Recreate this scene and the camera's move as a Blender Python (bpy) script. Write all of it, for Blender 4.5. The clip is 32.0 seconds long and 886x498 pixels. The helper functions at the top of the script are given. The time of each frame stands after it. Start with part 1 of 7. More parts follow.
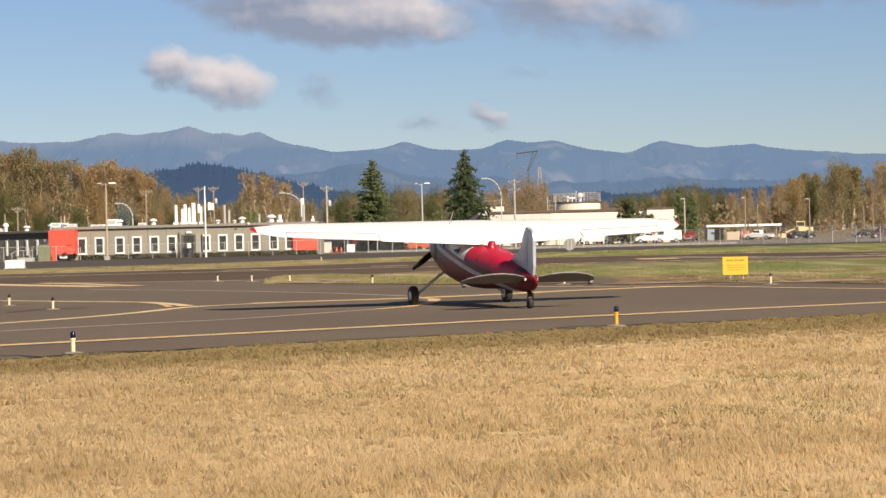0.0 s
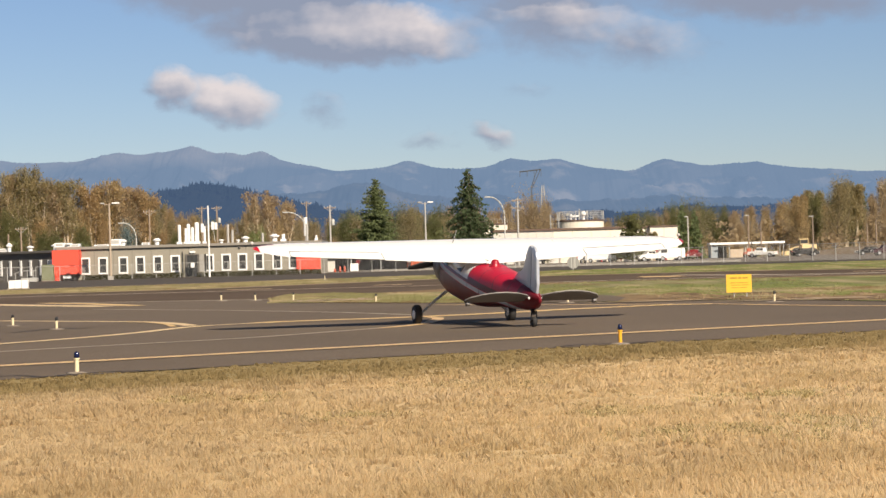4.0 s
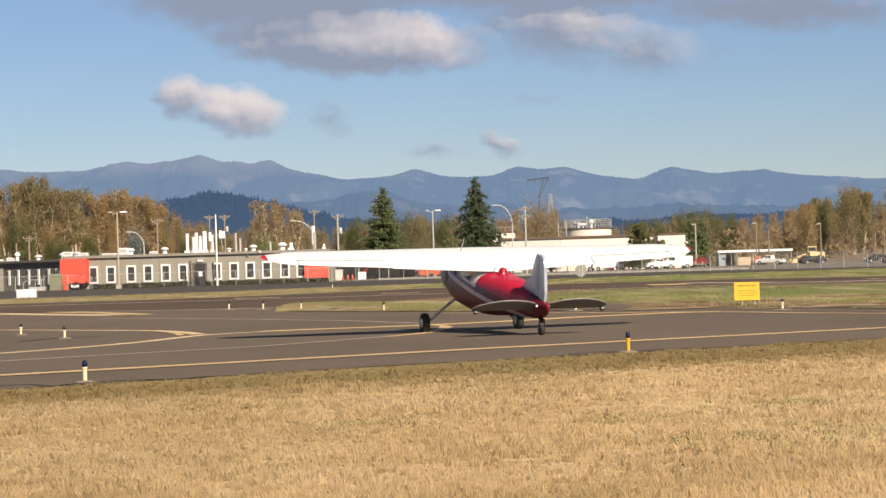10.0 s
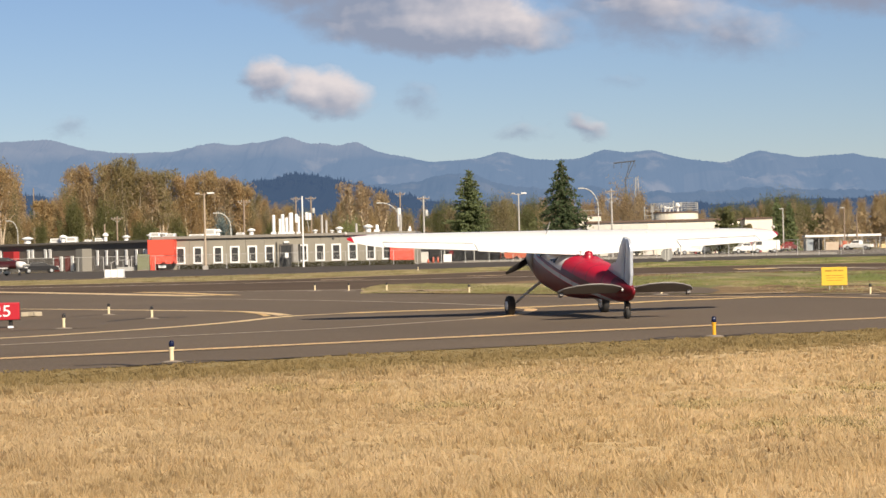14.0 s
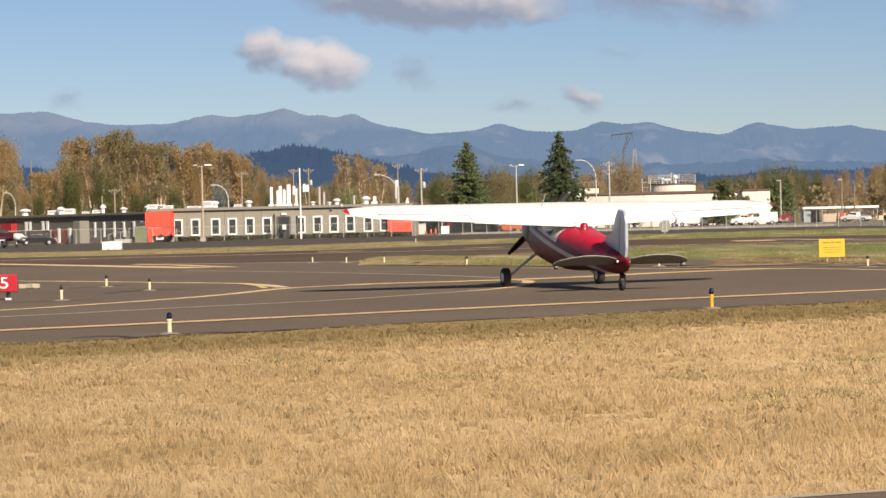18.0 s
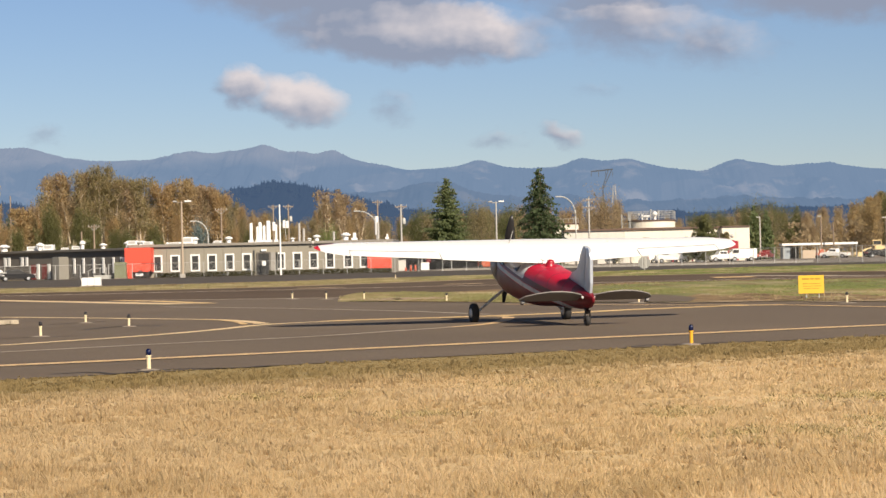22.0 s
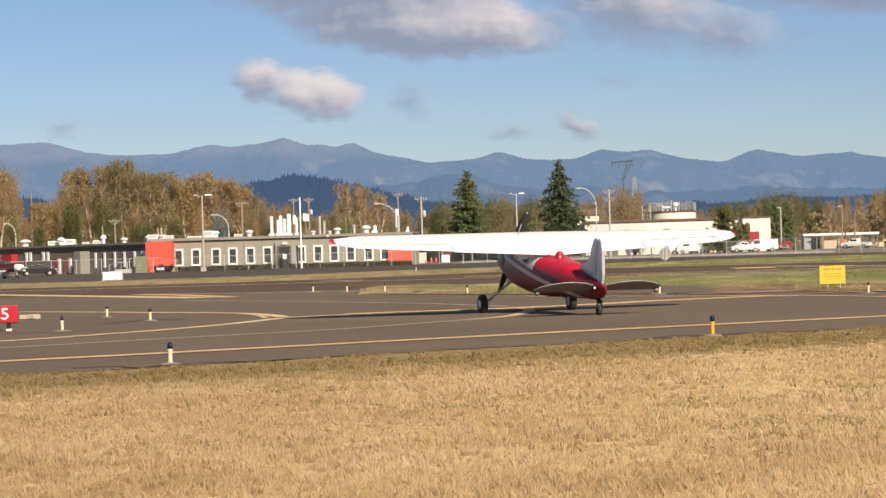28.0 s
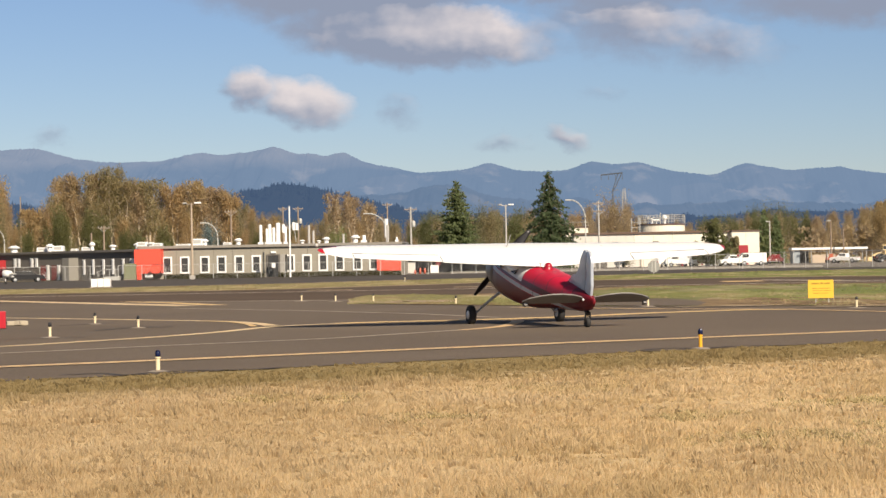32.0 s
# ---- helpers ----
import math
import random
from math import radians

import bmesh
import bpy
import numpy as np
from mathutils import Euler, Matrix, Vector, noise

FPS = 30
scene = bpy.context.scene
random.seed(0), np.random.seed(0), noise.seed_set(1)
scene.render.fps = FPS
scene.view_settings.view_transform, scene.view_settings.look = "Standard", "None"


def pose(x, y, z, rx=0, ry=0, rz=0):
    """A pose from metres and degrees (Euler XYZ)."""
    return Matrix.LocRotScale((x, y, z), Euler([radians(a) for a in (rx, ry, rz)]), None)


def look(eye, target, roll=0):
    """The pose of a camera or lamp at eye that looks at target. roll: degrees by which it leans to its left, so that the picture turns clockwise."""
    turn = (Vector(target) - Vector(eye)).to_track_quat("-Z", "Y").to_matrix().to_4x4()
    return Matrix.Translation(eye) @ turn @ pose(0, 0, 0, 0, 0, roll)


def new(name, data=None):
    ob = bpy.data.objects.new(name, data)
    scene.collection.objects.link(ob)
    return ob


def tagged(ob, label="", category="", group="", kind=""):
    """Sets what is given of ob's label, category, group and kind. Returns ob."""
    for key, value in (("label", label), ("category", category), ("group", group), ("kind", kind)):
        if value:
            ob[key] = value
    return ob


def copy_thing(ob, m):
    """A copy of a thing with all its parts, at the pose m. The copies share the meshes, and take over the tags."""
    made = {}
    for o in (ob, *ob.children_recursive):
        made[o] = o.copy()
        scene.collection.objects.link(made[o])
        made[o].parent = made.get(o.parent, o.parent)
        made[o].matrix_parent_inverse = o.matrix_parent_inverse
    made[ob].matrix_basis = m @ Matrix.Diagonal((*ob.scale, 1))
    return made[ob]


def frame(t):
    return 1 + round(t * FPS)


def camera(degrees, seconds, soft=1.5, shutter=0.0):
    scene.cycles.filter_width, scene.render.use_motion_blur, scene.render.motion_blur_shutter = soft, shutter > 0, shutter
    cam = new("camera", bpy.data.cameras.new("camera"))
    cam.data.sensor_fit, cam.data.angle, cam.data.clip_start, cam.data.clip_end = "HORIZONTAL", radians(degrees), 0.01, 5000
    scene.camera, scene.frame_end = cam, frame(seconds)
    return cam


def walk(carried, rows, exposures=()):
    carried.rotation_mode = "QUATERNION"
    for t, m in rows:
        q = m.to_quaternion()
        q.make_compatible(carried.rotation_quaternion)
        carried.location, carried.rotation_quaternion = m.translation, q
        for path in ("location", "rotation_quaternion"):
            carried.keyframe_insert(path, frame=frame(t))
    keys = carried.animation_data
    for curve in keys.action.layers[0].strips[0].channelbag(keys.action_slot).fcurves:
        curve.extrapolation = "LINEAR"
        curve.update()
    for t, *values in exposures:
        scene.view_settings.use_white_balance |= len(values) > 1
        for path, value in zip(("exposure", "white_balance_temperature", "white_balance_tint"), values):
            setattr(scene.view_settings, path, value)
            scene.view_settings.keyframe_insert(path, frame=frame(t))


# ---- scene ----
EYE = (0.0, 0.0, 1.68)
cam = camera(22.73, 32.0, soft=1.5)

# seconds, heading to the left, upward tilt and lean, in degrees: a hand-held camera turning on the spot
AIM = [
    (0, 0.000, -0.279, 1.400), (0.5, -0.208, -0.270, 0.940), (1, -0.455, -0.154, 0.832), (1.5, -0.465, -0.081, 0.937),
    (2, -0.380, 0.011, 1.135), (2.5, -0.340, 0.094, 1.347), (3, -0.233, 0.155, 1.474), (3.5, -0.125, 0.167, 1.497),
    (5.5, 0.616, 0.374, 2.028), (6, 0.285, 0.117, 1.718), (6.5, -0.010, -0.215, 1.528), (7, -0.151, -0.474, 1.513),
    (7.5, -0.078, -0.527, 1.388), (8, 0.027, -0.462, 1.402), (8.5, 0.082, -0.190, 1.510), (9, 0.097, 0.156, 1.697),
    (9.5, 0.092, 0.382, 1.738), (10, 0.270, 0.430, 1.701), (10.5, 0.605, 0.355, 1.573), (11, 1.108, 0.344, 1.579),
    (11.5, 1.568, 0.392, 1.509), (12, 1.931, 0.395, 1.606), (12.5, 2.239, 0.311, 1.629), (13, 2.326, 0.168, 1.409),
    (13.5, 2.472, 0.103, 1.306), (15.5, 2.551, -0.221, 1.454), (16, 2.379, -0.285, 1.422), (16.5, 2.309, -0.317, 1.455),
    (17, 2.302, -0.377, 1.425), (17.5, 2.396, -0.537, 1.373), (18, 2.462, -0.694, 1.352), (18.5, 2.376, -0.674, 1.422),
    (19, 2.250, -0.470, 1.605), (19.5, 2.197, -0.229, 1.733), (20, 2.099, -0.004, 1.758), (20.5, 1.939, 0.175, 1.666),
    (21, 1.857, 0.274, 1.539), (21.5, 1.913, 0.288, 1.406), (22, 1.917, 0.236, 1.323), (22.5, 1.854, 0.224, 1.454),
    (23, 1.822, 0.304, 1.612), (23.5, 1.746, 0.454, 1.714), (24, 1.672, 0.582, 1.693), (24.5, 1.691, 0.637, 1.617),
    (25, 1.729, 0.557, 1.426), (25.5, 1.770, 0.341, 1.325), (27.5, 2.301, 0.142, 1.881), (28, 2.455, 0.051, 1.642),
    (28.5, 2.613, -0.043, 1.196), (29, 2.685, -0.061, 0.869), (29.5, 2.499, -0.111, 0.600), (30, 2.372, -0.098, 0.521),
    (30.5, 2.402, -0.020, 0.608), (31, 2.378, 0.103, 0.891), (31.5, 2.268, 0.354, 1.171), (32, 2.163, 0.315, 1.059),
]
walk(cam, [(t, Matrix.Translation(EYE) @ Euler((0, 0, radians(h))).to_matrix().to_4x4()
            @ Euler((radians(90 + p), 0, 0)).to_matrix().to_4x4() @ pose(0, 0, 0, 0, 0, -r)) for t, h, p, r in AIM],
     [(0, 0.62), (32, 0.62)])

# ---------------------------------------------------------------- light
SUN_EL, SUN_AZ = 35.0, 149.0          # azimuth clockwise from +y
world = bpy.data.worlds.new("sky")
scene.world = world
world.use_nodes = True
wn = world.node_tree
sky = wn.nodes.new("ShaderNodeTexSky")
sky.sky_type = "NISHITA"
sky.sun_disc = False
sky.sun_elevation, sky.sun_rotation = radians(SUN_EL), radians(SUN_AZ)
sky.air_density, sky.dust_density, sky.ozone_density = 1.0, 0.05, 3.6
wn.nodes["Background"].inputs["Strength"].default_value = 0.0495
cool = wn.nodes.new("ShaderNodeMix")
cool.data_type, cool.blend_type = "RGBA", "MULTIPLY"
cool.inputs["Factor"].default_value = 1.0
cool.inputs["B"].default_value = (0.905, 0.915, 1.075, 1)
wn.links.new(sky.outputs[0], cool.inputs["A"])
# broken cloud added above the sky that the camera sees, to make shadows less blue
way_up = wn.nodes.new("ShaderNodeTexCoord"); parts_of = wn.nodes.new("ShaderNodeSeparateXYZ")
wn.links.new(way_up.outputs["Generated"], parts_of.inputs[0])
rise = wn.nodes.new("ShaderNodeMapRange"); rise.interpolation_type = "SMOOTHSTEP"
rise.inputs["From Min"].default_value, rise.inputs["From Max"].default_value = 0.15, 0.40
wn.links.new(parts_of.outputs["Z"], rise.inputs["Value"])
puffs = wn.nodes.new("ShaderNodeTexNoise"); puffs.inputs["Scale"].default_value = 3.0; puffs.inputs["Detail"].default_value = 4
wn.links.new(way_up.outputs["Generated"], puffs.inputs["Vector"])
cover = wn.nodes.new("ShaderNodeMapRange")
cover.inputs["From Min"].default_value, cover.inputs["From Max"].default_value, cover.inputs["To Max"].default_value = 0.36, 0.58, 0.85
wn.links.new(puffs.outputs["Fac"], cover.inputs["Value"])
veil = wn.nodes.new("ShaderNodeMath"); veil.operation = "MULTIPLY"
wn.links.new(rise.outputs[0], veil.inputs[0]); wn.links.new(cover.outputs[0], veil.inputs[1])
grey = wn.nodes.new("ShaderNodeRGBToBW"); wn.links.new(cool.outputs["Result"], grey.inputs[0])
added_overcast = wn.nodes.new("ShaderNodeMix"); added_overcast.data_type = "RGBA"
wn.links.new(veil.outputs[0], added_overcast.inputs["Factor"]); wn.links.new(cool.outputs["Result"], added_overcast.inputs["A"]); wn.links.new(grey.outputs[0], added_overcast.inputs["B"])
wn.links.new(added_overcast.outputs["Result"], wn.nodes["Background"].inputs["Color"])
sun = new("sun", bpy.data.lights.new("sun", "SUN"))
sun.data.energy, sun.data.angle, sun.data.color = 4.9, radians(0.55), (1.0, 0.87, 0.70)
_a, _e = radians(SUN_AZ), radians(SUN_EL)
sun.matrix_world = look((math.sin(_a) * math.cos(_e) * 50, math.cos(_a) * math.cos(_e) * 50, math.sin(_e) * 50), (0, 0, 0))

# ---------------------------------------------------------------- helpers for building
def site(mil, d):
    """A place at d metres ahead, so many thousandths to the right."""
    return mil * d / 1000, d


def high(mil, d):
    """The height at d metres of what stands so many thousandths above the eye's level."""
    return EYE[2] + mil * d / 1000


def mesh_of(name, verts, faces, material, smooth=False):
    me = bpy.data.meshes.new(name)
    me.from_pydata([tuple(v) for v in verts], [], [tuple(f) for f in faces])
    if material:
        me.materials.append(material)
    if smooth:
        me.polygons.foreach_set("use_smooth", [True] * len(me.polygons))
    me.update()
    return me


def part(name, bm, material, parent=None, label="", m=None, smooth=False):
    """Link a bmesh (or a mesh) as one object under its thing."""
    if isinstance(bm, bpy.types.Mesh):
        me = bm
    else:
        me = bpy.data.meshes.new(name)
        bm.to_mesh(me)
        bm.free()
    if material and not me.materials:
        me.materials.append(material)
    if smooth:
        me.polygons.foreach_set("use_smooth", [True] * len(me.polygons))
    ob = new(name, me)
    ob.parent = parent
    if m is not None:
        ob.matrix_basis = m
    if label:
        ob["label"] = label
    return ob


def empty(name, m, label, category, group="", kind=""):
    ob = new(name)
    ob.matrix_basis = m
    return tagged(ob, label, category, group, kind)


def box(bm, x0, x1, y0, y1, z0, z1, bevel=0.0, m=None):
    """Add a box, its edges rounded by bevel."""
    r = bmesh.ops.create_cube(bm, size=1.0)
    vs = r["verts"]
    bmesh.ops.scale(bm, vec=(x1 - x0, y1 - y0, z1 - z0), verts=vs)
    bmesh.ops.translate(bm, vec=((x0 + x1) / 2, (y0 + y1) / 2, (z0 + z1) / 2), verts=vs)
    if bevel:
        es = list({e for v in vs for e in v.link_edges})
        r = bmesh.ops.bevel(bm, geom=es, offset=bevel, segments=2, affect="EDGES", profile=0.6)
        vs = list({v for f in r["faces"] for v in f.verts} | {v for v in vs if v.is_valid})
    if m is not None:
        bmesh.ops.transform(bm, matrix=m, verts=vs)
    return vs


def rod(bm, a, b, r0, r1=None, n=8):
    """Add a tapered round bar from a to b."""
    a, b = Vector(a), Vector(b)
    r1 = r0 if r1 is None else r1
    d = b - a
    r = bmesh.ops.create_cone(bm, cap_ends=True, segments=n, radius1=r0, radius2=r1, depth=d.length)
    m = Matrix.Translation((a + b) / 2) @ d.to_track_quat("Z", "Y").to_matrix().to_4x4()
    bmesh.ops.transform(bm, matrix=m, verts=r["verts"])
    return r["verts"]


def lathe(bm, profile, n=16, m=None, angle=math.tau):
    """Add a turned body: (radius, height) pairs round the z axis."""
    rings = []
    for r, z in profile:
        rings.append([bm.verts.new((r * math.cos(angle * i / n), r * math.sin(angle * i / n), z)) for i in range(n)])
    for a, b in zip(rings, rings[1:]):
        for i in range(n):
            bm.faces.new((a[i], a[(i + 1) % n], b[(i + 1) % n], b[i]))
    bm.faces.new(list(reversed(rings[0])))
    bm.faces.new(rings[-1])
    if m is not None:
        bmesh.ops.transform(bm, matrix=m, verts=[v for r in rings for v in r])


def boxed(name, x0, x1, y0, y1, z0, z1, material, parent=None, bevel=0.0, label="", m=None):
    bm = bmesh.new()
    box(bm, x0, x1, y0, y1, z0, z1, bevel)
    return part(name, bm, material, parent, label, m)


def rodded(name, a, b, r0, material, parent=None, r1=None, n=8, label=""):
    bm = bmesh.new()
    rod(bm, a, b, r0, r1, n)
    return part(name, bm, material, parent, label, smooth=False)


def sheet(name, pts, z, material, label, thick=0.0, category="ground"):
    """A flat piece of ground with the outline pts."""
    me = mesh_of(name, [(x, y, z) for x, y in pts], [list(range(len(pts)))], material)
    ob = new(name, me)
    return tagged(ob, label, category, kind="structure")


# ---------------------------------------------------------------- materials
def material(name, base, rough=0.6, metal=0.0, second=None, scale=3.0, amount=0.5, fine=40.0, bump=0.0, coat=0.0,
             rand=0.0, space="Object", third=None):
    """A surface with colour variation at two scales, a fine relief and varying gloss."""
    m = bpy.data.materials.new(name)
    m.use_nodes = True
    nt = m.node_tree
    N, L = nt.nodes, nt.links
    p = N["Principled BSDF"]
    p.inputs["Metallic"].default_value = metal
    p.inputs["Coat Weight"].default_value = coat
    tc = N.new("ShaderNodeTexCoord")
    vec = tc.outputs[space]
    n1 = N.new("ShaderNodeTexNoise"); n1.inputs["Scale"].default_value = scale; n1.inputs["Detail"].default_value = 5
    n2 = N.new("ShaderNodeTexNoise"); n2.inputs["Scale"].default_value = fine; n2.inputs["Detail"].default_value = 3
    L.new(vec, n1.inputs["Vector"]); L.new(vec, n2.inputs["Vector"])
    second = second or tuple(c * 0.75 for c in base)
    r1 = N.new("ShaderNodeMapRange"); r1.inputs["From Min"].default_value = 0.35; r1.inputs["From Max"].default_value = 0.68
    r1.inputs["To Max"].default_value = amount
    L.new(n1.outputs["Fac"], r1.inputs["Value"])
    mx = N.new("ShaderNodeMix"); mx.data_type = "RGBA"
    mx.inputs["A"].default_value = (*base, 1); mx.inputs["B"].default_value = (*second, 1)
    L.new(r1.outputs[0], mx.inputs["Factor"])
    r2 = N.new("ShaderNodeMapRange"); r2.inputs["From Min"].default_value = 0.3; r2.inputs["From Max"].default_value = 0.7
    r2.inputs["To Min"].default_value = 1 - 0.35 * amount; r2.inputs["To Max"].default_value = 1 + 0.2 * amount
    L.new(n2.outputs["Fac"], r2.inputs["Value"])
    mul = N.new("ShaderNodeVectorMath"); mul.operation = "SCALE"
    L.new(mx.outputs["Result"], mul.inputs[0]); L.new(r2.outputs[0], mul.inputs["Scale"])
    col = mul.outputs[0]
    if rand:
        oi = N.new("ShaderNodeObjectInfo")
        rr = N.new("ShaderNodeMapRange"); rr.inputs["To Min"].default_value = 1 - rand; rr.inputs["To Max"].default_value = 1 + rand
        L.new(oi.outputs["Random"], rr.inputs["Value"])
        mu2 = N.new("ShaderNodeVectorMath"); mu2.operation = "SCALE"
        L.new(col, mu2.inputs[0]); L.new(rr.outputs[0], mu2.inputs["Scale"])
        col = mu2.outputs[0]
    L.new(col, p.inputs["Base Color"])
    rg = N.new("ShaderNodeMapRange"); rg.inputs["To Min"].default_value = max(0.03, rough - 0.08); rg.inputs["To Max"].default_value = min(1, rough + 0.08)
    L.new(n1.outputs["Fac"], rg.inputs["Value"]); L.new(rg.outputs[0], p.inputs["Roughness"])
    if bump:
        b = N.new("ShaderNodeBump"); b.inputs["Strength"].default_value = bump; b.inputs["Distance"].default_value = 0.02
        L.new(n2.outputs["Fac"], b.inputs["Height"]); L.new(b.outputs[0], p.inputs["Normal"])
    return m


ASPHALT = material("asphalt", (0.128, 0.098, 0.070), 0.85, second=(0.158, 0.122, 0.088), scale=0.12, amount=0.9, fine=25, bump=0.3)
ASPHALT.node_tree.nodes["Principled BSDF"].inputs["Specular IOR Level"].default_value = 0.25
TAN_LINE = material("faded yellow line paint", (0.72, 0.48, 0.235), 0.7, second=(0.54, 0.375, 0.205), scale=1.3, amount=0.8, fine=30)
YELLOW_LINE = material("yellow line paint", (0.75, 0.51, 0.22), 0.7, second=(0.50, 0.345, 0.175), scale=1.3, amount=0.8, fine=30)
CREAM_LINE = material("bleached yellow line paint", (0.76, 0.56, 0.31), 0.7, second=(0.52, 0.385, 0.235), scale=1.1, amount=0.8, fine=24)
PALE_LINE = material("worn pale line", (0.40, 0.33, 0.25), 0.8, scale=2.0, amount=0.7)
WHITE_LINE = material("white line paint", (0.56, 0.48, 0.38), 0.8, scale=2.0, amount=0.7)
WHITE_PAINT = material("white paint", (0.80, 0.79, 0.77), 0.45, scale=1.5, amount=0.15)
GREY_WALL = material("grey siding", (0.275, 0.25, 0.20), 0.8, scale=0.4, amount=0.25, fine=6)
DARK_WALL = material("dark grey siding", (0.135, 0.122, 0.108), 0.8, scale=0.4, amount=0.3, fine=6)
ORANGE = material("orange painted panel", (0.78, 0.085, 0.05), 0.5, scale=0.6, amount=0.12)
ROOF = material("grey roofing", (0.20, 0.19, 0.18), 0.9, scale=0.5, amount=0.4)
GALV = material("galvanised metal", (0.46, 0.45, 0.42), 0.55, 0.15, scale=3, amount=0.3)
POLE_GREY = material("grey pole", (0.42, 0.40, 0.37), 0.6, scale=2, amount=0.3)
WOOD_POLE = material("weathered wood", (0.28, 0.215, 0.16), 0.85, scale=4, amount=0.5)
GLASS_DARK = material("dark window glass", (0.055, 0.055, 0.055), 0.15, scale=1, amount=0.3)
GLASS_DARK.node_tree.nodes["Principled BSDF"].inputs["Specular IOR Level"].default_value = 0.3
# ---------------------------------------------------------------- ground
def grass_ground():
    m = bpy.data.materials.new("dry grass ground")
    m.use_nodes = True
    nt = m.node_tree; N, L = nt.nodes, nt.links
    p = N["Principled BSDF"]; p.inputs["Roughness"].default_value = 0.95
    p.inputs["Specular IOR Level"].default_value = 0.1
    g = N.new("ShaderNodeNewGeometry")
    def noise_at(scale, detail=4, stretch=None):
        n = N.new("ShaderNodeTexNoise"); n.inputs["Scale"].default_value = scale; n.inputs["Detail"].default_value = detail
        if stretch:
            mp = N.new("ShaderNodeMapping"); mp.inputs["Scale"].default_value = stretch
            L.new(g.outputs["Position"], mp.inputs["Vector"]); L.new(mp.outputs[0], n.inputs["Vector"])
        else:
            L.new(g.outputs["Position"], n.inputs["Vector"])
        return n.outputs["Fac"]
    def ramp(fac, a, b):
        r = N.new("ShaderNodeMapRange"); r.inputs["From Min"].default_value = a; r.inputs["From Max"].default_value = b
        L.new(fac, r.inputs["Value"]); return r.outputs[0]
    def mixed(f, a, b):
        x = N.new("ShaderNodeMix"); x.data_type = "RGBA"
        for s, v in (("A", a), ("B", b)):
            if isinstance(v, tuple): x.inputs[s].default_value = (*v, 1)
            else: L.new(v, x.inputs[s])
        L.new(f, x.inputs["Factor"]); return x.outputs["Result"]
    dry = mixed(ramp(noise_at(0.6), 0.35, 0.65), (0.56, 0.42, 0.235), (0.47, 0.34, 0.185))
    dry = mixed(ramp(noise_at(9), 0.55, 0.8), dry, (0.42, 0.31, 0.16))
    sep = N.new("ShaderNodeSeparateXYZ"); L.new(g.outputs["Position"], sep.inputs[0])
    damp = mixed(ramp(sep.outputs["X"], -14, 14), (0.215, 0.185, 0.095), (0.150, 0.168, 0.062))
    green = mixed(ramp(noise_at(0.30, 6, (1, 0.22, 1)), 0.48, 0.70), damp, (0.34, 0.275, 0.165))
    green = mixed(ramp(noise_at(0.45, 5, (1, 0.25, 1)), 0.56, 0.70), green, (0.16, 0.11, 0.06))
    green = mixed(ramp(noise_at(3.0, 4), 0.55, 0.75), green, (0.13, 0.115, 0.045))
    side = N.new("ShaderNodeMath"); side.operation = "MULTIPLY_ADD"; side.inputs[1].default_value = -0.633; L.new(sep.outputs["X"], side.inputs[0]); L.new(sep.outputs["Y"], side.inputs[2])
    dry = mixed(ramp(side.outputs[0], 32.0, 34.0), dry, (0.27, 0.205, 0.095))
    far = N.new("ShaderNodeMath"); far.operation = "GREATER_THAN"; far.inputs[1].default_value = 55.0
    L.new(sep.outputs["Y"], far.inputs[0])
    L.new(mixed(far.outputs[0], dry, green), p.inputs["Base Color"])
    b = N.new("ShaderNodeBump"); b.inputs["Strength"].default_value = 0.6; b.inputs["Distance"].default_value = 0.05
    L.new(noise_at(14), b.inputs["Height"]); L.new(b.outputs[0], p.inputs["Normal"])
    return m


GRASS = grass_ground()
gm = mesh_of("ground", [(-4500, -300, 0), (4500, -300, 0), (4500, 4900, 0), (-4500, 4900, 0)], [(0, 1, 2, 3)], GRASS)
tagged(new("ground", gm), "flat airfield ground of dry and green grass", "ground", kind="structure")
sheet("taxiway", [(-60, 0.0), (-6.5, 33.5), (-1.5, 37.2), (9.1, 43.4), (60, 75.0), (120, 112), (120, 148), (31, 153), (22, 164), (9, 167),
                  (-1, 166), (-9, 154), (-16, 145), (-22, 143), (-60, 143), (-120, 150)], 0.012, ASPHALT, "worn dark asphalt of the taxiway and runway", category="taxiway")
sheet("apron", [(-40, -2.3), (1.5, 13.05), (2.7, 13.5), (40, 27.3), (40, -40), (-40, -40)], 0.014, ASPHALT, "asphalt apron edge in the foreground", category="apron")
sheet("grass_island", [(-7.6, 95), (-6.5, 88.5), (-1.8, 82), (-0.1, 79.2), (5.6, 73.6), (8.8, 72), (11.4, 68.6), (13.6, 63.0), (18, 57), (60, 82), (120, 118),
                       (60, 118.5), (24.3, 121), (16.5, 124), (7.2, 127), (-2.3, 106), (-7, 103)], 0.03, GRASS, "grass island of green and dry turf beside the taxiway", category="grass")
RAMP = material("dark ramp asphalt", (0.072, 0.062, 0.054), 0.85, second=(0.098, 0.084, 0.070), scale=0.15, amount=0.9, fine=12, bump=0.2)
RAMP.node_tree.nodes["Principled BSDF"].inputs["Specular IOR Level"].default_value = 0.15
sheet("ramp_road", [(-160, 176), (-35, 178), (-20, 187), (-11, 201), (-4, 210), (30, 235), (60, 240), (60, 262), (40, 268), (30, 282), (-60, 290), (-160, 290)], 0.012, RAMP, "dark asphalt ramp road along the buildings", category="road")


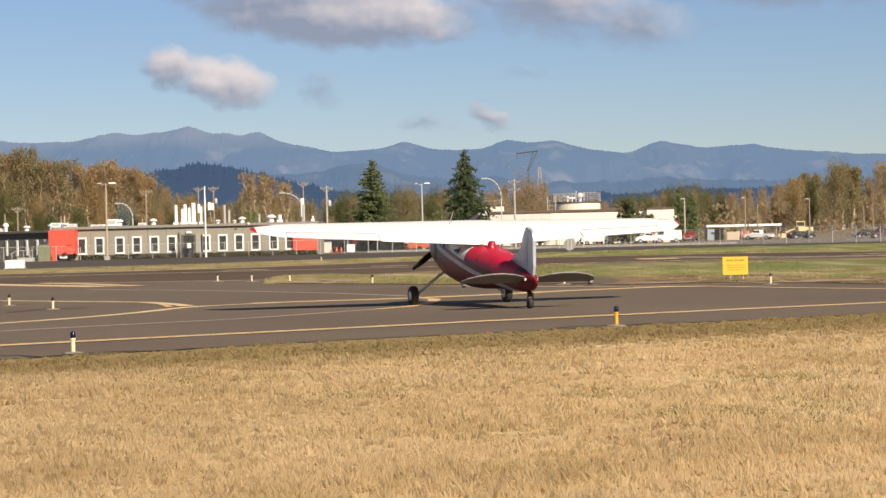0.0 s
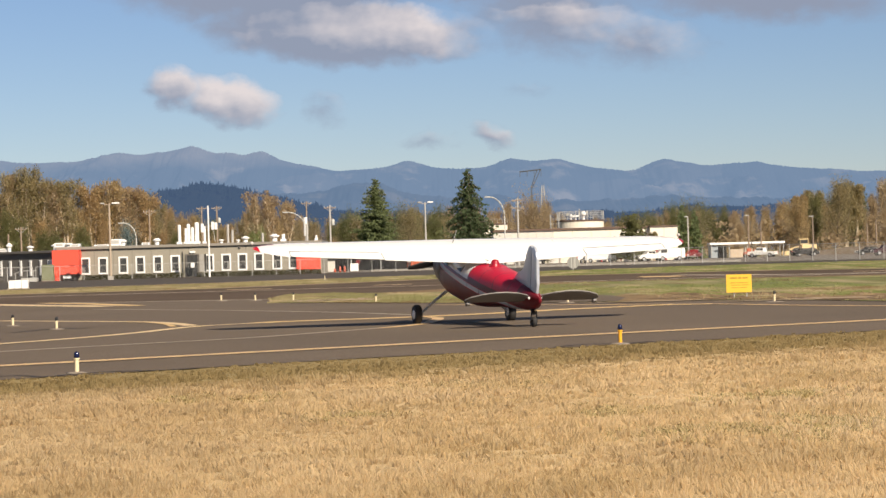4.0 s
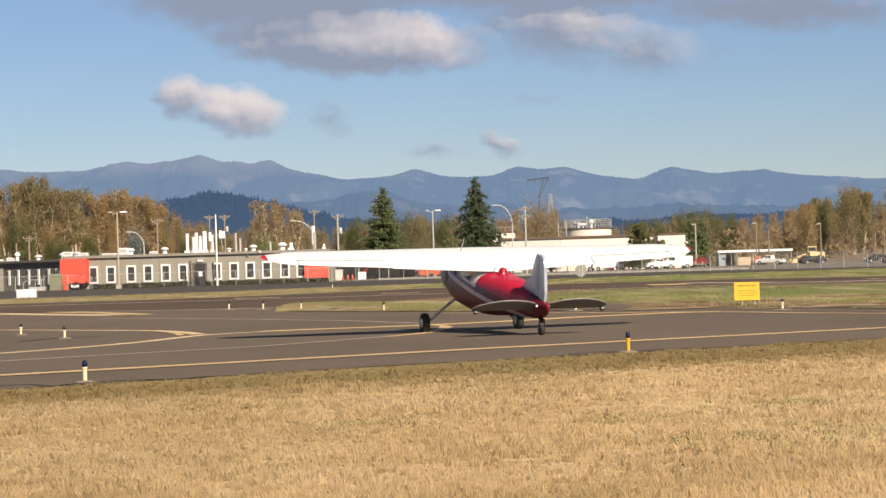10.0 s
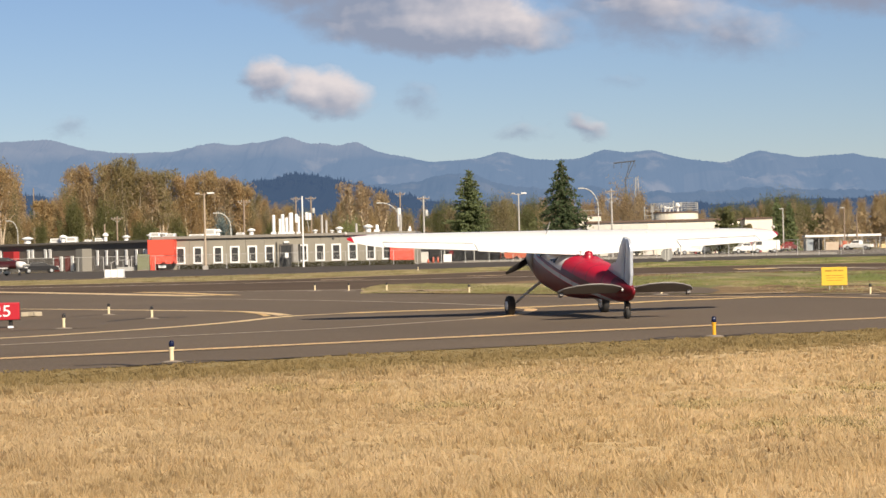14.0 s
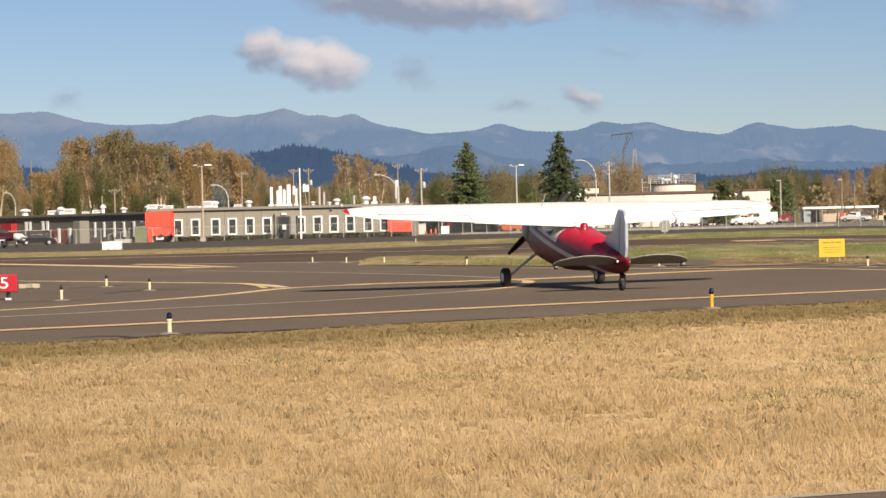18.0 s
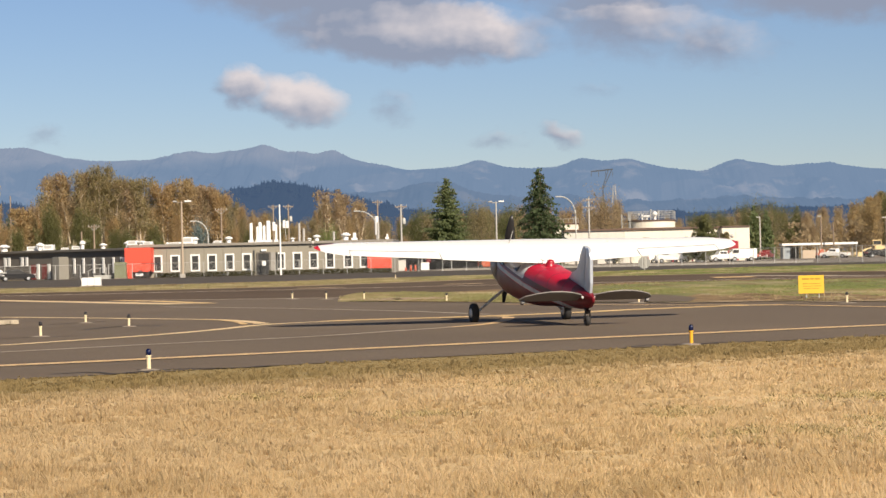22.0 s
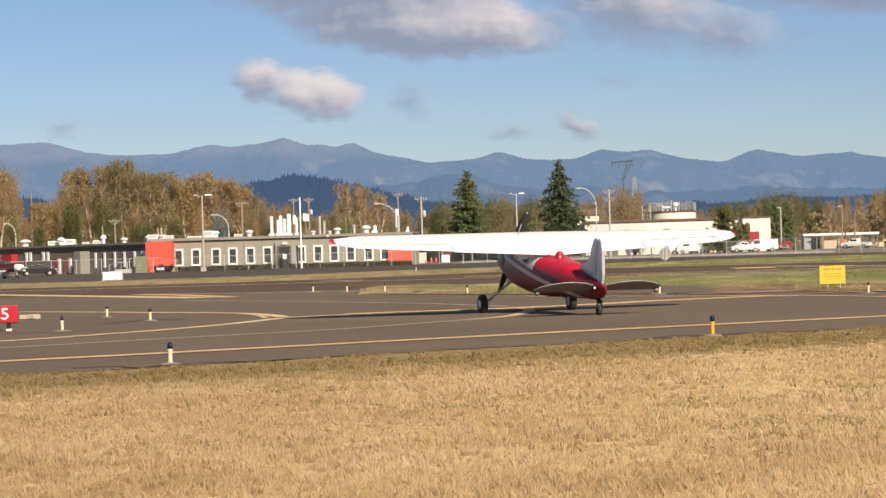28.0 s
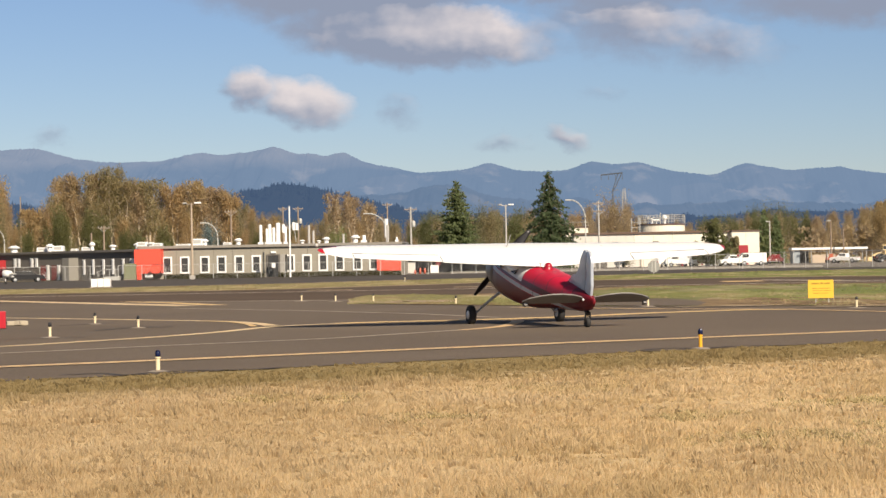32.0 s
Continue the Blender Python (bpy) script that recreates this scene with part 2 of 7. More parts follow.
RUNWAY = material("older brown asphalt", (0.118, 0.085, 0.060), 0.88, second=(0.088, 0.062, 0.043), scale=0.1, amount=0.9, fine=18, bump=0.3)
RUNWAY.node_tree.nodes["Principled BSDF"].inputs["Specular IOR Level"].default_value = 0.12
sheet("runway", [(-120, 112), (-30, 108), (-5, 99.5), (-2.3, 106.2), (7.2, 127.2), (16.5, 124.2), (60, 118.7), (120, 118.2), (120, 147), (31, 152), (22, 163), (9, 166), (-1, 165), (-9, 153.2), (-16, 144.3), (-22, 142.4), (-60, 142.4), (-120, 149)],
      0.017, RUNWAY, "older brownish runway asphalt", category="runway")
DIRT = material("bare pale dirt", (0.40, 0.31, 0.22), 0.95, second=(0.24, 0.17, 0.10), scale=1.2, amount=0.8, fine=12)


def blotch(name, cx, cy, rx, ry, seed, label, mat=None, z=0.036):
    """An uneven patch of bare soil."""
    pts = []
    for k in range(26):
        a = math.tau * k / 26
        f = 1 + 0.45 * noise.noise(Vector((math.cos(a) * 1.4 + seed, math.sin(a) * 1.4, seed)))
        pts.append((cx + rx * f * math.cos(a), cy + ry * f * math.sin(a)))
    return sheet(name, pts, z, mat or DIRT, label, category="soil")


GRAVEL = material("grey yard gravel", (0.175, 0.148, 0.118), 0.95, second=(0.13, 0.11, 0.088), scale=0.3, amount=0.8, fine=10)
sheet("yard_gravel", [(-30, 291), (32, 283), (42, 270), (62, 264), (110, 262), (130, 438), (-30, 438)], 0.02, GRAVEL, "grey gravel of the works yard", category="gravel")
blotch("dirt_patch", 12.2, 70.3, 1.7, 1.0, 1.0, "patch of bare pale soil in the grass")
blotch("dirt_patch", 9.6, 69.6, 1.2, 0.35, 2.0, "patch of bare pale soil at the sign's foot")
blotch("dirt_patch", -6.0, 92.5, 1.6, 3.0, 3.0, "patch of bare soil at the tip of the island")
blotch("dirt_patch", 6.8, 72.9, 2.4, 0.5, 4.0, "strip of bare soil along the asphalt")


def stripe(name, pts, width, mat, z=0.02, label="painted yellow line on the asphalt"):
    """A painted line along pts."""
    vs, fs = [], []
    for i, (x, y) in enumerate(pts):
        a = Vector(pts[max(i - 1, 0)]); b = Vector(pts[min(i + 1, len(pts) - 1)])
        n = (b - a).normalized(); n = Vector((-n.y, n.x)) * width / 2
        vs += [(x + n.x, y + n.y, z), (x - n.x, y - n.y, z)]
    for i in range(len(pts) - 1):
        fs.append((2 * i + 1, 2 * i + 3, 2 * i + 2, 2 * i))
    return tagged(new(name, mesh_of(name, vs, fs, mat)), label, "line", kind="structure")


def beside(pts, off):
    """The same line, moved sideways."""
    out = []
    for i, (x, y) in enumerate(pts):
        a = Vector(pts[max(i - 1, 0)]); b = Vector(pts[min(i + 1, len(pts) - 1)])
        n = (b - a).normalized()
        out.append((x - n.y * off, y + n.x * off))
    return out


stripe("apron_lip", [(-40, -2.3), (1.5, 13.05), (2.7, 13.5), (40, 27.3)], 0.10, material("pale concrete lip", (0.42, 0.34, 0.25), 0.9, amount=0.5), 0.018, "pale worn lip along the apron edge")
EDGE = [(-30, 24.5), (-7.4, 38.3), (0.5, 43.6), (10.3, 49.3), (60, 79)]


def eased_line(pts, rounds=2):
    """The same line with its corners cut round."""
    for _ in range(rounds):
        out = [pts[0]]
        for (ax, ay), (bx_, by_) in zip(pts, pts[1:]):
            out += [(ax * 0.75 + bx_ * 0.25, ay * 0.75 + by_ * 0.25), (ax * 0.25 + bx_ * 0.75, ay * 0.25 + by_ * 0.75)]
        pts = out + [pts[-1]]
    return pts


LINE_BLACK = material("black line border", (0.045, 0.036, 0.03), 0.85, scale=2.0, amount=0.8)
stripe("edge_border", EDGE, 0.80, LINE_BLACK, 0.0185, "worn black border of the edge line")
stripe("edge_line", beside(EDGE, 0.15), 0.27, TAN_LINE, label="faded double yellow edge line on the taxiway")
stripe("edge_line", beside(EDGE, -0.15), 0.27, TAN_LINE, label="faded double yellow edge line on the taxiway")
stripe("lead_in_line", eased_line([(-15, 43.2), (-11.0, 47.4), (-10.3, 48.8), (-9.3, 50.5), (-8.3, 52.6), (-7.5, 55.2), (-7.0, 58.0), (-6.2, 59.6), (-4.1, 61.0)]), 0.42, CREAM_LINE, 0.021)
stripe("lead_off_line", eased_line([(-30, 86), (-17.2, 74.0), (-14.0, 70.6), (-11.1, 67.3), (-9.2, 65.2), (-8.3, 63.7), (-7.5, 61.6), (-6.9, 59.4)]), 0.42, CREAM_LINE, 0.022)
stripe("lead_off_inner_line", eased_line([(-9.6, 65.6), (-8.8, 64.4), (-8.25, 62.9), (-7.75, 61.2), (-7.35, 59.0)]), 0.20, YELLOW_LINE, 0.0235)
stripe("centre_line", eased_line([(-5.2, 60.4), (-4.1, 61.2), (-1.4, 61.6), (1.6, 63.6), (3.4, 65.8), (5.0, 66.8), (6.8, 68.0), (8.0, 67.4)]), 0.95, YELLOW_LINE, 0.023)
stripe("rim_line", eased_line([(-0.5, 77.0), (2.3, 73.2), (5.0, 70.2), (6.8, 68.6), (8.2, 67.2), (10.5, 61.8), (13.5, 57.5), (24, 62)]), 0.34, TAN_LINE, 0.0245, "faded yellow line along the turf")
stripe("faint_line", eased_line([(-20, 36), (-10.1, 43.5), (-8.2, 45.5), (-6.4, 47.0), (-4.4, 48.6), (-3.1, 50.7), (-1.6, 53.0), (-0.8, 54.6), (-0.45, 56.6), (-0.2, 60.2)]), 0.28, PALE_LINE, 0.019, "faint worn line on the asphalt")
stripe("turn_line", eased_line([(-1.6, 53.0), (-0.8, 54.6), (-0.45, 56.6), (-0.2, 60.2), (-0.5, 61.4)]), 0.34, TAN_LINE, 0.0195, "worn yellow turning line on the asphalt")
stripe("cross_line", [(-14, 86.5), (-8.0, 78), (-3.5, 70.2), (-0.8, 63.9)], 0.26, PALE_LINE, 0.0195, "faint worn line on the asphalt")
for x0, x1, y0 in ((-13.6, -10.8, 136.0), (-4.6, -2.2, 139.0), (18.0, 19.8, 139.5), (26, 29, 141.0)):
    stripe("runway_dash", [(x0, y0), (x1, y0)], 1.4, CREAM_LINE, 0.03, "short painted dash on the runway")
stripe("far_line", [(-40, 134), (-25.9, 111.5), (-17.3, 96.9), (-14.1, 91.6)], 1.35, CREAM_LINE)
stripe("far_line", [(-19.2, 104.8), (-16.4, 99.9), (-12.8, 91.4)], 0.8, YELLOW_LINE, 0.021)
stripe("far_thin_line", [(-18.0, 104.0), (-14.2, 100.9), (-10.2, 98.9), (-5.5, 96.6)], 0.7, PALE_LINE, 0.022)
stripe("runway_edge_line", [(-80, 131), (80, 131)], 0.9, WHITE_LINE, label="worn white line along the runway edge")

stripe("runway_dash", [(12.6, 143.0), (15.2, 143.0)], 5.5, YELLOW_LINE, 0.03, "short yellow painted mark on the runway")
stripe("runway_bend_line", eased_line([(15.6, 149), (16.6, 145.8), (19.1, 137.8), (21.5, 134.4), (26.6, 131.6), (34, 131.2)]), 1.3, WHITE_LINE, 0.031, "worn pale line on the runway")

BROWN_SOIL = material("brown bare soil", (0.165, 0.108, 0.060), 0.95, second=(0.33, 0.24, 0.13), scale=1.1, amount=0.9, fine=9)
sheet("soil_verge", [(4.6, 74.9), (5.7, 73.9), (8.9, 72.4), (11.6, 69.0), (13.9, 63.6), (18.2, 57.6), (40, 71), (45, 84), (30, 87), (24, 89.5), (18, 86.5), (14, 91), (11, 88.5), (8, 92), (6.5, 84)], 0.034, BROWN_SOIL, "bare brown soil and thin dry turf behind the taxiway", category="soil")
stripe("soil_verge", [(-70, 143.5), (-22, 143.6), (-16, 145.2), (-9, 154.5), (-1, 166.5), (9, 167.4), (22, 164.5), (31, 153.6), (60, 151.5), (110, 149.2)], 2.6, DIRT, 0.034, "pale bare soil along the far runway edge")
stripe("soil_verge", [(-2.0, 105.0), (7.2, 126), (16.5, 123.4), (24, 120.4), (60, 117.8), (110, 117.4)], 3.4, BROWN_SOIL, 0.034, "brown bare soil along the near runway edge")
stripe("soil_verge", eased_line([(-7.4, 95.5), (-6.2, 88.9), (-1.6, 82.5), (0.1, 79.8), (1.4, 78.6)]), 0.9, BROWN_SOIL, 0.0345, "brown bare soil round the tip of the turf island")
stripe("soil_verge", [(-60, 177.2), (-34, 179.2), (-19, 188.2), (-10, 202.2)], 2.0, DIRT, 0.034, "pale bare soil along the ramp road")
blotch("dirt_patch", -3.6, 91.0, 1.3, 3.2, 6.0, "patch of bare soil on the turf island")
blotch("dirt_patch", 1.2, 97.0, 2.0, 3.0, 7.0, "patch of bare soil on the turf island")
blotch("dirt_patch", 14.6, 66.6, 1.5, 1.1, 8.0, "pale sandy patch in the thin turf")
DARK_SOIL = material("damp dark soil", (0.125, 0.082, 0.047), 0.95, second=(0.20, 0.14, 0.08), scale=1.6, amount=0.9, fine=9)
for k, (cx, cy, rx, ry) in enumerate(((8.0, 76.4, 0.9, 1.3), (9.3, 73.6, 0.9, 1.0), (10.8, 71.8, 0.8, 1.2), (12.6, 68.6, 1.0, 1.3), (14.4, 70.4, 0.9, 1.4), (13.0, 76.8, 0.9, 1.3), (9.0, 82.5, 0.6, 1.8), (11.4, 81.5, 0.9, 1.6), (15.8, 77.5, 1.0, 1.6), (16.2, 66.8, 0.9, 1.2))):
    blotch("dark_soil_patch", cx, cy, rx, ry, 11.0 + 1.7 * k, "damp dark patch in the bare soil", DARK_SOIL, 0.0375)
for soil in (DIRT, BROWN_SOIL, DARK_SOIL):
    soil.node_tree.nodes["Principled BSDF"].inputs["Specular IOR Level"].default_value = 0.1
DRY_TURF = material("withered flat turf", (0.34, 0.27, 0.135), 0.95, second=(0.22, 0.18, 0.085), scale=1.4, amount=0.9, fine=10)
for k, (cx, cy, rx, ry) in enumerate(((8.4, 91.5, 0.9, 2.4), (10.2, 87.5, 1.2, 2.2), (12.8, 84.0, 1.3, 1.8), (14.6, 81.0, 1.0, 1.6), (10.9, 76.6, 0.8, 1.2), (16.4, 72.0, 0.9, 1.3), (7.6, 86.0, 0.5, 2.2))):
    blotch("dry_turf_patch", cx, cy, rx, ry, 31.0 + 2.3 * k, "withered flat patch of turf on the soil", DRY_TURF, 0.039)
blotch("dirt_patch", 17.2, 65.4, 1.3, 0.8, 9.0, "pale sandy patch in the thin turf")
sheet("asphalt_patch", [(1.6, 78.4), (3.6, 75.6), (5.7, 73.9), (6.4, 79), (6.3, 84), (5.6, 87.5), (4.4, 88.8), (2.2, 86)], 0.038, ASPHALT, "old asphalt patch cut into the turf", category="asphalt")

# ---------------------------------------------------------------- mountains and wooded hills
def haze_glow_material(name, forest, bare, air, share, scale):
    """Distant wooded slope; the haze of kilometres of air is painted in as a glow."""
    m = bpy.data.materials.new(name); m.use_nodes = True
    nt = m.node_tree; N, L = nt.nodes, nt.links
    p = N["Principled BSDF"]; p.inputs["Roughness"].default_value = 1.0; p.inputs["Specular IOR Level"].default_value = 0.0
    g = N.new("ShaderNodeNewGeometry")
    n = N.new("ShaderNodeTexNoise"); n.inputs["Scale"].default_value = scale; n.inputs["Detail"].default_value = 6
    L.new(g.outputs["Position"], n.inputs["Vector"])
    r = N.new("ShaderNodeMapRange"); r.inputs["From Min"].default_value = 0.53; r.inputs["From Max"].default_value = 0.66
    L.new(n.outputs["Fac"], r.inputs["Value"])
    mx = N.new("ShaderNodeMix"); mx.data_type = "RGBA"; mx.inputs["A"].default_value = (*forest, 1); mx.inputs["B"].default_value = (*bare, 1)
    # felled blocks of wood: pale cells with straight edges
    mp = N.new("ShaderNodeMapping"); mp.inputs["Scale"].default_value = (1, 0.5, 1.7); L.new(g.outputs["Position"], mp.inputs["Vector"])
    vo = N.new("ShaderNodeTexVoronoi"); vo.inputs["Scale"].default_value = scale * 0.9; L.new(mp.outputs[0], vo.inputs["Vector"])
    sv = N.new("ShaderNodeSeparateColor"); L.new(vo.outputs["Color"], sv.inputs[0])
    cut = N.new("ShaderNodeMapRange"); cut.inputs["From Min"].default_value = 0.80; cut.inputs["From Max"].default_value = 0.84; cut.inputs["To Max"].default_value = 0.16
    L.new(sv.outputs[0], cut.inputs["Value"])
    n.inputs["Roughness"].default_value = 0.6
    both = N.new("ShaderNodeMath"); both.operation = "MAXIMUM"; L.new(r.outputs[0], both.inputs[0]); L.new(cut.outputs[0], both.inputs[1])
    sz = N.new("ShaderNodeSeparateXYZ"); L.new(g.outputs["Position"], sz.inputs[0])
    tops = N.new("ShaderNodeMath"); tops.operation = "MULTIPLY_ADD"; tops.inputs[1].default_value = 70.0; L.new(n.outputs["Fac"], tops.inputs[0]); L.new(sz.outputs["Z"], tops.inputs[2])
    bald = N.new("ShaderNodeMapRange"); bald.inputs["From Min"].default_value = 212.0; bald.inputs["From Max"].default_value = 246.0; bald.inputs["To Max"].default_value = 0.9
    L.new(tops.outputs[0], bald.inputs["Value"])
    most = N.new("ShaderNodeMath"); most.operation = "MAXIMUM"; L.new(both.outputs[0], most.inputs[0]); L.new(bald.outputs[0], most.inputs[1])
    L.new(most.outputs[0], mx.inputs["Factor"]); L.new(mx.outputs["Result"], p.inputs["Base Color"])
    # even blue emission over the slope stands in for haze
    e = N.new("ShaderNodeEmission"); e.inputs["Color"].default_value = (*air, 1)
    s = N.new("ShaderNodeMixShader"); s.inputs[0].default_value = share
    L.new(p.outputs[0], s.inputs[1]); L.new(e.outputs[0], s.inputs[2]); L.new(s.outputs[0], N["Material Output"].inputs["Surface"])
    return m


def ridge(name, d, base, tilt, peaks, rough, mat, label, depth=500, u0=-330, u1=330, n=1100, rows=20, seed=0.0):
    """A mountain chain d metres off: peaks are (bearing, rise, width) in thousandths over a sloping base line."""
    vs, fs = [], []
    for j in range(rows + 1):
        f = j / rows
        for i in range(n + 1):
            u = u0 + (u1 - u0) * i / n
            h = base + tilt * u + sum(a * math.exp(-abs((u - c) / w) ** 1.7) for c, a, w in peaks)
            h += rough * noise.fractal(Vector((u * 0.13 + seed, 0, 3.7)), 1.0, 2.0, 5)
            h += 0.34 * noise.fractal(Vector((u * 1.1 + seed, 2.0, 5.1)), 0.7, 2.0, 3)
            crest = h * d / 1000
            y = d - depth * (1 - f)
            rel = noise.fractal(Vector((u * 0.035 + seed, f * 2.2, 1.3)), 0.9, 2.0, 5)
            z = crest * (f ** 0.75) * (1 + 0.32 * rel * math.sin(math.pi * f))
            vs.append((u * d / 1000, y, max(z, 0) - 2 * (1 - f)))
    for j in range(rows):
        for i in range(n):
            a = j * (n + 1) + i
            fs.append((a, a + 1, a + n + 2, a + n + 1))
    return tagged(new(name, mesh_of(name, vs, fs, mat, True)), label, "mountain", kind="structure")


HAZE_GLOW_FAR = haze_glow_material("far mountain with haze glow", (0.07, 0.08, 0.10), (0.32, 0.28, 0.25), (0.130, 0.193, 0.292), 0.82, 0.010)
HAZE_GLOW_MID = haze_glow_material("middle mountain with haze glow", (0.08, 0.09, 0.11), (0.22, 0.20, 0.18), (0.102, 0.158, 0.247), 0.81, 0.012)
HAZE_GLOW_NEAR = haze_glow_material("wooded hill with haze glow", (0.03, 0.045, 0.05), (0.04, 0.05, 0.05), (0.048, 0.078, 0.140), 0.80, 0.05)
CHAIN = [(-245, 4.6, 22), (-222, 4.9, 16), (-200, 0.6, 16), (-178, 0.8, 14), (-160, 2.0, 12), (-147, 4.4, 10), (-130, 4.8, 12), (-114, 7.9, 11), (-98, 4.6, 10), (-82.5, 6.4, 9), (-66, 1.3, 12), (-47, -1.5, 12), (-16, 3.5, 8), (30, 4.4, 9), (42, 1.9, 9),
         (53, 4.0, 10), (70, 0.5, 9), (84, -0.8, 9), (100, 4.9, 10), (113, 1.8, 9), (128, 2.2, 10), (142, 3.4, 11), (158, 1.2, 12), (175, 0.9, 13), (220, 0.7, 20)]
ridge("mountain_chain", 4300, 40.6, -0.0353, CHAIN, 0.35, HAZE_GLOW_FAR, "mountain range on the horizon with a painted blue haze")
ridge("middle_mountain", 3600, 25, -0.012, [(-180, 7, 30), (-90, 6, 30), (-36, 9.5, 26), (18, 3, 22), (100, 1.5, 22)], 1.3, HAZE_GLOW_MID, "lower mountain slopes with a painted blue haze", seed=5.0)
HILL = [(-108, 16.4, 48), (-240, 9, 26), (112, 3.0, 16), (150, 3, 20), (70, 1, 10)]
ridge("wooded_hill", 2600, 19.2, -0.012, HILL, 0.9, HAZE_GLOW_NEAR, "wooded foothill with conifers on its crest, dark blue haze painted in", depth=400, seed=9.0)

# ---------------------------------------------------------------- clouds, drifting slowly
def cloud_material(clouds, d):
    """Soft glowing clouds on a far sheet, their light and shade painted in; each is (bearing, height, half width, half
    height, lean, thickness, tone).
    """
    m = bpy.data.materials.new("clouds"); m.use_nodes = True
    nt = m.node_tree; N, L = nt.nodes, nt.links
    N.remove(N["Principled BSDF"])
    tc = N.new("ShaderNodeTexCoord")
    sc = N.new("ShaderNodeVectorMath"); sc.operation = "SCALE"; sc.inputs["Scale"].default_value = 1000 / d
    L.new(tc.outputs["Object"], sc.inputs[0])
    def tex(scale, detail, rough, off=(0, 0, 0)):
        mp = N.new("ShaderNodeMapping"); mp.inputs["Location"].default_value = off; mp.inputs["Scale"].default_value = (1, 1, 1.5)
        L.new(sc.outputs[0], mp.inputs["Vector"])
        n = N.new("ShaderNodeTexNoise"); n.inputs["Scale"].default_value = scale; n.inputs["Detail"].default_value = detail
        n.inputs["Roughness"].default_value = rough
        L.new(mp.outputs[0], n.inputs["Vector"]); return n
    def math_node(op, a, b=None, c=None):
        x = N.new("ShaderNodeMath"); x.operation = op
        for i, v in enumerate((a, b, c)):
            if v is None: continue
            if isinstance(v, (int, float)): x.inputs[i].default_value = v
            else: L.new(v, x.inputs[i])
        return x.outputs[0]
    warp = tex(0.06, 5, 0.55)
    wv = N.new("ShaderNodeVectorMath"); wv.operation = "MULTIPLY_ADD"
    wv.inputs[1].default_value = (16, 0, 12); wv.inputs[2].default_value = (-8, 0, -6)
    L.new(warp.outputs["Color"], wv.inputs[0])
    pos = N.new("ShaderNodeVectorMath"); pos.operation = "ADD"; L.new(sc.outputs[0], pos.inputs[0]); L.new(wv.outputs[0], pos.inputs[1])
    total, lift, mass = None, None, None
    for u, v, ru, rv, lean, thick, tone in clouds:
        mp = N.new("ShaderNodeMapping"); mp.vector_type = "TEXTURE"
        mp.inputs["Location"].default_value = (u, 0, v); mp.inputs["Rotation"].default_value = (0, radians(lean), 0)
        mp.inputs["Scale"].default_value = (ru, 1000, rv)
        L.new(pos.outputs[0], mp.inputs["Vector"])
        ln = N.new("ShaderNodeVectorMath"); ln.operation = "LENGTH"; L.new(mp.outputs[0], ln.inputs[0])
        dens = math_node("MULTIPLY", math_node("SUBTRACT", 1.0, ln.outputs["Value"]), thick)
        sx = N.new("ShaderNodeSeparateXYZ"); L.new(mp.outputs[0], sx.inputs[0])
        solid = math_node("MAXIMUM", dens, 0.0)
        up = math_node("MULTIPLY", math_node("ADD", math_node("MULTIPLY_ADD", sx.outputs["X"], 0.3, sx.outputs["Z"]), tone), solid)
        mass = solid if lift is None else math_node("ADD", mass, solid)
        total = dens if total is None else math_node("SMOOTH_MAX", total, dens, 0.15)
        lift = up if lift is None else math_node("ADD", lift, up)
    fine = tex(0.085, 7, 0.56, (3, 0, 8))
    lump, lump_off = tex(0.06, 3, 0.45, (7, 0, 2)), tex(0.06, 3, 0.45, (4.0, 0, -1.5))
    body = math_node("ADD", total, math_node("MULTIPLY_ADD", fine.outputs["Fac"], 0.7, -0.35))
    alpha = N.new("ShaderNodeMapRange"); alpha.interpolation_type = "SMOOTHSTEP"
    alpha.inputs["From Min"].default_value = -0.10; alpha.inputs["From Max"].default_value = 0.85; alpha.inputs["To Max"].default_value = 0.93
    L.new(body, alpha.inputs["Value"])
    soft = tex(0.04, 3, 0.45, (-4, 0, 5))
    # sunlit tops and grey undersides, painted into the emission colour
    lit = math_node("ADD", math_node("MULTIPLY", math_node("DIVIDE", lift, math_node("ADD", mass, 0.06)), 0.95), math_node("MULTIPLY_ADD", soft.outputs["Fac"], 1.0, -0.5))
    lit = math_node("ADD", lit, math_node("MULTIPLY", math_node("SUBTRACT", lump.outputs["Fac"], lump_off.outputs["Fac"]), 0.9))
    cr = N.new("ShaderNodeMix"); cr.data_type = "RGBA"; cr.clamp_factor = True
    cr.inputs["A"].default_value = (0.19, 0.212, 0.275, 1); cr.inputs["B"].default_value = (0.52, 0.465, 0.455, 1)
    L.new(lit, cr.inputs["Factor"])
    em = N.new("ShaderNodeEmission"); L.new(cr.outputs["Result"], em.inputs["Color"])
    tr = N.new("ShaderNodeBsdfTransparent"); ms = N.new("ShaderNodeMixShader")
    L.new(alpha.outputs[0], ms.inputs[0]); L.new(tr.outputs[0], ms.inputs[1]); L.new(em.outputs[0], ms.inputs[2])
    L.new(ms.outputs[0], N["Material Output"].inputs["Surface"])
    return m


